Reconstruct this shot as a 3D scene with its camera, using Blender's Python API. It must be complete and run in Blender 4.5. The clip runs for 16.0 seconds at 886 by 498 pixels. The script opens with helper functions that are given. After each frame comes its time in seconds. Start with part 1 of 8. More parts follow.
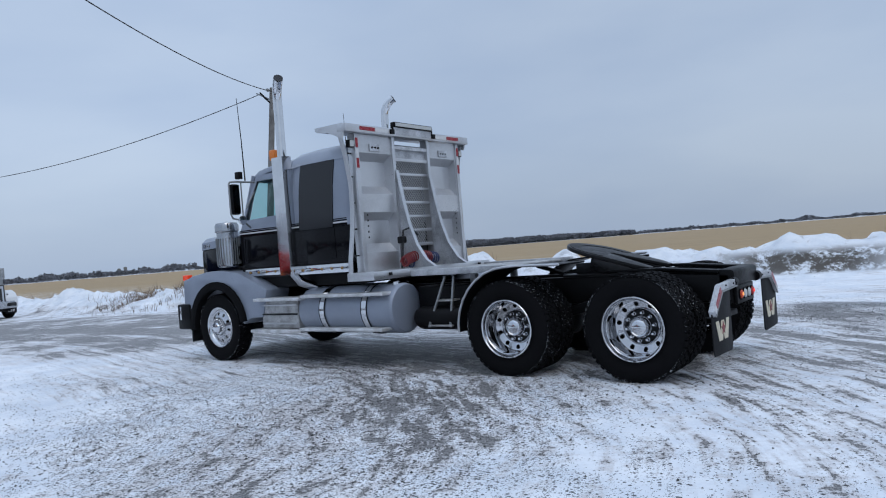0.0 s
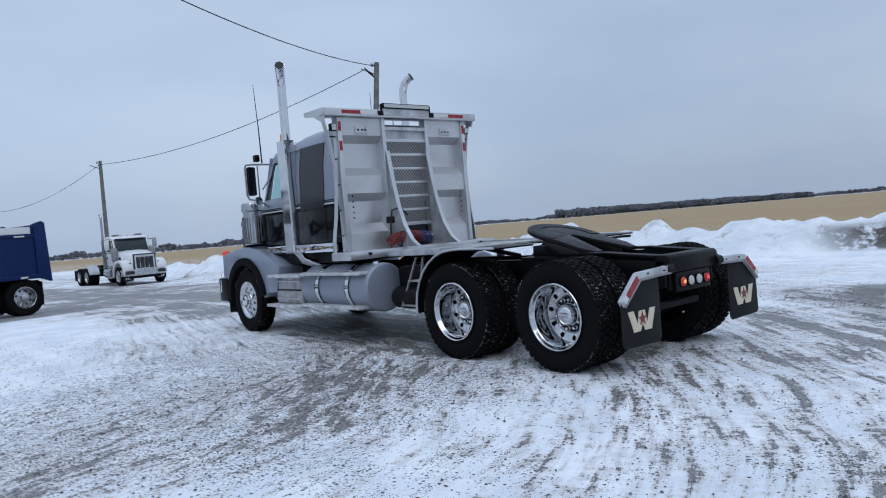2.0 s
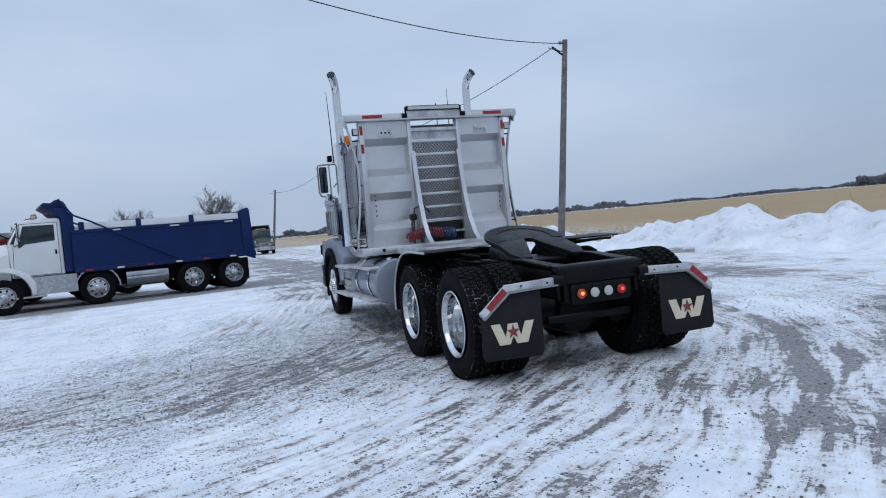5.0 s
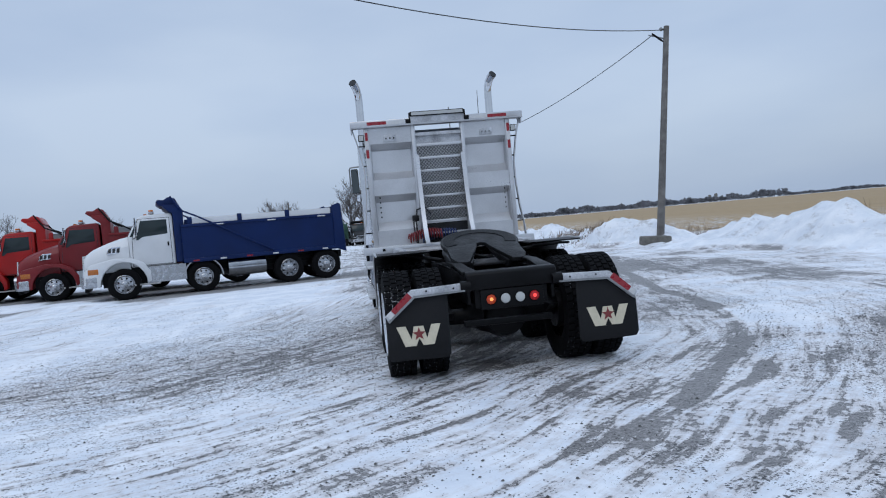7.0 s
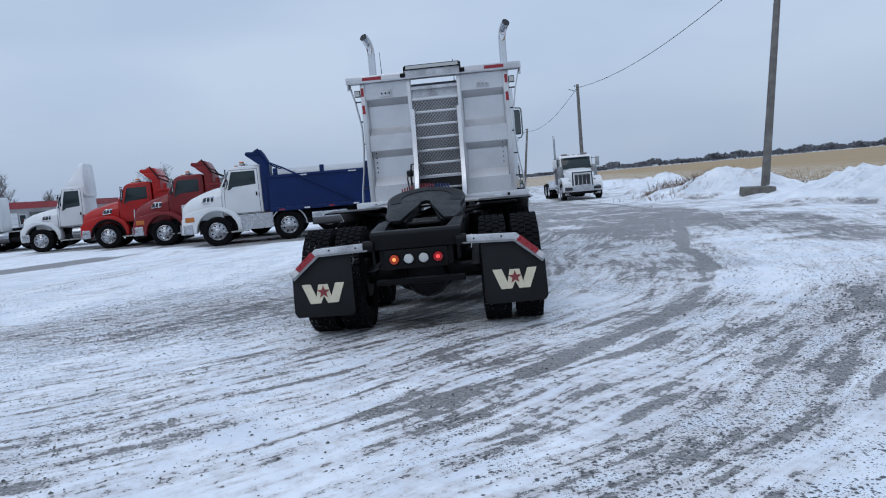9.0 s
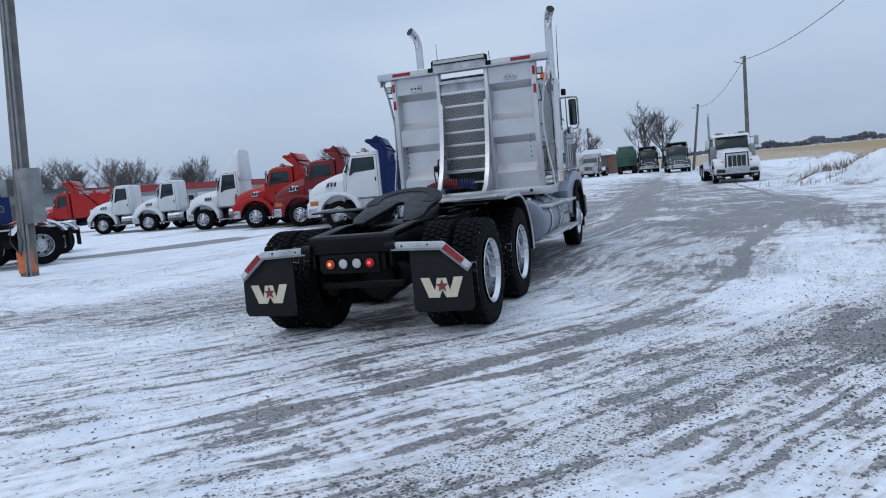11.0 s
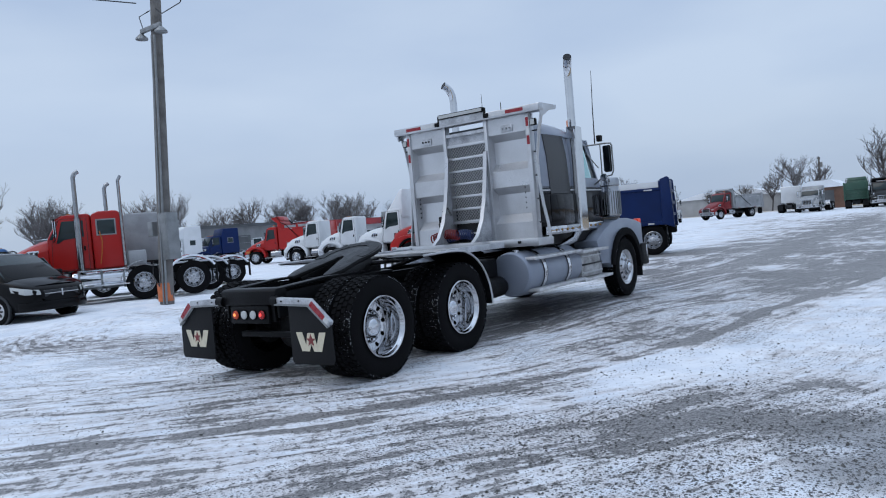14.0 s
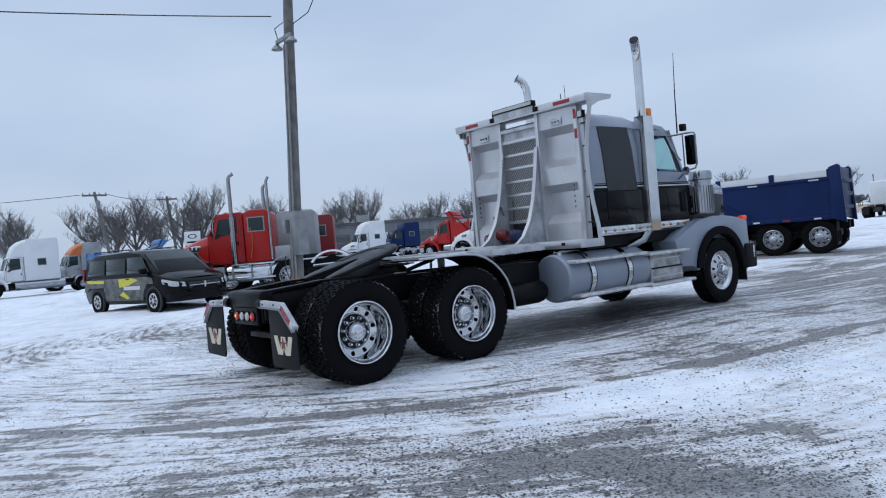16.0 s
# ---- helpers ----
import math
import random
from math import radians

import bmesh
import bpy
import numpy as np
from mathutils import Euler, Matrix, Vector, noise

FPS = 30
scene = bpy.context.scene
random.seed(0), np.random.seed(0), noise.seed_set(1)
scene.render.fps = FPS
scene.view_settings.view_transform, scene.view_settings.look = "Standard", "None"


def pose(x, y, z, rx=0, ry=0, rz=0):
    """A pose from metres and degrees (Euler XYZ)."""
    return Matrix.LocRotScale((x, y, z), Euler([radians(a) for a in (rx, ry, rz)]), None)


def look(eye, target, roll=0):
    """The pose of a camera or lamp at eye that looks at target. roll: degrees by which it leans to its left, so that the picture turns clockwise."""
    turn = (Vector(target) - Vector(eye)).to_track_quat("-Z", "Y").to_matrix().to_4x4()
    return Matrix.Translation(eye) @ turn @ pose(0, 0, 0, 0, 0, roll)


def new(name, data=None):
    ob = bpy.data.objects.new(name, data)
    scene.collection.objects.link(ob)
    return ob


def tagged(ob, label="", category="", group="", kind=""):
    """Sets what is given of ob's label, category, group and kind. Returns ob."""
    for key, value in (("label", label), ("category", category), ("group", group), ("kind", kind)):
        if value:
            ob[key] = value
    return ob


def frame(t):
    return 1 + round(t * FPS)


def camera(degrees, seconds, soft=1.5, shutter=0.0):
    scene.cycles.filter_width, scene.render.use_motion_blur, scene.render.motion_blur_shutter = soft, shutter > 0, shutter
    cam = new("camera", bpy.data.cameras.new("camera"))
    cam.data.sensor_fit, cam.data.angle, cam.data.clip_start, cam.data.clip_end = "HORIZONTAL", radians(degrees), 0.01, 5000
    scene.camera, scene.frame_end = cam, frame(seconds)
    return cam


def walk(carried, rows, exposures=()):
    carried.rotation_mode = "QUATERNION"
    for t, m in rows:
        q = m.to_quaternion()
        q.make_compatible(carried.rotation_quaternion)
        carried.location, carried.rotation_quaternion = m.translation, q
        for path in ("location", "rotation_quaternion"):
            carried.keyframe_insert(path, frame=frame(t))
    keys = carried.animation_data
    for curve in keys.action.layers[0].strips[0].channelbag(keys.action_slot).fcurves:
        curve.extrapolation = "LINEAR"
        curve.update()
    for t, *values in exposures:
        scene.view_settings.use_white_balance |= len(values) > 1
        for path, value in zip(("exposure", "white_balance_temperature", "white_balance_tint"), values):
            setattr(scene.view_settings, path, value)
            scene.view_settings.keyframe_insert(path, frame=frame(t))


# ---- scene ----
cam = camera(63.5, 16.0, 1.1)
METRES, EYE, TILT, LEAN, TURN = 18.519, 1.5, -3.393, -2.048, -52.363
ROWS = [
    (0.0, 0.0, 0.0, 0.0, 0.39, 3.4, 6.63),
    (0.5, 0.032, -0.0013, -0.0013, 2.68, 3.34, 6.52),
    (1.0, 0.0633, 0.0008, -0.0032, 5.59, 2.87, 6.38),
    (1.5, 0.0946, 0.005, -0.0036, 8.87, 2.35, 6.27),
    (2.0, 0.1257, 0.0112, -0.0037, 12.82, 2.03, 6.11),
    (2.5, 0.156, 0.0228, -0.0034, 16.49, 1.79, 5.98),
    (3.0, 0.1867, 0.0304, -0.0029, 19.66, 1.74, 5.76),
    (3.5, 0.2157, 0.0441, -0.0046, 22.3, 1.57, 5.64),
    (4.0, 0.2467, 0.0538, -0.0043, 26.39, 1.6, 5.41),
    (6.5, 0.3892, 0.1102, -0.0043, 43.16, 2.07, 4.32),
    (7.0, 0.4122, 0.1287, -0.0054, 45.57, 1.92, 4.11),
    (7.5, 0.4353, 0.1466, -0.0053, 46.83, 1.12, 4.01),
    (8.0, 0.4532, 0.1697, -0.006, 48.74, 0.3, 3.82),
    (8.5, 0.473, 0.1953, -0.0057, 52.31, -0.9, 3.65),
    (9.0, 0.4892, 0.2231, -0.0064, 56.68, -1.59, 3.42),
    (11.5, 0.5581, 0.3659, 0.0036, 73.61, -2.64, 2.54),
    (12.0, 0.5727, 0.3931, 0.0044, 76.49, -2.47, 2.36),
    (12.5, 0.5801, 0.4219, 0.005, 79.86, -2.15, 2.13),
    (13.0, 0.5862, 0.4529, 0.0063, 82.29, -1.43, 1.99),
    (13.5, 0.5896, 0.4827, 0.0083, 85.37, -0.49, 1.8),
    (14.0, 0.5887, 0.5157, 0.0102, 88.33, 0.59, 1.63),
    (14.5, 0.5844, 0.5479, 0.0101, 92.67, 0.93, 1.52),
    (15.0, 0.5757, 0.578, 0.0107, 96.66, 0.78, 1.39),
    (15.5, 0.5699, 0.6066, 0.0133, 100.99, 0.57, 1.3),
    (16.0, 0.5576, 0.6351, 0.0144, 104.15, 0.38, 1.2),
]
walk(cam, [(t, pose(-8.0, -2.99, EYE, TILT, LEAN, TURN) @ pose(METRES * x, METRES * y, METRES * z, 90 + pitch, roll, yaw)) for t, x, y, z, yaw, pitch, roll in ROWS],
     [(0.0, 0.0), (2.5, 0.03), (5.0, 0.03), (7.0, 0.0), (9.0, 0.0), (11.5, 0.02), (13.5, 0.05), (16.0, 0.10)])


# ---- sky and light: an overcast winter noon ----
SUN_ELEV, SUN_AZ = 52.0, 205.0
world = bpy.data.worlds.new("overcast_sky")
scene.world = world
world.use_nodes = True
wn, wl = world.node_tree.nodes, world.node_tree.links
wn.clear()
sky = wn.new("ShaderNodeTexSky")
sky.sky_type = 'NISHITA'
sky.sun_disc = False
sky.sun_elevation, sky.sun_rotation = radians(SUN_ELEV), radians(SUN_AZ)
sky.air_density, sky.dust_density = 1.0, 2.0
coord = wn.new("ShaderNodeTexCoord")
squash = wn.new("ShaderNodeMapping")
squash.inputs["Scale"].default_value = (1.0, 1.0, 3.2)
wl.new(coord.outputs["Generated"], squash.inputs["Vector"])
cloud = wn.new("ShaderNodeTexNoise")
cloud.inputs["Scale"].default_value, cloud.inputs["Detail"].default_value = 1.9, 6.0
cloud.inputs["Roughness"].default_value = 0.45
wl.new(squash.outputs["Vector"], cloud.inputs["Vector"])
shade = wn.new("ShaderNodeValToRGB")
shade.color_ramp.elements[0].position, shade.color_ramp.elements[0].color = 0.36, (4.85, 6.15, 8.35, 1)
shade.color_ramp.elements[1].position, shade.color_ramp.elements[1].color = 0.66, (6.05, 7.3, 9.2, 1)
wl.new(cloud.outputs["Fac"], shade.inputs["Fac"])
veil = wn.new("ShaderNodeMixRGB")
veil.inputs["Fac"].default_value = 0.9
wl.new(sky.outputs["Color"], veil.inputs[1])
wl.new(shade.outputs["Color"], veil.inputs[2])
back = wn.new("ShaderNodeBackground")
back.inputs["Strength"].default_value = 0.092
# an overcast sky is brightest overhead; a greyer bank of cloud lies to the east
axis = wn.new("ShaderNodeSeparateXYZ")
wl.new(coord.outputs["Generated"], axis.inputs[0])
zenith = wn.new("ShaderNodeMapRange")
zenith.interpolation_type = 'SMOOTHSTEP'
for key_, v_ in (("From Min", 0.30), ("From Max", 1.0), ("To Min", 1.0), ("To Max", 1.7)):
    zenith.inputs[key_].default_value = v_
wl.new(axis.outputs["Z"], zenith.inputs["Value"])
low_sky = wn.new("ShaderNodeMapRange")
low_sky.interpolation_type = 'SMOOTHSTEP'
for key_, v_ in (("From Min", 0.0), ("From Max", 0.20), ("To Min", 0.88), ("To Max", 1.0)):
    low_sky.inputs[key_].default_value = v_
wl.new(axis.outputs["Z"], low_sky.inputs["Value"])
both_ = wn.new("ShaderNodeMath")
both_.operation = 'MULTIPLY'
wl.new(zenith.outputs["Result"], both_.inputs[0])
wl.new(low_sky.outputs["Result"], both_.inputs[1])
east = wn.new("ShaderNodeVectorMath")
east.operation = 'DOT_PRODUCT'
east.inputs[1].default_value = (0.93, 0.37, 0.0)
wl.new(coord.outputs["Generated"], east.inputs[0])
bank_ = wn.new("ShaderNodeMapRange")
bank_.interpolation_type = 'SMOOTHSTEP'
for key_, v_ in (("From Min", 0.80), ("From Max", 1.0), ("To Min", 1.0), ("To Max", 0.88)):
    bank_.inputs[key_].default_value = v_
wl.new(east.outputs["Value"], bank_.inputs["Value"])
level = wn.new("ShaderNodeMath")
level.operation = 'MULTIPLY'
wl.new(both_.outputs[0], level.inputs[0])
wl.new(bank_.outputs["Result"], level.inputs[1])
lit = wn.new("ShaderNodeVectorMath")
lit.operation = 'SCALE'
wl.new(veil.outputs["Color"], lit.inputs[0])
wl.new(level.outputs[0], lit.inputs["Scale"])
wl.new(lit.outputs["Vector"], back.inputs["Color"])
sky_out = wn.new("ShaderNodeOutputWorld")
wl.new(back.outputs["Background"], sky_out.inputs["Surface"])

sun_data = bpy.data.lights.new("sun", 'SUN')
sun_data.energy, sun_data.angle, sun_data.color = 0.5, radians(40), (1.0, 0.97, 0.93)
sun = new("sun", sun_data)
az, el = radians(SUN_AZ), radians(SUN_ELEV)
sun.matrix_world = look((40 * math.sin(az) * math.cos(el), 40 * math.cos(az) * math.cos(el), 40 * math.sin(el)), (0, 0, 0))


# ---- materials ----
MATS = {}


def mat(name, color, rough=0.5, metal=0.0, var=0.15, scale=5.0, bump=0.0, bscale=40.0, coat=0.0, color2=None, fine=60.0, rvar=0.1, spec=0.5):
    """A surface with broad stains and fine grain in colour, roughness and relief."""
    if name in MATS:
        return MATS[name]
    m = bpy.data.materials.new(name)
    m.use_nodes = True
    n, l = m.node_tree.nodes, m.node_tree.links
    b = n["Principled BSDF"]
    b.inputs["Metallic"].default_value = metal
    b.inputs["Coat Weight"].default_value = coat
    b.inputs["Coat Roughness"].default_value = 0.08
    b.inputs["Specular IOR Level"].default_value = spec
    tc = n.new("ShaderNodeTexCoord")
    broad = n.new("ShaderNodeTexNoise")
    broad.inputs["Scale"].default_value, broad.inputs["Detail"].default_value = scale, 6.0
    grain = n.new("ShaderNodeTexNoise")
    grain.inputs["Scale"].default_value, grain.inputs["Detail"].default_value = fine, 3.0
    l.new(tc.outputs["Object"], broad.inputs["Vector"])
    l.new(tc.outputs["Object"], grain.inputs["Vector"])
    both = n.new("ShaderNodeMath")
    both.operation = 'MULTIPLY_ADD'
    both.inputs[1].default_value = 0.35
    l.new(grain.outputs["Fac"], both.inputs[0])
    part_b = n.new("ShaderNodeMath")
    part_b.operation = 'MULTIPLY'
    part_b.inputs[1].default_value = 0.65
    l.new(broad.outputs["Fac"], part_b.inputs[0])
    l.new(part_b.outputs[0], both.inputs[2])
    ramp = n.new("ShaderNodeValToRGB")
    c2 = color2 or tuple(c * (1 - 2 * var) for c in color)
    ramp.color_ramp.elements[0].position, ramp.color_ramp.elements[0].color = 0.32, (*c2, 1)
    ramp.color_ramp.elements[1].position, ramp.color_ramp.elements[1].color = 0.62, (*color, 1)
    l.new(both.outputs[0], ramp.inputs["Fac"])
    l.new(ramp.outputs["Color"], b.inputs["Base Color"])
    rr = n.new("ShaderNodeMapRange")
    rr.inputs["From Min"].default_value, rr.inputs["From Max"].default_value = 0.3, 0.7
    rr.inputs["To Min"].default_value, rr.inputs["To Max"].default_value = min(1, rough + rvar), max(0.02, rough - rvar)
    l.new(both.outputs[0], rr.inputs["Value"])
    l.new(rr.outputs["Result"], b.inputs["Roughness"])
    if bump:
        bn = n.new("ShaderNodeTexNoise")
        bn.inputs["Scale"].default_value, bn.inputs["Detail"].default_value = bscale, 5.0
        l.new(tc.outputs["Object"], bn.inputs["Vector"])
        bp = n.new("ShaderNodeBump")
        bp.inputs["Strength"].default_value, bp.inputs["Distance"].default_value = bump, 0.02
        l.new(bn.outputs["Fac"], bp.inputs["Height"])
        l.new(bp.outputs["Normal"], b.inputs["Normal"])
    MATS[name] = m
    return m


def glass(name, tint, gloss=0.06):
    if name in MATS:
        return MATS[name]
    m = bpy.data.materials.new(name)
    m.use_nodes = True
    n, l = m.node_tree.nodes, m.node_tree.links
    n.remove(n["Principled BSDF"])
    clear, shine, mix, fres = n.new("ShaderNodeBsdfTransparent"), n.new("ShaderNodeBsdfGlossy"), n.new("ShaderNodeMixShader"), n.new("ShaderNodeFresnel")
    clear.inputs["Color"].default_value = (*tint, 1)
    shine.inputs["Roughness"].default_value = 0.02
    fres.inputs["IOR"].default_value = 1.5
    l.new(fres.outputs[0], mix.inputs[0])
    l.new(clear.outputs[0], mix.inputs[1])
    l.new(shine.outputs[0], mix.inputs[2])
    l.new(mix.outputs[0], n["Material Output"].inputs["Surface"])
    MATS[name] = m
    return m


def lamp_mat(name, color, strength):
    m = mat(name, color, 0.25, 0, 0.05, 30)
    b = m.node_tree.nodes["Principled BSDF"]
    b.inputs["Emission Color"].default_value = (*color, 1)
    b.inputs["Emission Strength"].default_value = strength
    return m


def salted(m):
    """Small white flecks of packed snow in the grooves of a dark surface."""
    n, l = m.node_tree.nodes, m.node_tree.links
    b = n["Principled BSDF"]
    was = b.inputs["Base Color"].links[0].from_socket
    tc = n.new("ShaderNodeTexCoord")
    fleck, area = n.new("ShaderNodeTexNoise"), n.new("ShaderNodeTexNoise")
    fleck.inputs["Scale"].default_value, fleck.inputs["Detail"].default_value = 110.0, 2.0
    area.inputs["Scale"].default_value = 3.0
    l.new(tc.outputs["Object"], fleck.inputs["Vector"])
    l.new(tc.outputs["Object"], area.inputs["Vector"])
    add = n.new("ShaderNodeMath")
    add.operation = 'MULTIPLY_ADD'
    add.inputs[1].default_value = 0.45
    l.new(area.outputs["Fac"], add.inputs[0])
    l.new(fleck.outputs["Fac"], add.inputs[2])
    cut = n.new("ShaderNodeMapRange")
    cut.inputs["From Min"].default_value, cut.inputs["From Max"].default_value = 0.885, 0.905
    l.new(add.outputs[0], cut.inputs["Value"])
    flat_ = n.new("ShaderNodeVectorMath")
    flat_.operation = 'MULTIPLY'
    flat_.inputs[1].default_value = (0, 1, 1)
    l.new(tc.outputs["Object"], flat_.inputs[0])
    size = n.new("ShaderNodeVectorMath")
    size.operation = 'LENGTH'
    l.new(flat_.outputs["Vector"], size.inputs[0])
    tread_ = n.new("ShaderNodeMapRange")
    tread_.inputs["From Min"].default_value, tread_.inputs["From Max"].default_value = 0.522, 0.527
    l.new(size.outputs["Value"], tread_.inputs["Value"])
    only = n.new("ShaderNodeMath")
    only.operation = 'MULTIPLY'
    l.new(cut.outputs["Result"], only.inputs[0])
    below = n.new("ShaderNodeMath")
    below.operation = 'LESS_THAN'
    below.inputs[1].default_value = 0.543
    l.new(size.outputs["Value"], below.inputs[0])
    groove = n.new("ShaderNodeMath")
    groove.operation = 'MULTIPLY'
    l.new(tread_.outputs["Result"], groove.inputs[0])
    l.new(below.outputs[0], groove.inputs[1])
    l.new(groove.outputs[0], only.inputs[1])
    mix = n.new("ShaderNodeMixRGB")
    mix.inputs[2].default_value = (0.6, 0.63, 0.66, 1)
    l.new(only.outputs[0], mix.inputs[0])
    l.new(was, mix.inputs[1])
    l.new(mix.outputs["Color"], b.inputs["Base Color"])
    return m


SILVER = mat("silver_blue_paint", (0.255, 0.285, 0.345), 0.38, 0.2, 0.08, 1.6, coat=0.15, rvar=0.12)
BLACK = mat("black_gloss_paint", (0.003, 0.003, 0.0045), 0.10, 0, 0.1, 1.6, coat=0.0, color2=(0.005, 0.005, 0.006), spec=0.13, rvar=0.05)
FRAME = mat("black_chassis_paint", (0.003, 0.003, 0.0034), 0.42, 0, 0.1, 3, 0.15, 60, color2=(0.006, 0.006, 0.007), spec=0.13)
GREASE = mat("greasy_steel", (0.012, 0.012, 0.0135), 0.42, 0.2, 0.2, 8, 0.3, 30, color2=(0.004, 0.004, 0.004), spec=0.25)
RUBBER = salted(mat("tyre_rubber", (0.005, 0.005, 0.0055), 0.8, 0, 0.1, 5, 0.25, 60, color2=(0.007, 0.007, 0.008), spec=0.07))
FLAP = mat("flap_rubber", (0.007, 0.0075, 0.0085), 0.65, 0, 0.15, 4, 0.1, 40, color2=(0.013, 0.013, 0.0145), spec=0.2)
CHROME = mat("chrome", (0.66, 0.67, 0.69), 0.07, 1.0, 0.06, 6, rvar=0.04)
ALU = mat("brushed_aluminium", (0.58, 0.585, 0.60), 0.36, 0.8, 0.10, 2.2, 0.05, 90, rvar=0.12)
ALUW = mat("weathered_aluminium", (0.56, 0.575, 0.60), 0.5, 0.35, 0.12, 5.0, 0.06, 90, rvar=0.14, color2=(0.24, 0.245, 0.26))
ALUTREAD = mat("dull_tread_aluminium", (0.52, 0.52, 0.52), 0.5, 0.4, 0.2, 7, 0.4, 120, color2=(0.20, 0.19, 0.18))
DARK = mat("dark_interior", (0.03, 0.032, 0.036), 0.8, 0, 0.2, 6)
SEATM = mat("grey_seat_cloth", (0.09, 0.09, 0.1), 0.9, 0, 0.2, 9)
TINT = mat("tinted_window", (0.016, 0.017, 0.02), 0.12, 0, 0.05, 2, spec=0.35, rvar=0.03)
GLASS = glass("clear_glass", (0.62, 0.80, 0.80))
DGLASS = mat("dark_cab_glass", (0.022, 0.034, 0.036), 0.07, 0, 0.1, 2, rvar=0.03, spec=0.35)
REDTAPE = mat("red_reflector", (0.27, 0.012, 0.02), 0.3, 0, 0.08, 20)
WHITETAPE = mat("white_reflector", (0.60, 0.60, 0.60), 0.35, 0, 0.08, 20)
CREAM = mat("cream_emblem", (0.62, 0.56, 0.42), 0.5, 0, 0.08, 14)
STAR = mat("red_star", (0.20, 0.03, 0.03), 0.5, 0, 0.08, 14)
AMBER = lamp_mat("amber_lens", (0.42, 0.13, 0.025), 0.03)
REDLAMP = lamp_mat("red_tail_lens", (0.36, 0.008, 0.010), 0.05)
REDBULB = lamp_mat("lit_red_bulb", (0.9, 0.06, 0.05), 0.9)
ORANGEBULB = lamp_mat("lit_orange_bulb", (1.0, 0.32, 0.08), 0.9)
ORANGELAMP = lamp_mat("orange_tail_lens", (0.44, 0.045, 0.010), 0.06)
WHITELENS = mat("white_lens", (0.46, 0.47, 0.46), 0.25, 0, 0.08, 30)
REDHOSE = mat("red_air_hose", (0.20, 0.018, 0.02), 0.4, 0, 0.08, 20)
BLUEHOSE = mat("blue_air_hose", (0.022, 0.04, 0.13), 0.4, 0, 0.08, 20)
WHITEP = mat("white_truck_paint", (0.68, 0.69, 0.70), 0.35, 0, 0.07, 1.2, spec=0.4)
REDP = mat("bright_red_paint", (0.40, 0.012, 0.010), 0.35, 0, 0.12, 1.2, spec=0.35)
MAROON = mat("dark_red_paint", (0.20, 0.014, 0.017), 0.38, 0, 0.15, 1.2, spec=0.35)
BLUEP = mat("navy_blue_paint", (0.003, 0.017, 0.085), 0.42, 0, 0.15, 1.0, spec=0.2)
SKYBLUE = mat("mid_blue_paint", (0.05, 0.16, 0.38), 0.4, 0, 0.15, 1.0)
ORANGEP = mat("orange_paint", (0.6, 0.16, 0.04), 0.4, 0, 0.15, 1.0)
DARKGREEN = mat("dull_dark_green_paint", (0.035, 0.05, 0.045), 0.4, 0, 0.2, 1.5, spec=0.4)
GREYBOX = mat("bare_grey_box", (0.35, 0.36, 0.37), 0.55, 0.3, 0.2, 1.5)
GREENP = mat("dark_green_paint", (0.03, 0.09, 0.06), 0.4, 0, 0.15, 1.0)
SNOWM = mat("settled_snow", (0.80, 0.83, 0.87), 0.8, 0, 0.04, 3, 0.5, 14)
WOOD = mat("weathered_pole_wood", (0.18, 0.17, 0.16), 0.85, 0, 0.25, 3, 0.6, 30, color2=(0.085, 0.08, 0.075))
CONCRETE = mat("dirty_concrete", (0.17, 0.16, 0.14), 0.85, 0, 0.3, 3, 0.5, 30)
STEELG = mat("galvanised_steel", (0.27, 0.28, 0.285), 0.5, 0.5, 0.15, 5)
WIRE = mat("black_cable", (0.025, 0.025, 0.027), 0.6, 0, 0.1, 5)
ORANGECONE = mat("faded_orange_guard", (0.62, 0.17, 0.06), 0.6, 0, 0.2, 6)
BARK = mat("grey_bark", (0.11, 0.10, 0.10), 0.9, 0, 0.25, 5, 0.4, 20)
TWIG = mat("bare_twigs", (0.15, 0.138, 0.138), 0.9, 0, 0.25, 5)
# distance haze is mixed into the woods' colour: paler and bluer than bark
HAZED_WOOD = mat("far_woods", (0.20, 0.205, 0.225), 0.95, 0, 0.3, 0.06)
BEACON = mat("orange_beacon_lens", (0.75, 0.19, 0.02), 0.3, 0, 0.08, 12)
RIMCHROME = mat("polished_rim", (0.60, 0.605, 0.62), 0.05, 1.0, 0.08, 9, 0.10, 9, rvar=0.03)
BOARD = mat("bright_step_aluminium", (0.66, 0.665, 0.68), 0.42, 0.35, 0.12, 7, 0.2, 90, color2=(0.36, 0.35, 0.34))
DULLTANK = mat("dulled_chrome_tank", (0.40, 0.41, 0.43), 0.16, 1.0, 0.15, 4, 0.1, 8, rvar=0.08)
SMOKED = mat("smoked_amber_lens", (0.30, 0.17, 0.06), 0.2, 0, 0.15, 30)

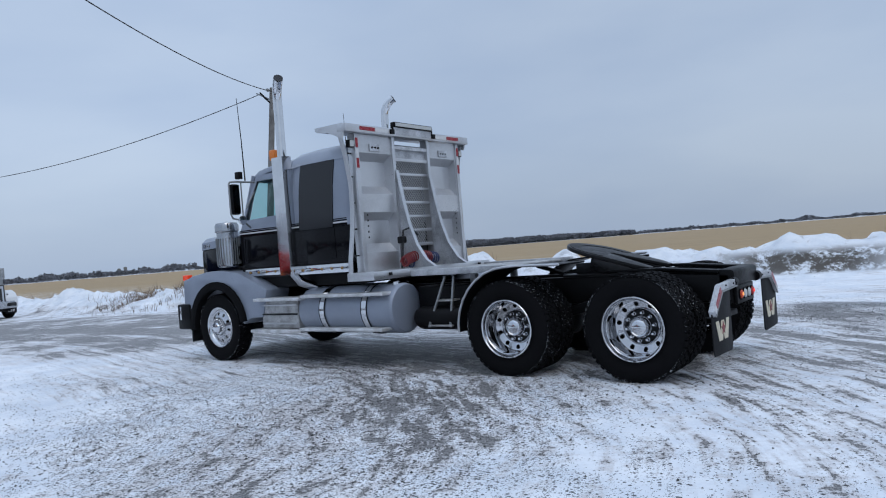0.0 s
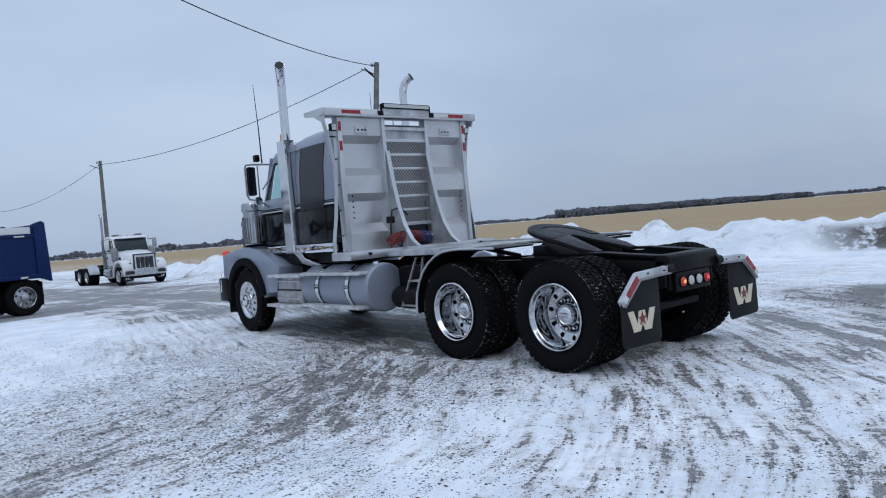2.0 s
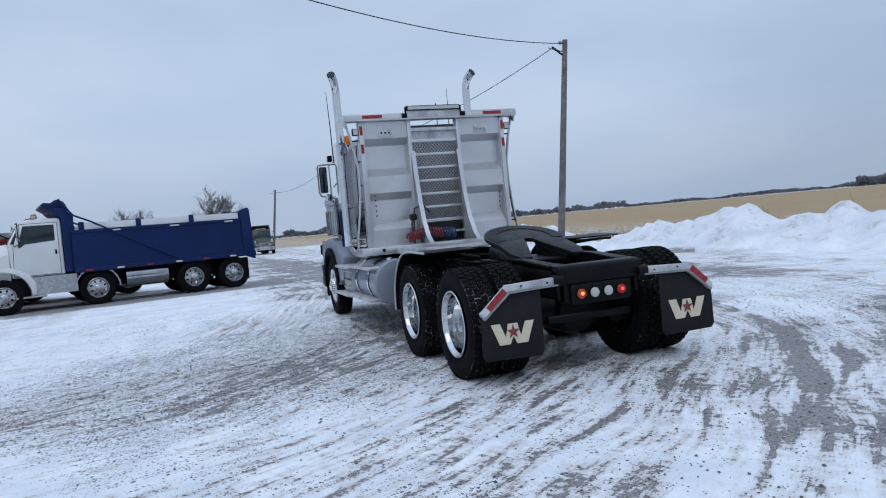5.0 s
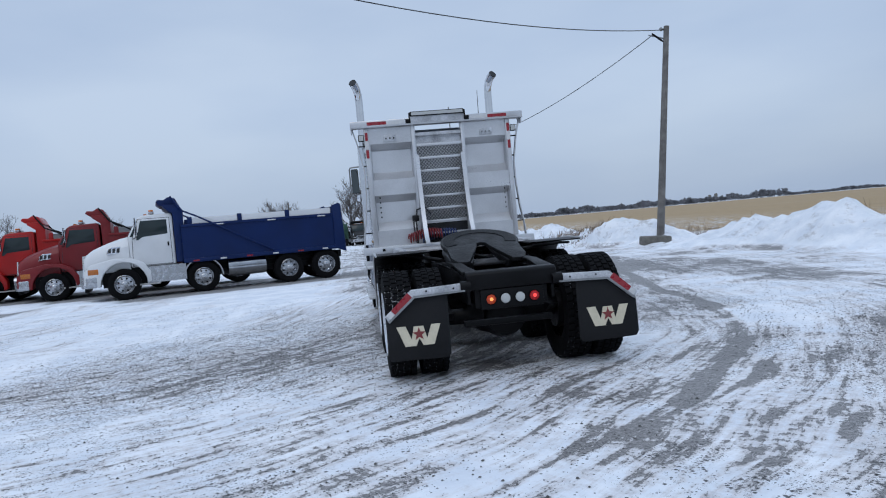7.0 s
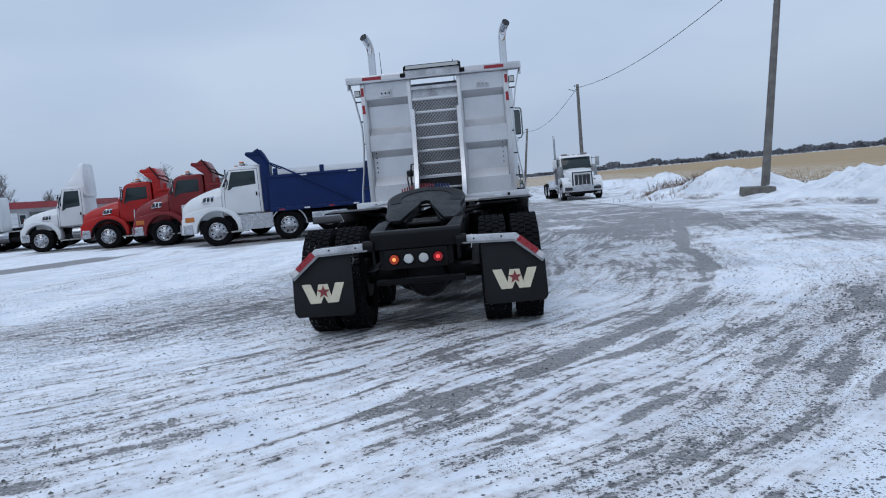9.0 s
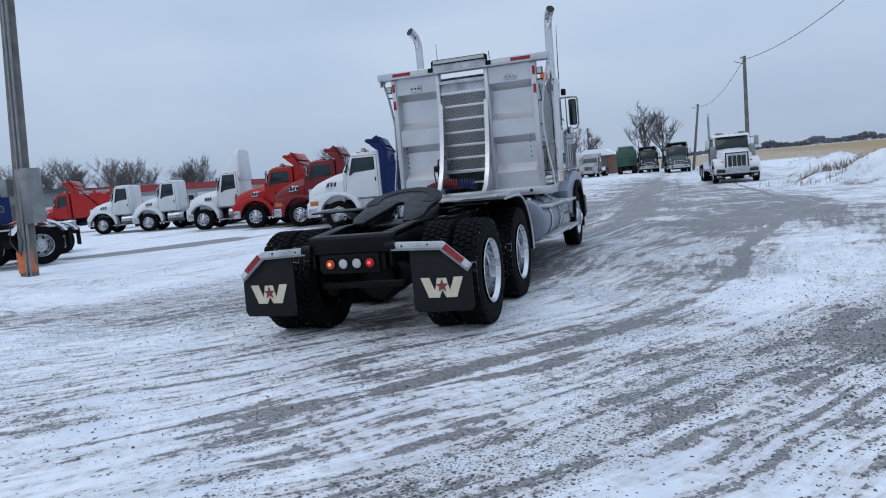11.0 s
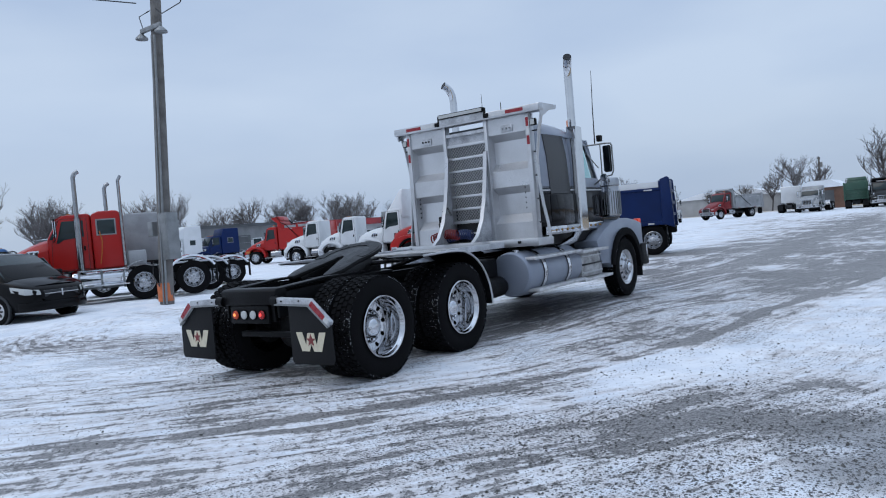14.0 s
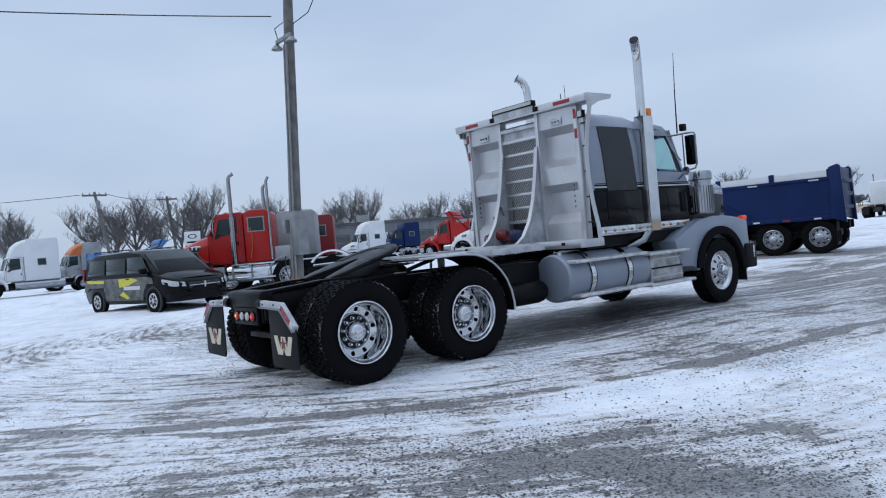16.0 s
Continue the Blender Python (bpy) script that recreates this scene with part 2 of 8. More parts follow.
# ---- mesh helpers ----
class Geo:
    """Collects faces, then becomes one mesh."""

    def __init__(self):
        self.v, self.f = [], []

    def add(self, verts, faces):
        k = len(self.v)
        self.v += [tuple(p) for p in verts]
        self.f += [tuple(i + k for i in q) for q in faces]
        return self

    def hexa(self, p):
        """Eight corners: bottom four round, then top four round."""
        return self.add(p, [(3, 2, 1, 0), (4, 5, 6, 7), (0, 1, 5, 4), (1, 2, 6, 5), (2, 3, 7, 6), (3, 0, 4, 7)])

    def box(self, x0, x1, y0, y1, z0, z1):
        return self.hexa([(x0, y0, z0), (x1, y0, z0), (x1, y1, z0), (x0, y1, z0), (x0, y0, z1), (x1, y0, z1), (x1, y1, z1), (x0, y1, z1)])

    def prism(self, prof, a0, a1, axis="x"):
        """Extrudes a closed outline: (y, z) along x, (x, z) along y, (x, y) along z."""
        put = {"x": lambda p, a: (a, p[0], p[1]), "y": lambda p, a: (p[0], a, p[1]), "z": lambda p, a: (p[0], p[1], a)}[axis]
        n = len(prof)
        return self.add([put(p, a0) for p in prof] + [put(p, a1) for p in prof],
                        [tuple(range(n)), tuple(range(2 * n - 1, n - 1, -1))] + [(i, (i + 1) % n, n + (i + 1) % n, n + i) for i in range(n)])

    def loft(self, rings, caps=True, closed=True):
        n, k = len(rings[0]), len(rings)
        faces = []
        for r in range(k - 1):
            for i in range(n if closed else n - 1):
                j = (i + 1) % n
                faces.append((r * n + i, r * n + j, (r + 1) * n + j, (r + 1) * n + i))
        if caps:
            faces += [tuple(range(n)), tuple(range(k * n - 1, (k - 1) * n - 1, -1))]
        return self.add([p for ring in rings for p in ring], faces)

    def lathe(self, prof, centre=(0, 0, 0), axis="x", seg=32, caps=True):
        """prof: (radius, way along the axis)."""
        rings = []
        for r, a in prof:
            ring = []
            for i in range(seg):
                c, s = math.cos(2 * math.pi * i / seg) * r, math.sin(2 * math.pi * i / seg) * r
                q = {"x": (a, c, s), "y": (c, a, s), "z": (c, s, a)}[axis]
                ring.append((q[0] + centre[0], q[1] + centre[1], q[2] + centre[2]))
            rings.append(ring)
        return self.loft(rings, caps)

    def tube(self, pts, r, seg=8):
        pts = [Vector(p) for p in pts]
        rs = r if isinstance(r, (list, tuple)) else [r] * len(pts)
        rings, side = [], None
        for i, p in enumerate(pts):
            d = ((pts[min(i + 1, len(pts) - 1)] - p).normalized() + (p - pts[max(i - 1, 0)]).normalized()).normalized()
            if side is None:
                side = d.orthogonal().normalized()
            side = (side - d * side.dot(d)).normalized()
            up = d.cross(side)
            rings.append([p + (side * math.cos(2 * math.pi * k / seg) + up * math.sin(2 * math.pi * k / seg)) * rs[i] for k in range(seg)])
        return self.loft(rings)

    def holed(self, outer, inner, depth):
        """A plate with an opening: two outlines of equal count, thickened by the vector depth."""
        n, d = len(outer), Vector(depth)
        a = [Vector(p) for p in outer] + [Vector(p) for p in inner]
        faces = []
        for i in range(n):
            j = (i + 1) % n
            faces += [(i, j, n + j, n + i), (2 * n + j, 2 * n + i, 3 * n + i, 3 * n + j), (j, i, 2 * n + i, 2 * n + j), (n + i, n + j, 3 * n + j, 3 * n + i)]
        return self.add(a + [p + d for p in a], faces)

    def moved(self, m):
        self.v = [tuple(m @ Vector(p)) for p in self.v]
        return self

    def mesh(self, name, bevel=0.0, seg=2, sharp=0.6):
        me = bpy.data.meshes.new(name)
        me.from_pydata(self.v, [], self.f)
        bm = bmesh.new()
        bm.from_mesh(me)
        bmesh.ops.recalc_face_normals(bm, faces=bm.faces)
        if bevel:
            edges = [e for e in bm.edges if len(e.link_faces) == 2 and e.calc_face_angle(0) > 0.5]
            bmesh.ops.bevel(bm, geom=edges, offset=bevel, segments=seg, affect='EDGES', profile=0.5, clamp_overlap=True)
        for e in bm.edges:
            e.smooth = len(e.link_faces) == 2 and e.calc_face_angle(0) < sharp
        for q in bm.faces:
            q.smooth = True
        bm.to_mesh(me)
        bm.free()
        return me


def part(name, geo, material, parent=None, label="", bevel=0.0, at=None, seg=2):
    """Links a Geo, or a mesh that is shared, as one object under parent."""
    me = geo.mesh(name, bevel, seg) if isinstance(geo, Geo) else geo
    if not me.materials:
        me.materials.append(material)
    ob = new(name, me)
    if parent:
        ob.parent = parent
    if at is not None:
        ob.matrix_basis = at
    if label:
        ob["label"] = label
    return ob


def thing(name, label, category, m=None, group="", kind=""):
    ob = new(name)
    ob.empty_display_size = 0.3
    if m is not None:
        ob.matrix_basis = m
    return tagged(ob, label, category, group, kind)


def single(name, geo, material, label, category, m=None, group="", kind="", bevel=0.0):
    ob = part(name, geo, material, None, label, bevel, m)
    return tagged(ob, label, category, group, kind)


def smoothstep(a, b, x):
    t = min(1, max(0, (x - a) / (b - a)))
    return t * t * (3 - 2 * t)

# ---- ground: one sheet, with banks of ploughed snow and the fields beyond ----
BANK = [(18, -30, 0.6), (16.5, -12, 0.6), (15.4, -3, 0.7), (14.6, 1.5, 0.85), (13.2, 5.5, 0.72), (12.9, 8.5, 0.72), (12.6, 10.8, 0.98), (12.3, 12.6, 0.92), (12.0, 14.6, 0.72), (11.7, 16.8, 0.42), (11.7, 18.6, 0.12), (11.8, 21.0, 0.05),
        (11.5, 22.6, 0.95), (10.8, 24.2, 1.08), (10.3, 26.8, 0.74), (10.3, 30, 0.6), (10.9, 36, 0.6), (12.4, 46, 0.45), (13.5, 60, 0.5)]
PILES = [(15.6, 2.2, 2.4, 0.35), (13.9, 8.0, 2.4, 0.15), (11.4, 27.2, 1.8, 0.06), (8.9, 33.0, 2.0, 0.2), (-26, 4.0, 4.5, 0.55), (-34, 7, 6.0, 0.6),
         (-14.5, 4.0, 9.0, 0.19), (-10.5, 15.6, 1.8, 0.14), (12.6, 40, 2.5, 0.5), (-22, 1.5, 3.0, 0.35)]


def ground_z(x, y):
    best, h = 99.0, 0.0
    for (x0, y0, h0), (x1, y1, h1) in zip(BANK, BANK[1:]):
        dx, dy = x1 - x0, y1 - y0
        k = min(1, max(0, ((x - x0) * dx + (y - y0) * dy) / (dx * dx + dy * dy)))
        d = math.hypot(x - x0 - k * dx, y - y0 - k * dy)
        if d < best:
            best, h = d, h0 + k * (h1 - h0)
    lump = noise.fractal(Vector((x * 0.55, y * 0.55, 3.0)), 0.9, 2.1, 4)
    wide = 2.5 + 0.7 * noise.noise(Vector((x * 0.3, y * 0.3, 8)))
    bank = max(0, 1 - (best / wide) ** 2) if best < wide else 0
    z = h * bank * bank * (1.0 + (0.32 + 0.25 * smoothstep(18, 28, y)) * lump) + bank * 0.10 * lump
    for px, py, r, ph in PILES:
        d = math.hypot(x - px, y - py) / r
        if d < 1:
            z += ph * (1 - d * d) ** 2 * (1 + 0.35 * lump)
    z += 0.22 * bank * noise.fractal(Vector((x * 1.3, y * 1.3, 6.0)), 0.75, 2.1, 4)
    far = smoothstep(10, 40, math.hypot(x, y))
    z += 0.012 * noise.noise(Vector((x * 0.9, y * 0.9, 1))) + 0.05 * far * noise.noise(Vector((x * 0.15, y * 0.15, 5)))
    z -= 0.2 * smoothstep(15, 35, y) if x > -4 else 0.2 * smoothstep(15, 35, y) * smoothstep(-14, -4, x)
    return z


def spread(lo, hi, step, far):
    line = list(np.arange(lo, hi + step / 2, step))
    s, a = step, hi
    while a < far:
        s *= 1.28
        a += s
        line.append(a)
    s, a = step, lo
    while a > -far:
        s *= 1.28
        a -= s
        line.insert(0, a)
    return [float(q) for q in line]


gx, gy = spread(-28, 22, 0.28, 3200), spread(-12, 48, 0.28, 3200)
gverts = [(x, y, ground_z(x, y) if abs(x) < 400 and abs(y) < 400 else 0.0) for y in gy for x in gx]
nx = len(gx)
gfaces = [(j * nx + i, j * nx + i + 1, (j + 1) * nx + i + 1, (j + 1) * nx + i) for j in range(len(gy) - 1) for i in range(nx - 1)]
gme = bpy.data.meshes.new("ground")
gme.from_pydata(gverts, [], gfaces)
gme.shade_smooth()


# where the lorries stand: the front axle, the heading, ways ahead and behind
PARKED = [(-7.95, 16.95, 105, 1.2, 7.4), (-11.4, 20.1, 105, 1.2, 7.2), (-14.6, 21.6, 105, 1.1, 7.0), (-18.55, 23.0, 105, 0.9, 6.2),
          (-25.2, 26.7, 112, 0.9, 6.4), (-29.1, 27.2, 112, 0.9, 6.4), (6.05, 36.5, 184, 0.9, 7.2), (-15.1, 11.2, 148, 0.9, 5.4)]


def ground_material():
    m = bpy.data.materials.new("snowy_gravel_yard_and_fields")
    m.use_nodes = True
    n, l = m.node_tree.nodes, m.node_tree.links
    b = n["Principled BSDF"]

    def math_(op, a, c=None, d=None, clamp=False):
        q = n.new("ShaderNodeMath")
        q.operation, q.use_clamp = op, clamp
        for i, s in enumerate((a, c, d)):
            if s is None:
                continue
            if isinstance(s, (int, float)):
                q.inputs[i].default_value = s
            else:
                l.new(s, q.inputs[i])
        return q.outputs[0]

    def ramp(x, lo, hi, a=0.0, c=1.0):
        q = n.new("ShaderNodeMapRange")
        q.interpolation_type = 'SMOOTHSTEP'
        for k, s in (("From Min", lo), ("From Max", hi), ("To Min", a), ("To Max", c)):
            q.inputs[k].default_value = s
        l.new(x, q.inputs["Value"])
        return q.outputs["Result"]

    def noise_(vec, scale, detail=5.0, rough=0.55):
        q = n.new("ShaderNodeTexNoise")
        q.inputs["Scale"].default_value, q.inputs["Detail"].default_value, q.inputs["Roughness"].default_value = scale, detail, rough
        l.new(vec, q.inputs["Vector"])
        return q.outputs["Fac"]

    def vec(x, y, z=0.0):
        q = n.new("ShaderNodeCombineXYZ")
        for i, s in enumerate((x, y, z)):
            if isinstance(s, (int, float)):
                q.inputs[i].default_value = s
            else:
                l.new(s, q.inputs[i])
        return q.outputs[0]

    def blend(f, a, c):
        q = n.new("ShaderNodeMixRGB")
        for i, s in enumerate((f, a, c)):
            if isinstance(s, tuple):
                q.inputs[i].default_value = (*s, 1)
            elif isinstance(s, (int, float)):
                q.inputs[i].default_value = s
            else:
                l.new(s, q.inputs[i])
        return q.outputs["Color"]

    tc = n.new("ShaderNodeTexCoord")
    sep = n.new("ShaderNodeSeparateXYZ")
    l.new(tc.outputs["Object"], sep.inputs[0])
    X, Y, Z = sep.outputs
    P = tc.outputs["Object"]
    # the wheels' way through the yard: an arc about (-6.4, 5), then straight on
    y1 = math_('SUBTRACT', Y, 5.0)
    bend = math_('MINIMUM', math_('MAXIMUM', y1, 0.0), 8.0)
    x1 = math_('SUBTRACT', math_('SUBTRACT', X, -6.4), math_('MULTIPLY', bend, 0.24))
    ylow = math_('MINIMUM', y1, 0.0)
    wob = math_('MULTIPLY', math_('SUBTRACT', noise_(P, 0.22, 2.0), 0.5), 1.1)
    U0 = math_('SQRT', math_('ADD', math_('MULTIPLY', x1, x1), math_('MULTIPLY', ylow, ylow)))
    near_by = ramp(Y, 14.0, 5.0, 0.12, 1.0)
    U = math_('ADD', U0, math_('MULTIPLY', wob, near_by))
    ahead = math_('MAXIMUM', y1, 0.0)
    ahead = math_('ADD', math_('MINIMUM', ahead, 3.0), math_('MULTIPLY', math_('MAXIMUM', math_('SUBTRACT', ahead, 3.0), 0.0), 0.08))
    V = math_('ADD', ahead, math_('MULTIPLY', math_('ARCTAN2', ylow, x1), 10.0))
    # streaks worn bare by wheels, broken up by the lugs
    streak = noise_(vec(math_('MULTIPLY', U, 6.2), math_('MULTIPLY', V, 0.95)), 1.0, 8.0, 0.66)
    lugs = noise_(vec(math_('MULTIPLY', U, 6.5), math_('MULTIPLY', V, 9.5)), 1.0, 5.0, 0.72)
    broad = noise_(vec(math_('MULTIPLY', U, 0.55), math_('MULTIPLY', V, 0.09)), 1.0, 3.0, 0.5)
    patch = noise_(P, 0.33, 5.0, 0.6)
    lane = math_('MULTIPLY', ramp(U, 1.5, 4.5), ramp(U, 19.0, 13.0))
    lane = math_('MULTIPLY', lane, ramp(X, -13.0, -7.5))
    fine = noise_(vec(math_('MULTIPLY', U, 11.0), math_('MULTIPLY', V, 0.85)), 1.0, 5.0, 0.6)
    lines = math_('ADD', math_('SUBTRACT', streak, 0.5), math_('MULTIPLY', math_('SUBTRACT', lugs, 0.5), 0.50))
    lines = math_('ADD', lines, math_('MULTIPLY', math_('SUBTRACT', fine, 0.5), 0.42))
    # east of the truck the tracks are blown over: fewer lines, more blotches
    blown = math_('MULTIPLY', ramp(X, 1.2, 3.2), ramp(Y, -2.2, -0.6))
    lines = math_('MULTIPLY', lines, math_('SUBTRACT', 1.0, math_('MULTIPLY', blown, 0.45)))
    off = math_('ADD', 0.508, math_('MULTIPLY', lines, ramp(Y, 12.0, 6.0, 0.35, 1.0)))
    blotch = math_('SUBTRACT', noise_(P, 1.25, 7.0, 0.68), 0.5)
    off = math_('ADD', off, math_('MULTIPLY', blotch, math_('ADD', 0.12, math_('MULTIPLY', blown, 0.50))))
    off = math_('ADD', off, math_('MULTIPLY', math_('SUBTRACT', broad, 0.5), 0.46))
    off = math_('ADD', off, math_('MULTIPLY', math_('SUBTRACT', patch, 0.5), 0.55))
    off = math_('ADD', off, math_('MULTIPLY', math_('SUBTRACT', lane, 0.6), 0.13))
    # the standing place of the truck is worn and gravelly
    wx, wy = math_('MULTIPLY', math_('ADD', X, 1.5), 0.20), math_('MULTIPLY', math_('SUBTRACT', Y, 3.0), 0.135)
    worn = ramp(math_('ADD', math_('MULTIPLY', wx, wx), math_('MULTIPLY', wy, wy)), 1.25, 0.25)
    off = math_('ADD', off, math_('MULTIPLY', worn, 0.02))

    def zone(cx, cy, rx, ry):
        qx, qy = math_('MULTIPLY', math_('SUBTRACT', X, cx), 1 / rx), math_('MULTIPLY', math_('SUBTRACT', Y, cy), 1 / ry)
        q = math_('ADD', math_('MULTIPLY', qx, qx), math_('MULTIPLY', qy, qy))
        return ramp(math_('ADD', q, math_('MULTIPLY', math_('SUBTRACT', patch, 0.5), 1.2)), 1.2, 0.35)
    # gravelly ground beside the truck, bare grit by the right, a worn way up the yard
    left_grit, right_grit, near_grit = zone(-3.3, 2.6, 2.6, 3.4), zone(5.2, -0.9, 1.3, 1.8), zone(2.7, 6.0, 2.0, 5.5)
    # bare gravel under the truck, with its contact shade put into the colour too
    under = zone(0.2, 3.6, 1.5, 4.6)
    way = math_('ABSOLUTE', math_('SUBTRACT', X, math_('SUBTRACT', 4.6, math_('MULTIPLY', Y, 0.14))))
    way = math_('MULTIPLY', ramp(way, 6.5, 2.5), math_('MULTIPLY', ramp(Y, 6.5, 11.5), ramp(Y, 75.0, 58.0)))
    off = math_('ADD', off, math_('MULTIPLY', right_grit, 0.04))
    off = math_('ADD', off, math_('MULTIPLY', left_grit, -0.022))
    off = math_('ADD', off, math_('MULTIPLY', near_grit, 0.075))
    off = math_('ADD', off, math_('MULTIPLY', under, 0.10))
    off = math_('ADD', off, math_('MULTIPLY', way, 0.16))
    remote = math_('MULTIPLY', math_('SUBTRACT', noise_(vec(math_('MULTIPLY', X, 1.6), math_('MULTIPLY', Y, 0.55)), 1.0, 8.0, 0.75), 0.5), ramp(Y, 7.0, 13.0, 0.0, 0.75))
    off = math_('ADD', off, remote)
    # a greyed way along the bank, strewn gravel beside it, and clean drifted snow between
    bank_way, strewn = zone(6.9, 8.2, 1.5, 4.8), zone(3.6, -1.4, 0.95, 0.8)
    clean = math_('MAXIMUM', zone(3.9, 1.2, 0.9, 1.2), zone(5.4, 5.6, 1.25, 0.4))
    off = math_('ADD', off, math_('MULTIPLY', bank_way, 0.13))
    off = math_('ADD', off, math_('MULTIPLY', clean, -0.11))
    slab = zone(5.75, -0.85, 0.6, 0.9)
    # one deep wheel rut that sweeps round behind the truck
    rut = math_('ABSOLUTE', math_('ADD', math_('SUBTRACT', U0, 10.39), math_('MULTIPLY', math_('SUBTRACT', noise_(P, 1.4, 3.0), 0.5), 0.22)))
    rut = math_('MULTIPLY', ramp(rut, 0.17, 0.05), ramp(noise_(vec(math_('MULTIPLY', U0, 0.8), math_('MULTIPLY', V, 0.30)), 1.0, 3.0), 0.36, 0.50))
    off = math_('ADD', off, math_('MULTIPLY', rut, 0.15))
    # gravel thrown up in bands: one straight track that leads under the truck, one round the far side
    track = math_('ABSOLUTE', math_('SUBTRACT', math_('SUBTRACT', math_('MULTIPLY', Y, 0.87), math_('MULTIPLY', X, 0.5)), 4.0))
    track = math_('MULTIPLY', ramp(track, 1.05, 0.2), math_('MULTIPLY', ramp(X, -9.0, -6.0), ramp(X, 1.2, -0.5)))
    ring = math_('ABSOLUTE', math_('SUBTRACT', U0, 12.0))
    ring = math_('MULTIPLY', ramp(ring, 0.65, 0.1), math_('MULTIPLY', ramp(X, 0.6, 2.4), ramp(Y, 1.0, -0.6)))
    bands = math_('MAXIMUM', track, ring)
    flat = ramp(Z, 0.16, 0.05)
    chunk = noise_(vec(math_('MULTIPLY', U, 24.0), math_('MULTIPLY', V, 17.0)), 1.0, 4.0, 0.7)
    crumbs = noise_(P, 40.0, 4.0, 0.75)
    broken = math_('ADD', off, math_('MULTIPLY', math_('SUBTRACT', chunk, 0.5), 0.34))
    broken = math_('ADD', broken, math_('MULTIPLY', math_('SUBTRACT', crumbs, 0.5), 0.22))
    dull = math_('ADD', off, math_('MULTIPLY', math_('SUBTRACT', noise_(P, 6.0, 6.0, 0.72), 0.5), 0.30))
    dull = math_('ADD', dull, math_('MULTIPLY', bands, 0.05))
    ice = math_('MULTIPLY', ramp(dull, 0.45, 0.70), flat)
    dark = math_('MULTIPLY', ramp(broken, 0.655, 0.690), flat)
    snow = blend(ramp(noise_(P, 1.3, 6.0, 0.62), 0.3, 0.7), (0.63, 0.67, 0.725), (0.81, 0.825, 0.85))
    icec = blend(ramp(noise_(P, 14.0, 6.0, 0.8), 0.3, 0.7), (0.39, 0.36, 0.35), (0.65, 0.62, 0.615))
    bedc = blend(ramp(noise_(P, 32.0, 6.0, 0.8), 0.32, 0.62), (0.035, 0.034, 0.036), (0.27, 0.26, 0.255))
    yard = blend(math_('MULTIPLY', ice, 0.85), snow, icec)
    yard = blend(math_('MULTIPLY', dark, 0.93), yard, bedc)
    slab = math_('MULTIPLY', slab, ramp(noise_(P, 2.2, 6.0, 0.7), 0.36, 0.50, 0.15, 0.8))
    yard = blend(slab, yard, blend(ramp(noise_(P, 9.0, 6.0, 0.75), 0.3, 0.7), (0.15, 0.15, 0.155), (0.25, 0.25, 0.25)))
    # loose gravel strewn over the snow in drifts
    grit = noise_(P, 26.0, 3.0, 0.7)
    drift = math_('ADD', noise_(P, 0.55, 5.0, 0.65), math_('MULTIPLY', math_('SUBTRACT', fine, 0.5), 0.55))
    drift = math_('ADD', drift, math_('MULTIPLY', math_('SUBTRACT', lane, 0.5), 0.12))
    drift = math_('ADD', drift, math_('MULTIPLY', worn, 0.03))
    drift = math_('ADD', drift, math_('MULTIPLY', math_('MAXIMUM', math_('MAXIMUM', left_grit, near_grit), math_('MAXIMUM', under, right_grit)), 0.18))
    drift = math_('ADD', drift, math_('MULTIPLY', math_('MAXIMUM', strewn, math_('MULTIPLY', bank_way, 0.5)), 0.17))
    drift = math_('ADD', drift, math_('MULTIPLY', clean, -0.12))
    drift = math_('ADD', drift, math_('MULTIPLY', way, 0.06))
    drift = math_('ADD', drift, math_('MULTIPLY', bands, 0.22))
    for size, cover, tone, most in ((27.0, 0.92, (0.035, 0.034, 0.036), 0.42), (46.0, 0.9, (0.045, 0.044, 0.045), 0.75), (95.0, 0.8, (0.07, 0.068, 0.067), 0.75)):
        vo = n.new("ShaderNodeTexVoronoi")
        vo.inputs["Scale"].default_value = size
        l.new(P, vo.inputs["Vector"])
        pick = n.new("ShaderNodeSeparateColor")
        l.new(vo.outputs["Color"], pick.inputs[0])
        some = math_('LESS_THAN', pick.outputs[0], ramp(drift, 0.53, 0.74, 0.006, most))
        dot = math_('MULTIPLY', ramp(vo.outputs["Distance"], 0.42, 0.26), some)
        yard = blend(math_('MULTIPLY', math_('MULTIPLY', dot, cover), flat), yard, tone)
    # bare gravel under the parked lorries, also painting in the dark shade beneath them
    for cx, cy, turned, ahead_, behind in PARKED:
        ca, sa = math.cos(radians(turned)), math.sin(radians(turned))
        ox, oy = math_('SUBTRACT', X, cx), math_('SUBTRACT', Y, cy)
        side_ = math_('ABSOLUTE', math_('ADD', math_('MULTIPLY', ox, ca), math_('MULTIPLY', oy, sa)))
        along = math_('SUBTRACT', math_('MULTIPLY', oy, ca), math_('MULTIPLY', ox, sa))
        ragged = math_('MULTIPLY', math_('SUBTRACT', noise_(P, 2.2, 5.0, 0.65), 0.5), 0.9)
        bare = math_('MULTIPLY', ramp(math_('ADD', side_, ragged), 1.45, 1.1), math_('MULTIPLY', ramp(along, ahead_ + 0.3, ahead_ - 0.2), ramp(along, -behind - 0.3, -behind + 0.2)))
        yard = blend(math_('MULTIPLY', bare, 0.9), yard, bedc)
    # earth in the ploughed heap
    px, py = math_('SUBTRACT', X, 13.7), math_('MULTIPLY', math_('SUBTRACT', Y, 1.2), 0.8)
    heap = math_('SQRT', math_('ADD', math_('MULTIPLY', px, px), math_('MULTIPLY', py, py)))
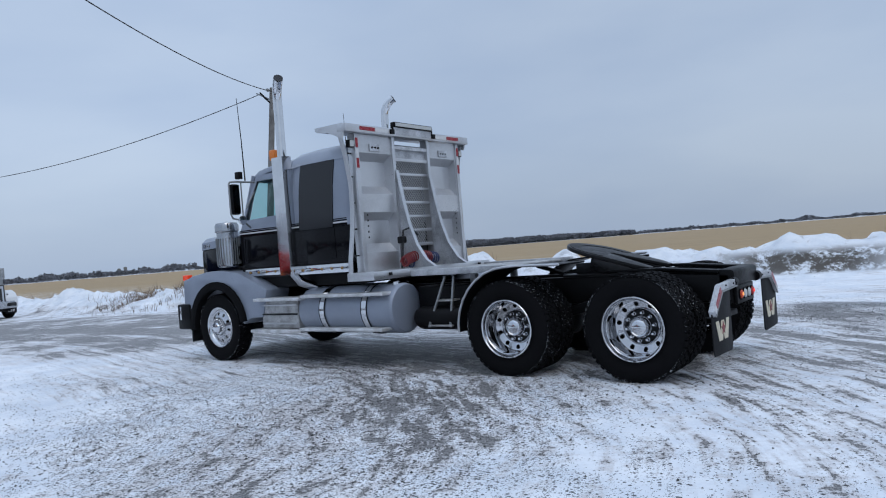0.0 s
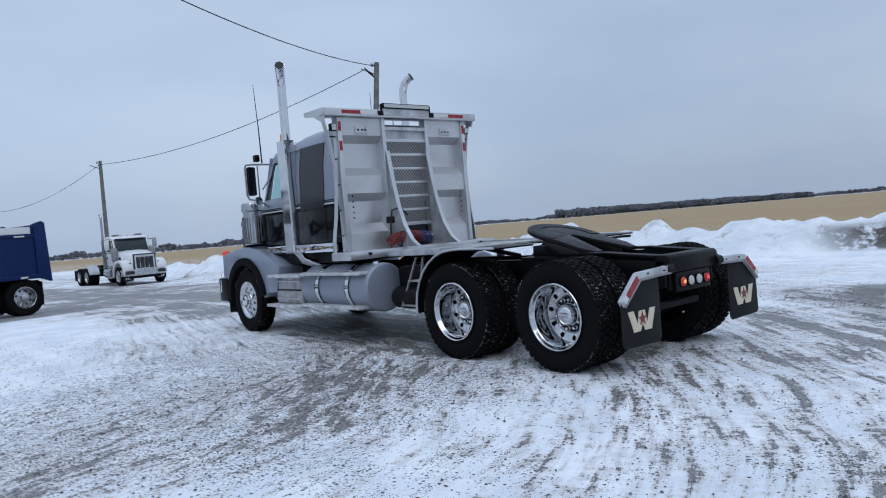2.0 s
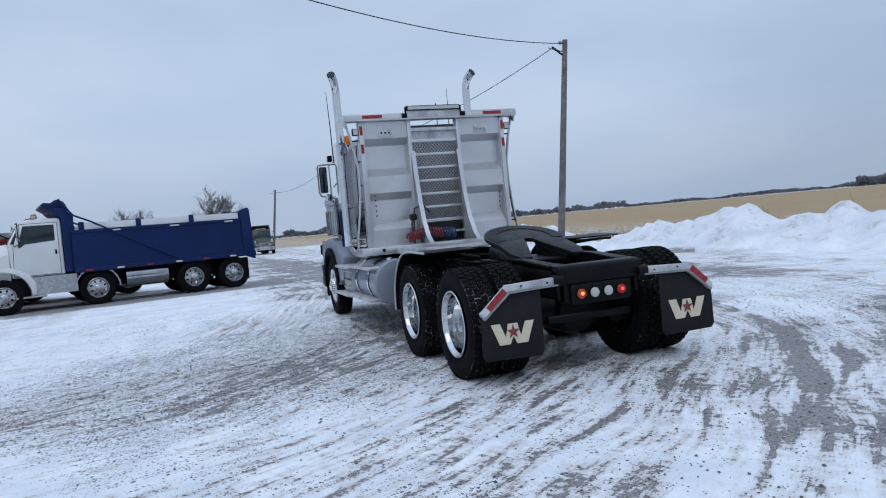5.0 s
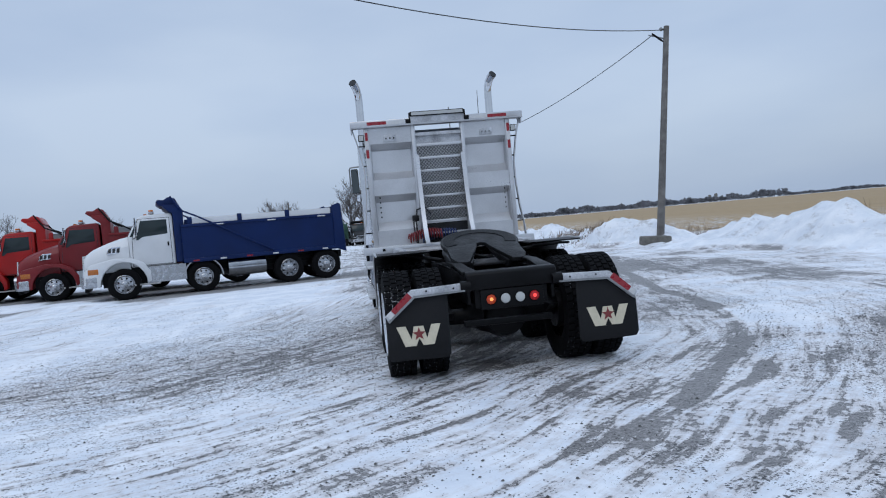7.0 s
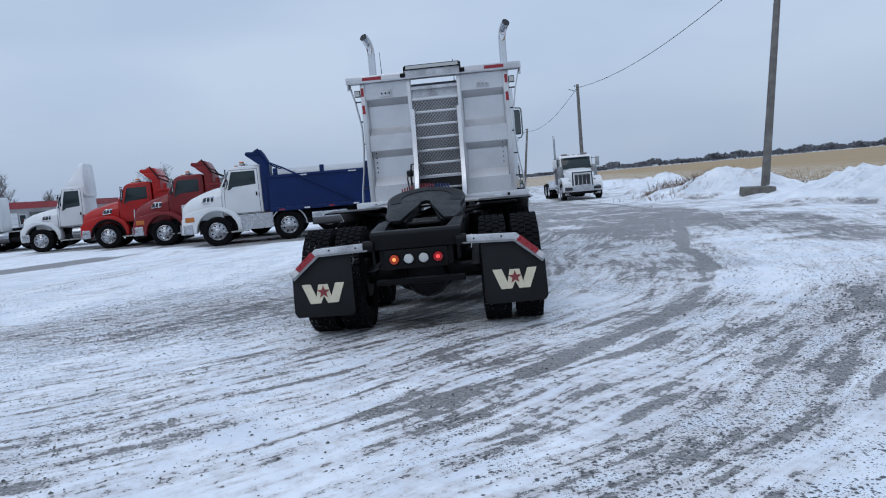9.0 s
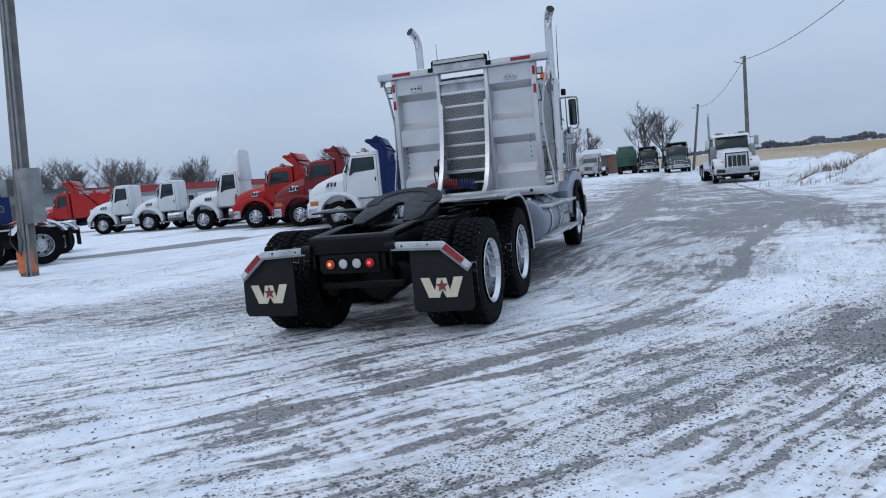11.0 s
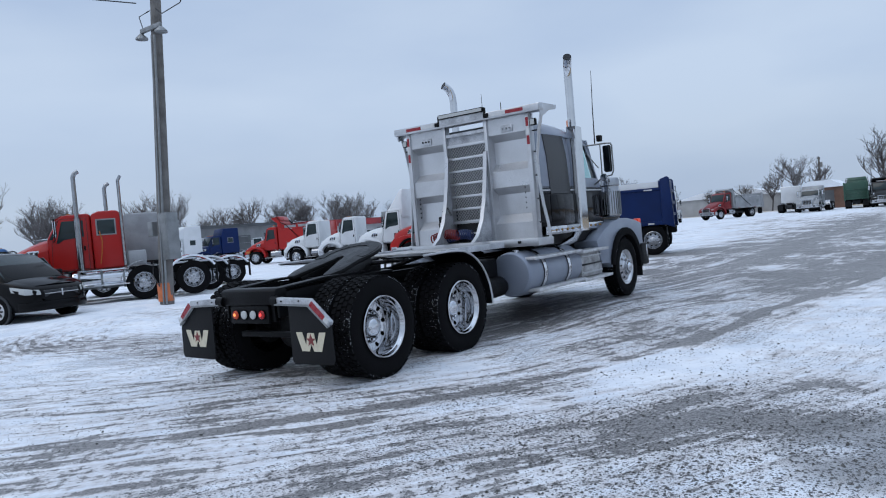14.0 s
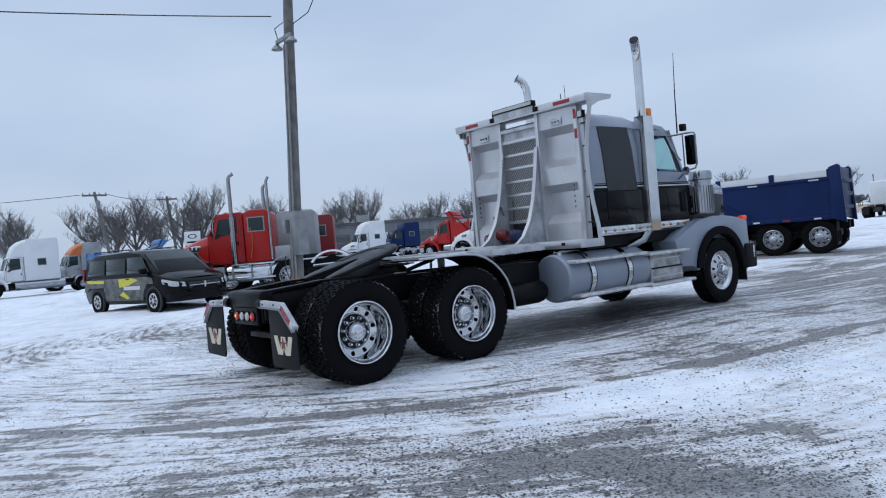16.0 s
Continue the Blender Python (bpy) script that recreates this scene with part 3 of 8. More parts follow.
    soil = math_('MULTIPLY', ramp(heap, 2.6, 0.9), ramp(noise_(P, 2.6, 6.0, 0.75), 0.38, 0.52))
    soil = math_('MULTIPLY', soil, math_('MULTIPLY', ramp(Z, 0.05, 0.14), ramp(Z, 0.80, 0.55)))
    yard = blend(soil, yard, (0.085, 0.075, 0.065))
    spots = math_('MULTIPLY', ramp(noise_(P, 1.5, 8.0, 0.8), 0.52, 0.66), ramp(Z, 0.12, 0.35))
    yard = blend(math_('MULTIPLY', spots, 0.6), yard, (0.30, 0.28, 0.27))
    # stubble fields beyond the bank
    edge = math_('ADD', math_('SUBTRACT', X, math_('MULTIPLY', Y, 0.03)), math_('MULTIPLY', noise_(P, 0.25, 4.0), 6.0))
    far_n = math_('ADD', math_('SUBTRACT', Y, 105.0), math_('MULTIPLY', noise_(P, 0.05, 3.0), 20.0))
    isfield = math_('MAXIMUM', ramp(edge, 18.0, 22.5), ramp(far_n, 0.0, 25.0))
    rows = noise_(vec(math_('MULTIPLY', math_('ADD', X, math_('MULTIPLY', Y, 0.35)), 0.9), math_('MULTIPLY', Y, 0.03)), 1.0, 3.0, 0.6)
    straw = blend(noise_(P, 0.5, 6.0, 0.7), (0.29, 0.20, 0.105), (0.43, 0.31, 0.175))
    straw = blend(ramp(rows, 0.42, 0.62, 0.0, 0.4), straw, (0.21, 0.155, 0.09))
    straw = blend(ramp(noise_(P, 0.035, 4.0), 0.52, 0.70, 0.0, 0.5), straw, (0.36, 0.275, 0.18))
    snowy = math_('MULTIPLY', ramp(noise_(P, 1.6, 6.0, 0.8), 0.50, 0.62), ramp(edge, 48.0, 24.0))
    straw = blend(snowy, straw, (0.70, 0.73, 0.77))
    # beyond about 860 m the fields blend to a pale grey-white
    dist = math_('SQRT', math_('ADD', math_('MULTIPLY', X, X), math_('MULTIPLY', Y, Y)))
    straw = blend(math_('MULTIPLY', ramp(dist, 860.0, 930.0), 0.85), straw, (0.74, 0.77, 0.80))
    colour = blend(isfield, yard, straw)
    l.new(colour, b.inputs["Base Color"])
    rough = math_('SUBTRACT', 0.78, math_('MULTIPLY', ice, 0.30))
    rough = math_('ADD', rough, math_('MULTIPLY', isfield, 0.2), None, True)
    l.new(rough, b.inputs["Roughness"])
    b.inputs["Specular IOR Level"].default_value = 0.35
    high = math_('ADD', math_('MULTIPLY', dark, -0.30), math_('MULTIPLY', noise_(P, 5.0, 6.0, 0.65), 0.45))
    high = math_('ADD', high, math_('MULTIPLY', grit, 0.10))
    high = math_('ADD', high, math_('MULTIPLY', math_('MULTIPLY', noise_(P, 2.4, 7.0, 0.7), 2.2), ramp(Z, 0.10, 0.30)))
    bp = n.new("ShaderNodeBump")
    bp.inputs["Strength"].default_value, bp.inputs["Distance"].default_value = 0.75, 0.06
    l.new(high, bp.inputs["Height"])
    l.new(bp.outputs["Normal"], b.inputs["Normal"])
    return m


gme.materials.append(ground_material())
tagged(new("ground", gme), "packed snow and icy gravel yard with ploughed banks and stubble fields", "ground", kind="structure")

# ---- the tractor: black and silver day-and-sleeper cab with an aluminium headache rack ----
TYRE_R = 0.552


def tyre_geo(r=TYRE_R, w=0.28, bore=0.322, blocks=46, seg=48):
    g = Geo()
    h = w / 2
    tread = r - 0.020
    g.lathe([(bore, -h * 0.80), (bore + 0.015, -h * 0.86), (bore + 0.08, -h * 1.0), (bore + 0.14, -h * 1.02), (tread - 0.05, -h * 0.98), (tread - 0.012, -h * 0.93), (tread, -h * 0.86),
             (tread, h * 0.86), (tread - 0.012, h * 0.93), (tread - 0.05, h * 0.98), (bore + 0.14, h * 1.02), (bore + 0.08, h * 1.0), (bore + 0.015, h * 0.86), (bore, h * 0.80)], seg=seg, caps=False)
    cols = [-0.94, -0.93, -0.53, -0.50, -0.45, -0.42, -0.05, -0.02, 0.02, 0.05, 0.42, 0.45, 0.50, 0.53, 0.93, 0.94]
    rings = []
    for k in range(blocks):
        for q, up_ in ((0.0, 0), (0.04, 1), (0.72, 1), (0.78, 0)):
            ring = []
            for j, c in enumerate(cols):
                band = 0 if j < 4 else 1 if j < 8 else 2 if j < 12 else 3
                u = k + q + (0.5 if band % 2 else 0.0) + 0.10 * (abs(c) * 2)
                a = 2 * math.pi * u / blocks
                edge_ = j % 4 in (0, 3)
                rr = (r - 0.004 * abs(c)) if (up_ and not edge_) else tread - 0.002
                ring.append((c * h, math.cos(a) * rr, math.sin(a) * rr))
            rings.append(ring)
    rings.append(rings[0])
    g.loft(rings, caps=False, closed=False)
    return g


def holed_disc(g, r0, r1, x0, x1, hole_r, ring_r, count, seg=60):
    """A wheel disc with round hand holes, as a dished ring with dark pockets left open."""
    def xat(r):
        return x0 + (x1 - x0) * (r - r0) / (r1 - r0)
    for k in range(count):
        mid = 2 * math.pi * (k + 0.5) / count
        half = math.pi / count
        outer, inner = [], []
        span = 10
        rim = [(r1, mid - half + 2 * half * i / span) for i in range(span + 1)] + [(r0, mid + half - 2 * half * i / span) for i in range(span + 1)]
        for r, a in rim:
            outer.append((r * math.cos(a), r * math.sin(a), r))
        cx, cy = ring_r * math.cos(mid), ring_r * math.sin(mid)
        for px, py, r in outer:
            d = math.hypot(px - cx, py - cy)
            qx, qy = cx + (px - cx) / d * hole_r, cy + (py - cy) / d * hole_r
            inner.append((qx, qy, math.hypot(qx, qy)))
        g.holed([(xat(r), px, py) for px, py, r in outer], [(xat(r), px, py) for px, py, r in inner], (-0.03, 0, 0))
    return g


def dish_rim_geo():
    """The outer wheel of a pair: a deep dish. Faces +x."""
    g = Geo()
    g.lathe([(0.322, 0.128), (0.332, 0.136), (0.334, 0.142), (0.329, 0.148), (0.318, 0.147), (0.311, 0.138), (0.306, 0.108), (0.297, 0.098), (0.300, 0.060), (0.297, 0.015), (0.286, -0.020), (0.281, -0.055), (0.274, -0.078), (0.285, -0.082), (0.315, -0.12), (0.325, -0.13)], seg=56, caps=False)
    holed_disc(g, 0.196, 0.275, -0.100, -0.078, 0.026, 0.238, 10)
    g.lathe([(0.196, -0.100), (0.194, -0.086), (0.187, -0.082), (0.180, -0.090), (0.174, -0.098), (0.172, -0.118)], seg=44, caps=False)
    return g


def front_rim_geo():
    """The steering wheel's rim: the disc bulges outward. Faces +x."""
    g = Geo()
    g.lathe([(0.322, 0.112), (0.334, 0.122), (0.330, 0.128), (0.316, 0.126), (0.292, 0.108), (0.278, 0.085), (0.262, 0.080), (0.270, -0.05), (0.310, -0.11), (0.325, -0.12)], seg=48, caps=False)
    holed_disc(g, 0.165, 0.264, 0.128, 0.082, 0.026, 0.218, 10)
    g.lathe([(0.165, 0.125), (0.160, 0.140), (0.090, 0.145), (0.090, 0.11), (0.165, 0.10)], seg=40, caps=False)
    for k in range(20):
        a = 2 * math.pi * k / 20
        g.lathe([(0.014, 0.12), (0.014, 0.165), (0.008, 0.175)], (0, math.cos(a) * 0.132, math.sin(a) * 0.132), seg=8)
    return g


TYRE = tyre_geo().mesh("tyre")
RIM = dish_rim_geo().mesh("wheel")
RIMF = front_rim_geo().mesh("wheel")
BACK = Geo().lathe([(0.02, -0.17), (0.25, -0.17), (0.25, -0.135), (0.02, -0.135)], seg=28).mesh("brake_drum")
CAP = Geo().lathe([(0.116, -0.115), (0.112, -0.085), (0.106, -0.080), (0.106, -0.035), (0.102, -0.018), (0.088, 0.0), (0.062, 0.014), (0.03, 0.021), (0.004, 0.023)], seg=32).mesh("hub_cap")
# ring in the hub recess; its dark colour stands in for dark reflections
HUB_RING = Geo().lathe([(0.10, -0.118), (0.10, -0.112), (0.176, -0.112), (0.176, -0.118)], seg=32).mesh("hub_recess_ring")
NUT = Geo().lathe([(0.021, -0.113), (0.021, -0.088), (0.016, -0.084), (0.016, -0.052), (0.010, -0.044), (0.002, -0.042)], seg=10).mesh("lug_nut")
CAPF = Geo().lathe([(0.085, 0.13), (0.085, 0.185), (0.070, 0.205), (0.03, 0.212), (0.004, 0.213)], seg=28).mesh("hub_cap")
DRUM = Geo().lathe([(0.02, -0.14), (0.21, -0.14), (0.21, 0.14), (0.02, 0.14)], seg=28).mesh("brake_drum")


def wheel(parent, x, y, z=TYRE_R - 0.01, front=False, inner=False, spin=0.0, s=1.0):
    turn = 0 if x > 0 else 180
    m = pose(x, y, z, 0, 0, turn) @ pose(0, 0, 0, spin) @ Matrix.Diagonal((s, s, s, 1))
    w = part("wheel", DRUM if inner else (RIMF if front else RIM), GREASE if inner else RIMCHROME, parent, "" if inner else "polished chrome wheel", at=m)
    part("tyre", TYRE, RUBBER, w, "black winter drive tyre")
    if not inner:
        part("hub_cap", CAPF if front else CAP, CHROME, w, "bright chrome hub cap")
        if not front:
            part("hub_recess_ring", HUB_RING, GREASE, w, "hub recess ring, coloured dark for the reflections in it")
        for k in range(0 if front else 10):
            a = 2 * math.pi * k / 10
            part("lug_nut", NUT, CHROME, w, at=pose(0, 0.147 * math.cos(a), 0.147 * math.sin(a)))
        part("brake_drum", BACK, FRAME, w)
    return w


truck = thing("tractor_truck", "black and silver tractor truck with sleeper, rack and chrome stacks", "truck")

# chassis
for s in (-1, 1):
    g = Geo()
    g.prism([(-0.80, 0.74), (-0.80, 1.00), (0.05, 1.04), (7.4, 1.04), (7.4, 0.78), (0.05, 0.74)], s * 0.40, s * 0.43, "x")
    g.box(min(s * 0.32, s * 0.43), max(s * 0.32, s * 0.43), -0.1, 7.3, 1.025, 1.045)
    g.box(min(s * 0.32, s * 0.43), max(s * 0.32, s * 0.43), -0.1, 7.3, 0.735, 0.755)
    part("frame_rail", g, FRAME, truck, "black steel frame rail", 0.004)
tail = Geo().prism([(-0.86, 0.88), (-0.86, 1.03), (-0.83, 1.055), (-0.70, 1.06), (-0.70, 0.90)], -0.43, 0.45, "x")
part("end_crossmember", tail, FRAME, truck, "black boxed rear crossmember", 0.012)
for s in (-1, 1):
    g = Geo().loft([[(s * xi, y, z), (s * xo, y, z), (s * xo, y, z + 0.03), (s * xi, y, z + 0.03)] for y, xi, xo, z in ((-0.71, 0.30, 0.45, 1.028), (-0.35, 0.33, 0.45, 1.055), (-0.12, 0.34, 0.45, 1.075), (0.55, 0.34, 0.45, 1.08))])
    part("top_flange", g, FRAME, truck, "worn black top plate", 0.006)
    part("inner_web", Geo().prism([(-0.70, 0.74), (-0.70, 1.03), (-0.12, 1.07), (0.55, 1.07), (0.55, 0.74)], s * 0.345, s * 0.36, "x"), FRAME, truck)
for y in (0.25, 1.0, 2.3, 3.4, 4.8):
    part("crossmember", Geo().box(-0.40, 0.40, y - 0.07, y + 0.07, 0.78, 1.0), FRAME, truck, bevel=0.01)
for y in (-0.06, 1.44):
    g = Geo().lathe([(0.075, -0.95), (0.085, -0.35), (0.17, -0.22), (0.23, -0.05), (0.23, 0.08), (0.17, 0.22), (0.085, 0.35), (0.075, 0.95)], (0, y, 0.545), seg=20)
    g.lathe([(0.24, -0.02), (0.20, -0.16), (0.10, -0.22)], (0.03, y - 0.10, 0.535), "y", 20)
    part("drive_axle", g, FRAME, truck, "greasy drive axle with round differential")
part("front_axle", Geo().box(-0.9, 0.9, 6.80, 6.92, 0.42, 0.52), GREASE, truck, bevel=0.02)
part("drive_shaft", Geo().tube([(0.02, 1.6, 0.58), (0.02, 5.3, 0.72)], 0.055, 12), GREASE, truck)
for s in (-1, 1):
    g = Geo().prism([(-0.35, 0.62), (-0.1, 0.5), (0.62, 0.68), (1.4, 0.5), (1.62, 0.62), (1.4, 0.60), (0.62, 0.80), (-0.1, 0.62)], s * 0.50, s * 0.60, "x")
    part("walking_beam", g, FRAME, truck, bevel=0.01)
    part("leaf_spring", Geo().prism([(6.2, 0.78), (6.86, 0.60), (7.5, 0.78), (7.5, 0.81), (6.86, 0.66), (6.2, 0.81)], s * 0.42, s * 0.50, "x"), FRAME, truck)
part("engine", Geo().box(-0.36, 0.36, 5.6, 7.3, 0.62, 1.35), GREASE, truck, "dark engine block under the hood", 0.05)
part("transmission", Geo().lathe([(0.26, 5.6), (0.24, 5.2), (0.17, 4.7), (0.1, 4.3)], (0.02, 0, 0.78), "y", 16), GREASE, truck)
part("air_tank", Geo().lathe([(0.02, -0.43), (0.10, -0.40), (0.13, -0.36), (0.13, 0.36), (0.10, 0.40), (0.02, 0.43)], (0, 2.15, 0.62), "x", 20), FRAME, truck, "black air tank")
part("tow_pin", Geo().box(-0.45, 0.45, -0.62, -0.54, 0.50, 0.56), FRAME, truck, bevel=0.01)

# wheels
for s in (-1, 1):
    wheel(truck, s * 1.075, -0.06, spin=17 + s * 9)
    wheel(truck, s * 0.745, -0.06, inner=True, spin=4)
    wheel(truck, s * 1.075, 1.44, spin=31 - s * 5)
    wheel(truck, s * 0.745, 1.44, inner=True, spin=11)
    wheel(truck, s * 1.06, 6.88, z=0.535, front=True, spin=8, s=0.965)

# tail lamps
panel = part("tail_lamp_panel", Geo().box(-0.31, 0.31, -0.845, -0.80, 0.685, 0.875), FRAME, truck, "black lamp panel", 0.008)
part("mounting_plate", Geo().box(-0.36, 0.36, -0.80, -0.72, 0.70, 0.90), FRAME, truck, bevel=0.01)
for x, m_, lab in ((-0.21, ORANGELAMP, "lit orange lamp"), (-0.07, WHITELENS, "white reversing lamp"), (0.075, WHITELENS, "white reversing lamp"), (0.215, REDLAMP, "lit red lamp")):
    part("lamp", Geo().lathe([(0.047, -0.845), (0.047, -0.860), (0.040, -0.870), (0.02, -0.875), (0.003, -0.876)], (x, 0, 0.78), "y", 24), m_, panel, lab)
    if m_ is not WHITELENS:
        part("bulb", Geo().lathe([(0.019, -0.872), (0.017, -0.880), (0.008, -0.884), (0.002, -0.885)], (x, 0, 0.782), "y", 14), REDBULB if m_ is REDLAMP else ORANGEBULB, panel, "glowing bulb")
    part("lamp_bezel", Geo().lathe([(0.058, -0.845), (0.058, -0.856), (0.047, -0.858), (0.047, -0.845)], (x, 0, 0.78), "y", 24, False), RUBBER, panel)

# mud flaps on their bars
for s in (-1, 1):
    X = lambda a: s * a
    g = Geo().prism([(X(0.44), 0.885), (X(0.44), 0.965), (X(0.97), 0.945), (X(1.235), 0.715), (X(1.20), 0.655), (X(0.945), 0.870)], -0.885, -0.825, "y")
    bar = part("flap_bar", g, ALUW, truck, "dirty aluminium flap bar", 0.008)
    part("bar_lip", Geo().prism([(X(0.46), 0.884), (X(0.46), 0.903), (X(0.952), 0.889), (X(1.213), 0.672), (X(1.200), 0.654), (X(0.945), 0.868)], -0.892, -0.885, "y"), STEELG, bar, "dull folded lip")
    part("bar_bracket", Geo().lathe([(0.055, X(0.40)), (0.055, X(0.50))], (0, -0.845, 0.925), "x", 16), FRAME, bar)

    def tape(a, b_, wide, y):
        """A strip on the sloping part of the bar, from a to b along it."""
        p0, p1 = Vector((0.985, 0, 0.905)), Vector((1.205, 0, 0.705))
        d = p1 - p0
        q, n_ = (p0 + d * a, p0 + d * b_), Vector((-d.z, 0, d.x)).normalized() * wide
        pts = [q[0] - n_, q[1] - n_, q[1] + n_, q[0] + n_]
        return Geo().hexa([(X(p.x), y, p.z) for p in pts] + [(X(p.x), y - 0.004, p.z) for p in pts])
    part("red_tape", tape(0.02, 0.78, 0.031, -0.886), REDTAPE, bar, "red reflective tape")
    part("white_tape", tape(0.80, 1.0, 0.031, -0.886), WHITETAPE, bar, "white reflective tape")
    for a in (0.57, 0.83):
        part("bolt", Geo().lathe([(0.009, -0.885), (0.009, -0.895)], (X(a), 0, 0.925), "y", 8), GREASE, bar)
    out = [(X(0.63), 0.90), (X(0.97), 0.90), (X(1.225), 0.68), (X(1.235), 0.33), (X(1.205), 0.285), (X(0.67), 0.275), (X(0.635), 0.31)]
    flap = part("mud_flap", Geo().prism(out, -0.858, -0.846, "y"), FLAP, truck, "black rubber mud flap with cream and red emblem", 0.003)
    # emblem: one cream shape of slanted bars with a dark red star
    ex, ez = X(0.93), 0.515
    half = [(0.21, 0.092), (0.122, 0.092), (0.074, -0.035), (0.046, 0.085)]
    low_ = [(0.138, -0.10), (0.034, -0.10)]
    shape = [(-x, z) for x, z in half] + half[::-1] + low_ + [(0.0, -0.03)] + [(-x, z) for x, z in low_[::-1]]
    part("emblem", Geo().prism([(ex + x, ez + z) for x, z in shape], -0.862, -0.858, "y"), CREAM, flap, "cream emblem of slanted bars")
    star = []
    for k in range(10):
        rr, a = (0.066 if k % 2 == 0 else 0.027), math.pi / 2 + math.pi * k / 5
        star.append((ex + rr * math.cos(a), ez + 0.01 + rr * math.sin(a)))
    part("star", Geo().prism(star, -0.868, -0.862, "y"), STAR, flap, "dark red star")

# quarter fenders ahead of the drive wheels
for s in (-1, 1):
    arc = [(2.09, 0.50)] + [(1.38 + 0.715 * math.cos(radians(a)), 0.525 + 0.715 * math.sin(radians(a))) for a in range(6, 91, 12)] + [(1.20, 1.245), (0.70, 1.235)]
    inn = [(1.38 + (y - 1.38) * 0.975, 0.525 + (z - 0.525) * 0.975) for y, z in arc]
    g = Geo().prism(arc + inn[::-1], s * 0.60, s * 1.225, "x")
    fen = part("quarter_fender", g, FRAME, truck, "black quarter fender with aluminium edge", 0.004)
    part("edge_trim", Geo().tube([(s * 1.228, y, z) for y, z in arc], 0.014, 8), ALU, fen)
    part("fender_bracket", Geo().tube([(s * 0.42, 1.1, 1.1), (s * 0.9, 1.15, 1.22)], 0.025, 8), FRAME, fen)

# fifth wheel
fifth = part("fifth_wheel", Geo().box(-0.36, -0.24, 0.35, 0.95, 1.045, 1.20).box(0.24, 0.36, 0.35, 0.95, 1.045, 1.20).box(-0.42, 0.42, 0.2, 1.1, 1.04, 1.075), GREASE, truck, "greasy black fifth wheel coupling tipped back", 0.012)
plate = [(0.46 * math.cos(radians(a)), 0.46 * math.sin(radians(a)) + 0.12) for a in range(-28, 209, 9)]
plate += [(-0.42, -0.42), (-0.36, -0.58), (-0.24, -0.58), (-0.08, -0.10), (-0.05, 0.03), (0.0, 0.06), (0.05, 0.03), (0.08, -0.10), (0.24, -0.58), (0.36, -0.58), (0.42, -0.42)]
tip = pose(0, 0.62, 1.235, 16.5)
g = Geo().prism(plate, 0.0, 0.045, "z").moved(tip)
part("top_plate", g, GREASE, fifth, "worn greasy steel plate with throat slot", 0.006)
g = Geo()
for s in (-1, 1):
    g.hexa([(s * 0.18, -0.50, -0.10), (s * 0.44, -0.42, -0.10), (s * 0.46, 0.05, -0.07), (s * 0.10, 0.0, -0.07), (s * 0.20, -0.52, 0.0), (s * 0.41, -0.42, 0.0), (s * 0.46, 0.05, 0.0), (s * 0.06, 0.0, 0.0)])
    g.box(min(s * 0.25, s * 0.37), max(s * 0.25, s * 0.37), -0.12, 0.12, -0.16, 0.0)
part("casting", g.moved(tip), GREASE, fifth, bevel=0.01)
arc_o = [(0.43 * math.cos(radians(a)), 0.43 * math.sin(radians(a)) + 0.12) for a in range(-20, 201, 10)]
arc_i = [(0.30 * math.cos(radians(a)), 0.30 * math.sin(radians(a)) + 0.12) for a in range(200, -21, -10)]
part("grease_ring", Geo().prism(arc_o + arc_i, 0.045, 0.051, "z").moved(tip), FRAME, fifth)
part("release_handle", Geo().tube([(0.30, 0.75, 1.16), (0.98, 0.72, 1.20), (1.04, 0.60, 1.20)], 0.016, 8).box(0.62, 1.02, 0.64, 0.78, 1.195, 1.21), FRAME, fifth, "black release handle")

# deck plates under the rack and beside the rails
for s in (-1, 1):
    part("deck_beam", Geo().box(min(s * 0.80, s * 0.90), max(s * 0.80, s * 0.90), 1.62, 3.05, 1.175, 1.255), ALUW, truck, "aluminium deck rail", 0.008)
    part("deck_leg", Geo().box(min(s * 0.44, s * 0.52), max(s * 0.44, s * 0.52), 2.3, 2.38, 1.02, 1.2), ALUW, truck, bevel=0.008)
part("deck_plate", Geo().box(-0.80, 0.80, 1.75, 3.05, 1.205, 1.23), ALUTREAD, truck, "dull tread-plate catwalk", 0.004)
for s in (-1, 1):
    part("valve_box", Geo().box(min(s * 0.44, s * 0.74), max(s * 0.44, s * 0.74), 2.22, 3.08, 0.46, 1.03), FRAME, truck, "black air valve box under the deck", 0.03)
    part("side_reservoir", Geo().lathe([(0.02, 2.24), (0.12, 2.27), (0.145, 2.32), (0.145, 2.98), (0.12, 3.03), (0.02, 3.06)], (s * 0.80, 0, 0.63), "y", 20), FRAME, truck, "black air reservoir")
for s in (-1,):
    g = Geo()
    for y0, y1 in ((2.76, 2.54), (2.42, 2.40)):
        g.hexa([(s * x, y + dy, z) for x0, y, z in ((0.92, y0, 0.52), (0.80, y1, 1.15)) for x, dy in ((x0, 0), (x0, 0.03), (x0 + 0.03, 0.03), (x0 + 0.03, 0))])
    step = part("side_step", g, STEELG, truck, "aluminium frame step", 0.003)
    part("tread", Geo().box(min(s * 0.78, s * 0.95), max(s * 0.78, s * 0.95), 2.40, 2.76, 0.53, 0.55), ALUTREAD, step)
    part("tread", Geo().box(min(s * 0.74, s * 0.90), max(s * 0.74, s * 0.90), 2.40, 2.66, 0.84, 0.86), ALUTREAD, step)

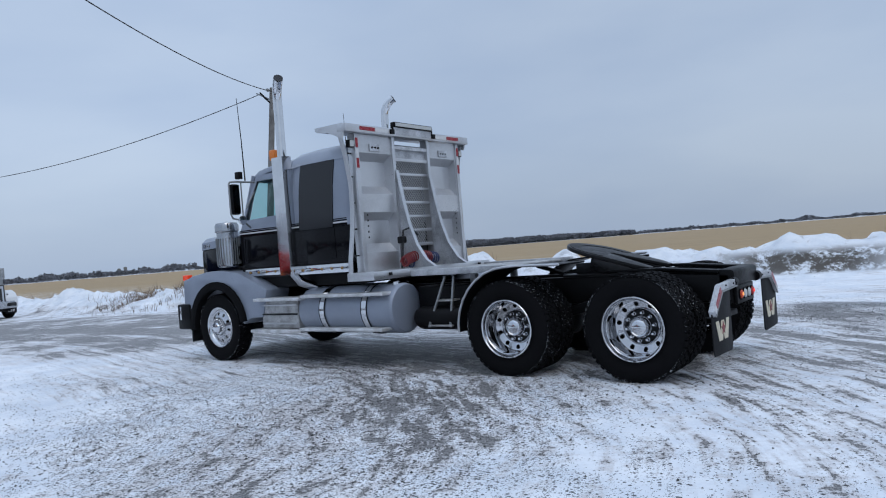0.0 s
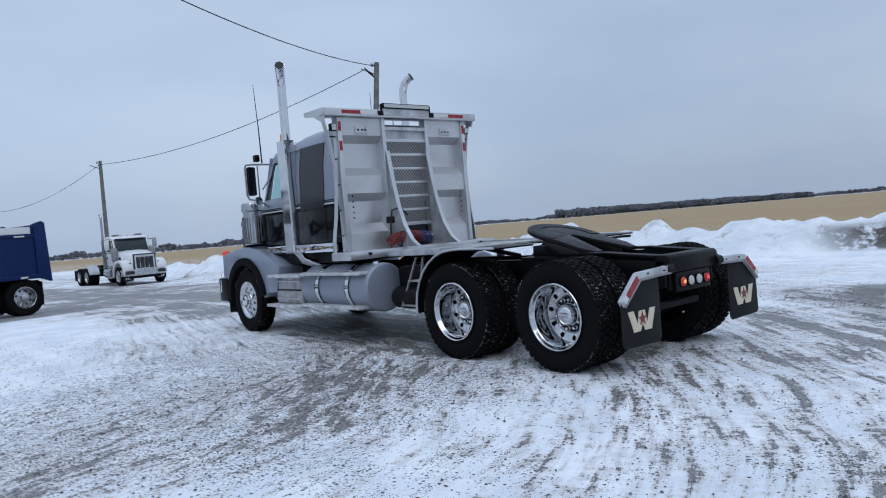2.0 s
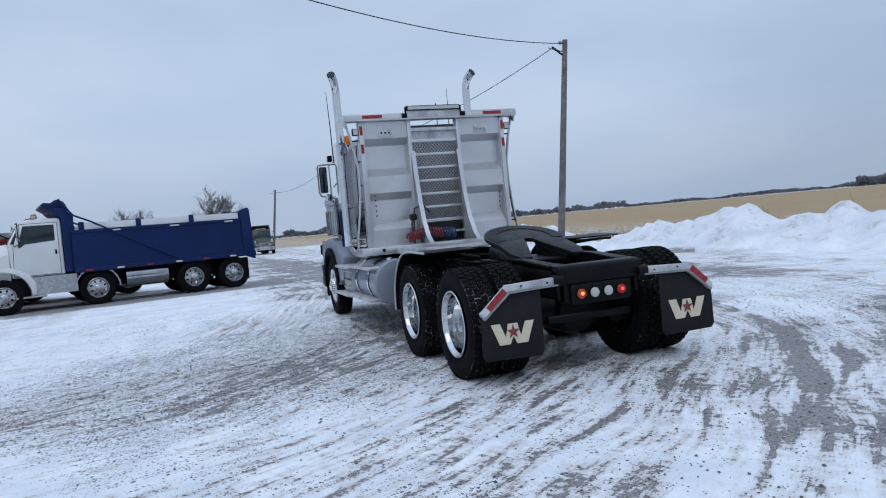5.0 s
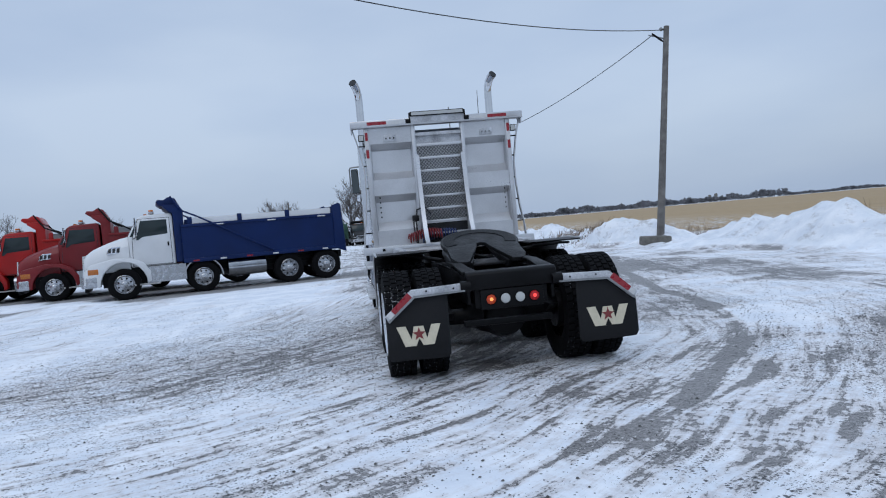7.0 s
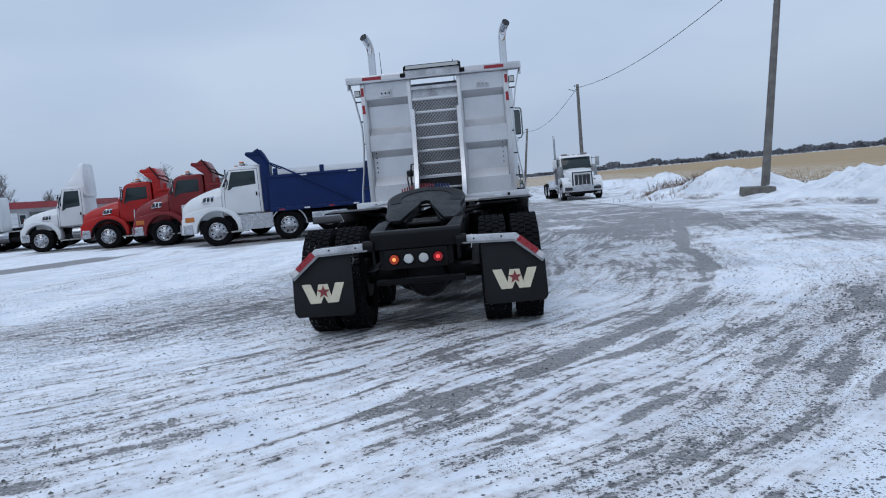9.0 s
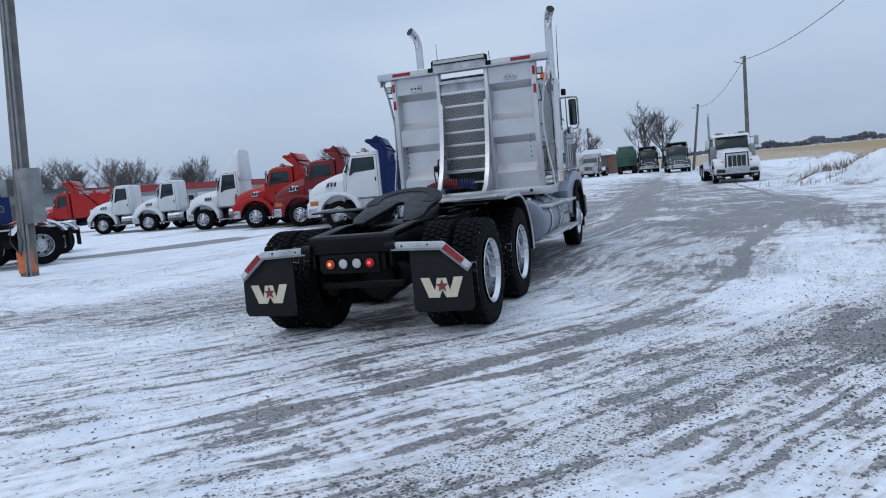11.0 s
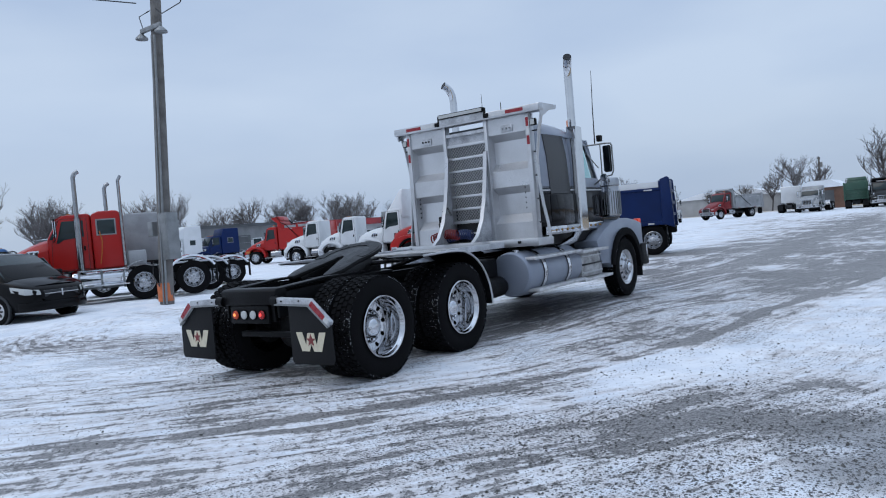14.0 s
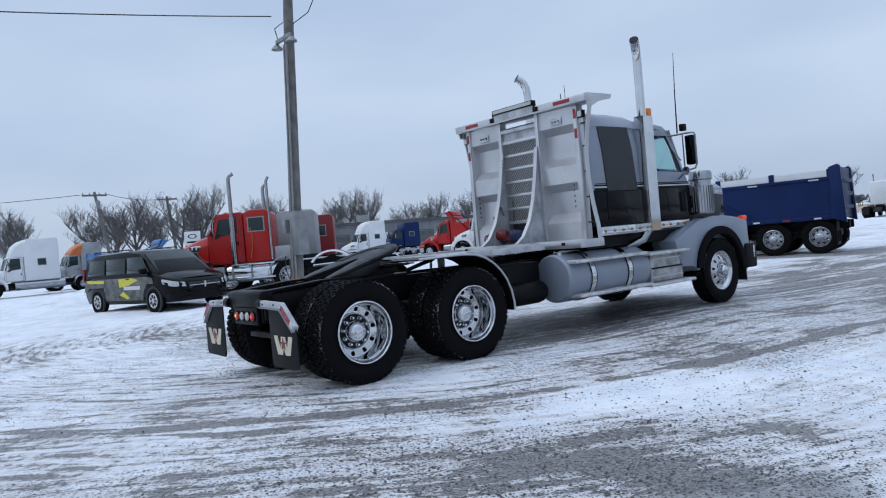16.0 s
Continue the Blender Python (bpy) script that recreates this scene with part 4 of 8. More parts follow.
# headache rack
RY = 3.62
rack = part("headache_rack", Geo().box(-1.325, 1.325, 3.30, 3.78, 1.165, 1.275), ALU, truck, "aluminium headache rack with ribbed panels, mesh and lamps", 0.008)
for s in (-1, 1):
    # ribbed sheet: proud bands and recessed troughs with sloping ends
    prof = [(0, 3.12), (0, 2.875), (1, 2.775), (1, 2.435), (0, 2.315), (0, 2.07), (1, 1.965), (1, 1.65), (0, 1.52), (0, 1.275)]
    sheet = Geo().loft([[(s * x, RY + 0.022 + 0.125 * d * k, z) for d, z in prof] for x, k in ((0.415, 0), (0.424, 0), (0.440, 1), (1.058, 1), (1.074, 0), (1.09, 0))], caps=False, closed=False)
    part("ribbed_panel", sheet, ALU, rack, "pale ribbed aluminium sheet")
    part("outer_post", Geo().box(min(s * 1.085, s * 1.155), max(s * 1.085, s * 1.155), RY - 0.005, RY + 0.13, 1.275, 3.12), ALU, rack, bevel=0.006)
    part("inner_post", Geo().box(min(s * 0.36, s * 0.42), max(s * 0.36, s * 0.42), RY - 0.01, RY + 0.12, 1.275, 3.14), ALU, rack, bevel=0.006)
    # curved brace with a flange along its edge
    curve = [(RY - 0.01, 2.66), (RY - 0.045, 2.45), (RY - 0.09, 2.2), (RY - 0.16, 1.9), (RY - 0.27, 1.6), (RY - 0.42, 1.38), (RY - 0.58, 1.275)]
    web = Geo().prism(curve + [(RY, 1.275), (RY, 2.66)], s * 0.355, s * 0.362, "x")
    br = part("curved_brace", web, ALUW, rack, "curved aluminium gusset")
    fl = Geo().loft([[(s * 0.330, y_, z_), (s * 0.395, y_, z_), (s * 0.395, y_ - 0.016, z_ - 0.006), (s * 0.330, y_ - 0.016, z_ - 0.006)] for y_, z_ in curve])
    part("flange", fl, ALU, br)
    # lamp bracket plates, hooks and tapes
    plate_ = part("bracket_plate", Geo().box(min(s * 0.66, s * 0.86), max(s * 0.66, s * 0.86), RY + 0.004, RY + 0.02, 2.90, 3.0), ALUW, rack, bevel=0.003)
    for dx in (0.70, 0.76, 0.82):
        part("bolt", Geo().lathe([(0.014, RY + 0.004), (0.014, RY - 0.012)], (s * dx, 0, 2.95), "y", 8), GREASE if s < 0 else STEELG, plate_)
    for z0, z1, m_ in ((2.93, 3.06, REDTAPE), (2.80, 2.92, WHITETAPE), (2.66, 2.79, REDTAPE)):
        part("side_tape", Geo().box(min(s * 1.10, s * 1.145), max(s * 1.10, s * 1.145), RY - 0.010, RY - 0.006, z0, z1), m_, rack)
    for x0, x1, m_ in ((0.80, 1.10, REDTAPE), (0.52, 0.795, WHITETAPE)):
        part("top_tape", Geo().box(min(s * x0, s * x1), max(s * x0, s * x1), RY - 0.064, RY - 0.060, 3.158, 3.208), m_, rack)
    for k in range(5):
        part("chain_slot", Geo().box(min(s * 0.985, s * 1.005), max(s * 0.985, s * 1.0), RY + 0.014, RY + 0.02, 1.72 + k * 0.075, 1.745 + k * 0.075), GREASE, rack)
    # side ladder: a bar that bends in at mid height and out again at the top
    bar_ = [(1.305, 3.73, 1.18), (1.285, 3.73, 1.45), (1.235, 3.72, 1.75), (1.20, 3.71, 2.1), (1.195, 3.71, 2.45), (1.26, 3.71, 2.85), (1.335, 3.71, 3.14)]
    lad = part("side_ladder", Geo().loft([[(s * (x - 0.010), y - 0.036, z), (s * (x + 0.010), y - 0.036, z), (s * (x + 0.010), y + 0.036, z), (s * (x - 0.010), y + 0.036, z)] for x, y, z in bar_]), ALU, rack, "bent aluminium ladder bar", 0.005)
    for z, x in ((1.5, 1.275), (1.85, 1.222), (2.2, 1.197), (2.55, 1.20), (2.86, 1.262)):
        part("rung", Geo().tube([(s * 1.15, RY + 0.08, z), (s * x, 3.71, z)], 0.011, 6), DARK, lad, "dark steel rung")
    lamp = part("work_lamp", Geo().box(min(s * 1.16, s * 1.25), max(s * 1.16, s * 1.25), RY + 0.0, RY + 0.07, 2.93, 3.03), FRAME, rack, "small black work lamp", 0.008)
    part("lens", Geo().box(min(s * 1.17, s * 1.24), max(s * 1.17, s * 1.24), RY - 0.006, RY, 2.94, 3.02), WHITELENS, lamp)
    # cab guard wing
    part("side_gusset", Geo().prism([(RY - 0.02, 3.17), (RY + 0.02, 3.04), (RY + 0.12, 3.075), (RY + 0.28, 3.15), (4.11, 3.180), (4.14, 3.205), (4.14, 3.245), (RY, 3.240)], s * 1.335, s * 1.355, "x"), ALU, rack)
    part("hook", Geo().box(min(s * 1.0, s * 1.04), max(s * 1.0, s * 1.04), 3.27, 3.31, 1.21, 1.25), GREASE, rack)
part("top_beam", Geo().box(-1.36, 1.36, RY - 0.06, RY + 0.10, 3.125, 3.232), ALU, rack, "aluminium top beam with red and white tape", 0.008)
part("guard_roof", Geo().prism([(RY + 0.10, 3.200), (4.13, 3.190), (4.13, 3.235), (RY + 0.10, 3.230)], -1.335, 1.335, "x"), ALU, rack)
part("centre_header", Geo().box(-0.44, 0.44, RY - 0.066, RY - 0.061, 3.15, 3.25).box(-0.36, 0.36, RY, RY + 0.1, 2.955, 3.005), ALUW, rack)
part("upper_plate", Geo().box(-0.36, 0.36, RY + 0.05, RY + 0.07, 2.82, 2.955), ALUW, rack)
part("lower_void_plate", Geo().box(-0.36, 0.36, RY + 0.13, RY + 0.15, 1.275, 1.62), DARK, rack)
part("lower_shelf", Geo().box(-0.36, 0.36, RY - 0.02, RY + 0.12, 1.40, 1.43), ALUW, rack, bevel=0.004)
GREYBOX0 = mat("grey_backing_sheet", (0.24, 0.245, 0.255), 0.6, 0.2, 0.15, 3)
slat = Geo().box(-0.36, 0.36, RY + 0.010, RY + 0.021, -0.019, 0.019).mesh("mesh_slat", 0.004)
for k in range(7):
    part("mesh_slat", slat, ALU, rack, "pale crossbar over the mesh", at=pose(0, 0, 1.605 + k * 0.2))
part("mesh_backing", Geo().box(-0.36, 0.36, RY + 0.15, RY + 0.165, 1.60, 2.93), GREYBOX0, rack)
# expanded metal: crossing slanted strands
em = Geo()
nc, nr, z0, z1 = 14, 44, 1.60, 2.82
cw, rh = 0.72 / nc, (z1 - z0) / nr
for r in range(nr):
    for c in range(nc):
        xa, za = -0.36 + c * cw, z0 + r * rh
        for dx0, dx1 in (((0, 0.5), (1, 0.5)) if r % 2 == 0 else ((0.5, 0), (0.5, 1))):
            xs, xe = xa + dx0 * cw, xa + dx1 * cw
            t_ = 0.0064
            for (pa, pb) in (((xs, za), (xe, za + rh)),):
                em.add([(pa[0], RY + 0.028, pa[1] - t_), (pb[0], RY + 0.028, pb[1] - t_), (pb[0], RY + 0.022, pb[1] + t_), (pa[0], RY + 0.022, pa[1] + t_),
                        (pa[0], RY + 0.034, pa[1]), (pb[0], RY + 0.034, pb[1])], [(0, 1, 2, 3), (3, 2, 5, 4), (0, 4, 5, 1)])
part("expanded_mesh", em, ALU, rack, "expanded metal screen")
for z in (1.575, 2.81):
    part("mesh_frame", Geo().box(-0.36, 0.36, RY + 0.012, RY + 0.03, z, z + 0.025), ALU, rack)

lb = part("light_bar", Geo().box(-0.425, 0.425, RY - 0.09, RY - 0.01, 3.250, 3.325), FRAME, rack, "long black light bar", 0.012)
part("lens", Geo().box(-0.405, 0.405, RY - 0.096, RY - 0.09, 3.264, 3.312), WHITELENS, lb, "clear finned lens")
for s in (-1, 1):
    part("bracket", Geo().box(min(s * 0.42, s * 0.50), max(s * 0.42, s * 0.50), RY - 0.085, RY - 0.055, 3.15, 3.215).box(min(s * 0.425, s * 0.445), max(s * 0.425, s * 0.445), RY - 0.075, RY - 0.03, 3.20, 3.31), FRAME, lb, bevel=0.004)

# coiled air lines and their stand
for m_, x0, x1, y_, z_, n_, lab in ((REDHOSE, -0.62, -0.10, 3.38, 1.36, 13, "red coiled air hose"), (BLUEHOSE, -0.42, 0.14, 3.45, 1.34, 13, "blue coiled air hose")):
    pts = []
    for k in range(n_ * 10 + 1):
        u, a = k / (n_ * 10), 2 * math.pi * k / 10
        pts.append((x0 + (x1 - x0) * u, y_ + 0.065 * math.cos(a) + 0.03 * math.sin(5 * u), z_ + 0.07 * math.sin(a) + 0.07 * math.sin(2.5 * u)))
    part("air_hose", Geo().tube(pts, 0.011, 6), m_, truck, lab)
part("hose_stand", Geo().tube([(-0.47, 3.56, 1.28), (-0.47, 3.52, 1.62), (-0.45, 3.5, 1.80), (-0.33, 3.46, 1.84), (-0.24, 3.42, 1.72)], 0.014, 8).tube([(-0.50, 3.52, 1.3), (-0.52, 3.46, 1.6), (-0.45, 3.5, 1.76)], 0.012, 6), WIRE, truck, "black cable stand")
part("gladhand", Geo().box(-0.53, -0.43, 3.46, 3.56, 1.62, 1.72), GREASE, truck, bevel=0.02)

# sleeper
SW = 1.13


part("sleeper_lower", Geo().prism([(3.80, 1.42), (4.98, 1.42), (4.98, 1.93), (3.80, 1.93)], -SW, SW, "x"), BLACK, truck, "gloss black lower sleeper body", 0.02)
up_ring = [(-SW, 1.93), (-SW, 2.50), (-SW + 0.03, 2.84), (-SW + 0.10, 2.97), (-SW + 0.24, 3.05), (-SW + 0.5, 3.08), (SW - 0.5, 3.08), (SW - 0.24, 3.05), (SW - 0.10, 2.97), (SW - 0.03, 2.84), (SW, 2.50), (SW, 1.93)]
up_rings = [[(x * 0.985, 3.80, 1.93 + (z - 1.93) * 0.96) for x, z in up_ring], [(x, 3.9, z) for x, z in up_ring], [(x, 4.75, z) for x, z in up_ring], [(x * 0.985, 4.98, 1.93 + (z - 1.93) * 0.97) for x, z in up_ring]]
part("sleeper_upper", Geo().loft(up_rings), SILVER, truck, "silver-grey upper sleeper body", 0.015)
cap = [[(x * 1.006, y, z + 0.004) for x, z in up_ring[2:10]] for y in (3.86, 4.2, 4.6, 4.97)]
part("roof_cap", Geo().loft([[(x, y, z - (0.02 if y > 4.9 or y < 3.9 else 0)) for x, y, z in r_] for r_ in cap], caps=False, closed=False), SILVER, truck, "pale silver sleeper roof cap")
for s in (-1, 1):
    win = [[(s * (xx - 0.02), ya, zz), (s * (xx - 0.02), yb_, zz), (s * (xx + 0.012), yb_, zz), (s * (xx + 0.012), ya, zz)] for xx, ya, yb_, zz in ((SW, 4.17, 4.86, 1.92), (SW, 4.115, 4.80, 2.5), (SW - 0.015, 4.097, 4.78, 2.68), (SW - 0.032, 4.08, 4.762, 2.84))]
    part("sleeper_window", Geo().loft(win), TINT, truck, "dark tinted sleeper window panel")
    part("access_door", Geo().box(min(s * SW, s * (SW + 0.008)), max(s * SW, s * (SW + 0.008)), 4.15, 4.80, 1.48, 1.90), BLACK, truck, "gloss black luggage door", 0.006)
    for z, h_, m_ in ((1.945, 0.015, BLACK), (1.975, 0.009, WHITETAPE), (1.997, 0.008, BLACK), (2.022, 0.006, BLACK)):
        part("pinstripe", Geo().box(min(s * SW, s * (SW + 0.006)), max(s * SW, s * (SW + 0.006)), 3.9, 4.96, z - h_, z + h_), m_, truck)
    strip = part("lamp_strip", Geo().box(min(s * 1.10, s * (SW + 0.012)), max(s * 1.10, s * (SW + 0.012)), 3.92, 4.98, 1.29, 1.415), CHROME, truck, "chrome panel of amber marker lamps", 0.006)
    for k in range(5):
        part("marker_lamp", Geo().lathe([(0.022, s * (SW + 0.012)), (0.020, s * (SW + 0.022)), (0.010, s * (SW + 0.028))], (0, 4.05 + k * 0.2, 1.352), "x", 14), SMOKED, strip, "smoked amber marker lamp")

# day cab with openings
CW = 1.02
for s in (-1, 1):
    outer = [(s * CW, 5.02, 1.95), (s * CW, 6.40, 1.95), (s * (CW - 0.04), 6.21, 2.40), (s * (CW - 0.10), 6.02, 2.86), (s * (CW - 0.10), 5.02, 2.86), (s * CW, 5.02, 2.3)]
    inner = [(s * (CW - 0.01), 5.28, 2.21), (s * (CW - 0.01), 6.25, 2.18), (s * (CW - 0.04), 6.16, 2.42), (s * (CW - 0.085), 5.98, 2.77), (s * (CW - 0.085), 5.28, 2.77), (s * (CW - 0.05), 5.28, 2.5)]
    part("cab_side", Geo().holed(outer, inner, (-s * 0.05, 0, 0)), SILVER, truck, "silver cab side with window opening")
    door = part("door", Geo().prism([(5.24, 1.44), (6.30, 1.44), (6.30, 1.93), (5.24, 1.93)], s * (CW - 0.02), s * (CW + 0.01), "x"), BLACK, truck, "gloss black cab door", 0.006)
    part("handle", Geo().box(min(s * (CW + 0.01), s * (CW + 0.04)), max(s * (CW + 0.01), s * (CW + 0.04)), 5.24, 5.36, 1.84, 1.87), CHROME, door)
    part("badge", Geo().box(min(s * (CW + 0.01), s * (CW + 0.014)), max(s * (CW + 0.01), s * (CW + 0.014)), 5.33, 5.46, 1.56, 1.70), WHITETAPE, door, "small pale badge")
    part("side_glass", Geo().add([(x, y, z) for x, y, z in [(p[0] - s * 0.02, p[1], p[2]) for p in inner]], [(0, 1, 2, 3, 4, 5)]), GLASS, truck, "clear side window glass")
    for z, h_, m_ in ((1.955, 0.012, BLACK), (1.980, 0.009, WHITETAPE), (2.0, 0.008, BLACK), (2.024, 0.006, BLACK)):
        part("pinstripe", Geo().box(min(s * CW, s * (CW + 0.006)), max(s * CW, s * (CW + 0.006)), 5.04, 6.38, z - h_, z + h_), m_, truck)
    part("sill", Geo().box(min(s * 0.9, s * CW), max(s * 0.9, s * CW), 5.02, 6.38, 1.30, 1.94), BLACK, truck)
    strip = part("lamp_strip", Geo().box(min(s * CW, s * (CW + 0.015)), max(s * CW, s * (CW + 0.015)), 5.26, 6.30, 1.31, 1.42), CHROME, truck, "chrome panel of amber marker lamps", 0.005)
    for k in range(5):
        part("marker_lamp", Geo().lathe([(0.022, s * (CW + 0.015)), (0.020, s * (CW + 0.025)), (0.010, s * (CW + 0.031))], (0, 5.38 + k * 0.2, 1.365), "x", 14), SMOKED, strip, "smoked amber marker lamp")
roof = [[(x, y, z + dz) for x, z in ((-CW + 0.10, 2.84), (-CW + 0.14, 2.93), (-CW + 0.36, 2.98), (CW - 0.36, 2.98), (CW - 0.14, 2.93), (CW - 0.10, 2.84))] for y, dz in ((5.0, 0.05), (5.6, 0.05), (5.98, 0.0), (6.12, -0.08))]
part("cab_roof", Geo().loft(roof), SILVER, truck, "silver cab roof", 0.01)
for k in range(5):
    part("roof_lamp", Geo().hexa([(-0.6 + k * 0.3 + dx, 5.55 + dy, 2.95 + dz * (0.07 if dy < 0.1 else 0.03)) for dz in (0, 1) for dx, dy in ((-0.05, 0), (0.05, 0), (0.03, 0.2), (-0.03, 0.2))]), AMBER, truck, "amber roof marker")
for s in (-1, 1):
    part("roof_horn", Geo().lathe([(0.02, 5.25), (0.025, 5.55), (0.07, 5.80)], (s * 0.62, 0, 3.03), "y", 14), CHROME, truck, "chrome air horn")
    bea = part("beacon", Geo().box(min(s * 0.89, s * 1.02), max(s * 0.89, s * 1.02), 5.42, 5.54, 3.02, 3.18), BEACON, truck, "amber warning beacon", 0.02)
    part("beacon_stalk", Geo().tube([(s * 0.90, 5.48, 2.88), (s * 0.95, 5.48, 3.03)], 0.022, 8), FRAME, bea)
wsg = [(-0.88, 6.38, 1.97), (0.88, 6.38, 1.97), (0.84, 6.07, 2.80), (-0.84, 6.07, 2.80)]
part("windshield", Geo().add(wsg, [(0, 1, 2, 3)]), GLASS, truck, "raked windshield")
for s in (-1, 1):
    part("pillar", Geo().tube([(s * 0.95, 6.39, 1.95), (s * 0.90, 6.06, 2.86)], 0.05, 8), SILVER, truck)
part("firewall", Geo().box(-1.0, 1.0, 6.28, 6.39, 1.3, 1.96), BLACK, truck)
part("cab_floor", Geo().box(-1.0, 1.0, 5.0, 6.1, 1.28, 1.40), DARK, truck)
part("dashboard", Geo().box(-0.9, 0.9, 5.95, 6.28, 1.5, 2.08), DARK, truck, bevel=0.05)
for s in (-1, 1):
    seat = part("seat", Geo().box(s * 0.5 - 0.24, s * 0.5 + 0.24, 5.05, 5.5, 1.5, 1.78), SEATM, truck, bevel=0.05)
    part("seat_back", Geo().box(s * 0.5 - 0.22, s * 0.5 + 0.22, 5.0, 5.14, 1.75, 2.50), SEATM, seat, bevel=0.05)
ring = [(-0.5 + 0.21 * math.cos(a), 5.78 + 0.12 * math.sin(a), 2.22 + 0.17 * math.sin(a)) for a in np.linspace(0, 2 * math.pi, 21)]
part("steering_wheel", Geo().tube(ring, 0.017, 6).tube([(-0.5, 5.78, 2.22), (-0.5, 6.0, 1.98)], 0.03, 6), DARK, truck, "black steering wheel")

# hood, grille, fenders and bumper
hood = [[(x * w, y, z) for x, z in ((-1, zb), (-1, zt - 0.22), (-0.93, zt - 0.06), (-0.72, zt), (0, zt + 0.03), (0.72, zt), (0.93, zt - 0.06), (1, zt - 0.22), (1, zb))] for y, w, zt, zb in ((6.38, 0.90, 2.05, 1.05), (6.8, 0.86, 2.05, 1.05), (7.4, 0.80, 2.02, 1.0), (7.80, 0.765, 1.99, 0.95), (7.86, 0.73, 1.94, 0.95))]
part("hood", Geo().loft(hood), BLACK, truck, "long gloss black hood", 0.01)
for s in (-1, 1):
    part("hood_upper", Geo().hexa([(s * 0.912, 6.40, 1.85), (s * 0.775, 7.80, 1.80), (s * 0.765, 7.80, 1.92), (s * 0.905, 6.40, 1.98), (s * 0.86, 6.40, 1.85), (s * 0.72, 7.80, 1.80), (s * 0.66, 7.80, 1.995), (s * 0.80, 6.40, 2.055)]), SILVER, truck, "silver upper hood band")
    for k in range(4):
        part("hood_vent", Geo().box(min(s * 0.76, s * 0.80), max(s * 0.76, s * 0.80), 7.44 + k * 0.075, 7.49 + k * 0.075, 1.83, 1.89), CHROME, truck)
part("grille", Geo().box(-0.55, 0.55, 7.86, 7.90, 0.95, 1.92), CHROME, truck, "tall chrome grille", 0.02)
for s in (-1, 1):
    arch = [(7.50, 0.58)] + [(6.87 + 0.62 * math.cos(radians(a)), 0.535 + 0.62 * math.sin(radians(a))) for a in range(8, 173, 12)] + [(6.24, 0.58)]
    skin = [(6.06, 0.675), (5.76, 0.69), (5.70, 0.90), (5.63, 1.10), (5.86, 1.21), (6.3, 1.38), (6.7, 1.44), (7.1, 1.43), (7.5, 1.38), (7.78, 1.31), (7.80, 0.95), (7.74, 0.62)]
    top = skin
    g = Geo().prism(arch + skin, s * 0.74, s * 1.19, "x")
    fe = part("front_fender", g, SILVER, truck, "silver front fender", 0.02)
    flare_o = [(6.87 + 0.735 * math.cos(radians(a)), 0.535 + 0.73 * math.sin(radians(a))) for a in range(-4, 178, 11)]
    flare_i = [(6.87 + 0.605 * math.cos(radians(a)), 0.535 + 0.605 * math.sin(radians(a))) for a in range(-4, 178, 11)]
    part("flare", Geo().prism(flare_o + flare_i[::-1], s * 1.10, s * 1.235, "x"), RUBBER, fe, "black rubber wheel flare", 0.008)
    part("marker", Geo().box(min(s * 1.06, s * 1.16), max(s * 1.06, s * 1.16), 7.70, 7.84, 1.31, 1.40), lamp_mat("red_orange_marker", (0.75, 0.06, 0.02), 0.25), fe, "orange marker lamp", 0.012)
    part("headlamp", Geo().box(min(s * 0.72, s * 1.10), max(s * 0.72, s * 1.10), 7.78, 7.86, 1.0, 1.22), CHROME, truck, "chrome headlamp", 0.02)
    part("inner_flap", Geo().box(min(s * 0.80, s * 1.20), max(s * 0.80, s * 1.20), 7.60, 7.63, 0.30, 0.85), FLAP, truck, "black front splash flap")
    part("bumper_end", Geo().box(min(s * 1.0, s * 1.22), max(s * 1.0, s * 1.22), 7.62, 7.98, 0.50, 0.92), FRAME, truck, "black bumper end with chrome cap", 0.03)
    part("bumper_cap", Geo().box(min(s * 1.20, s * 1.235), max(s * 1.20, s * 1.235), 7.85, 7.89, 0.66, 0.88), CHROME, truck, bevel=0.01)
part("bumper", Geo().box(-1.0, 1.0, 7.86, 7.99, 0.42, 0.92), CHROME, truck, "deep chrome front bumper", 0.03)

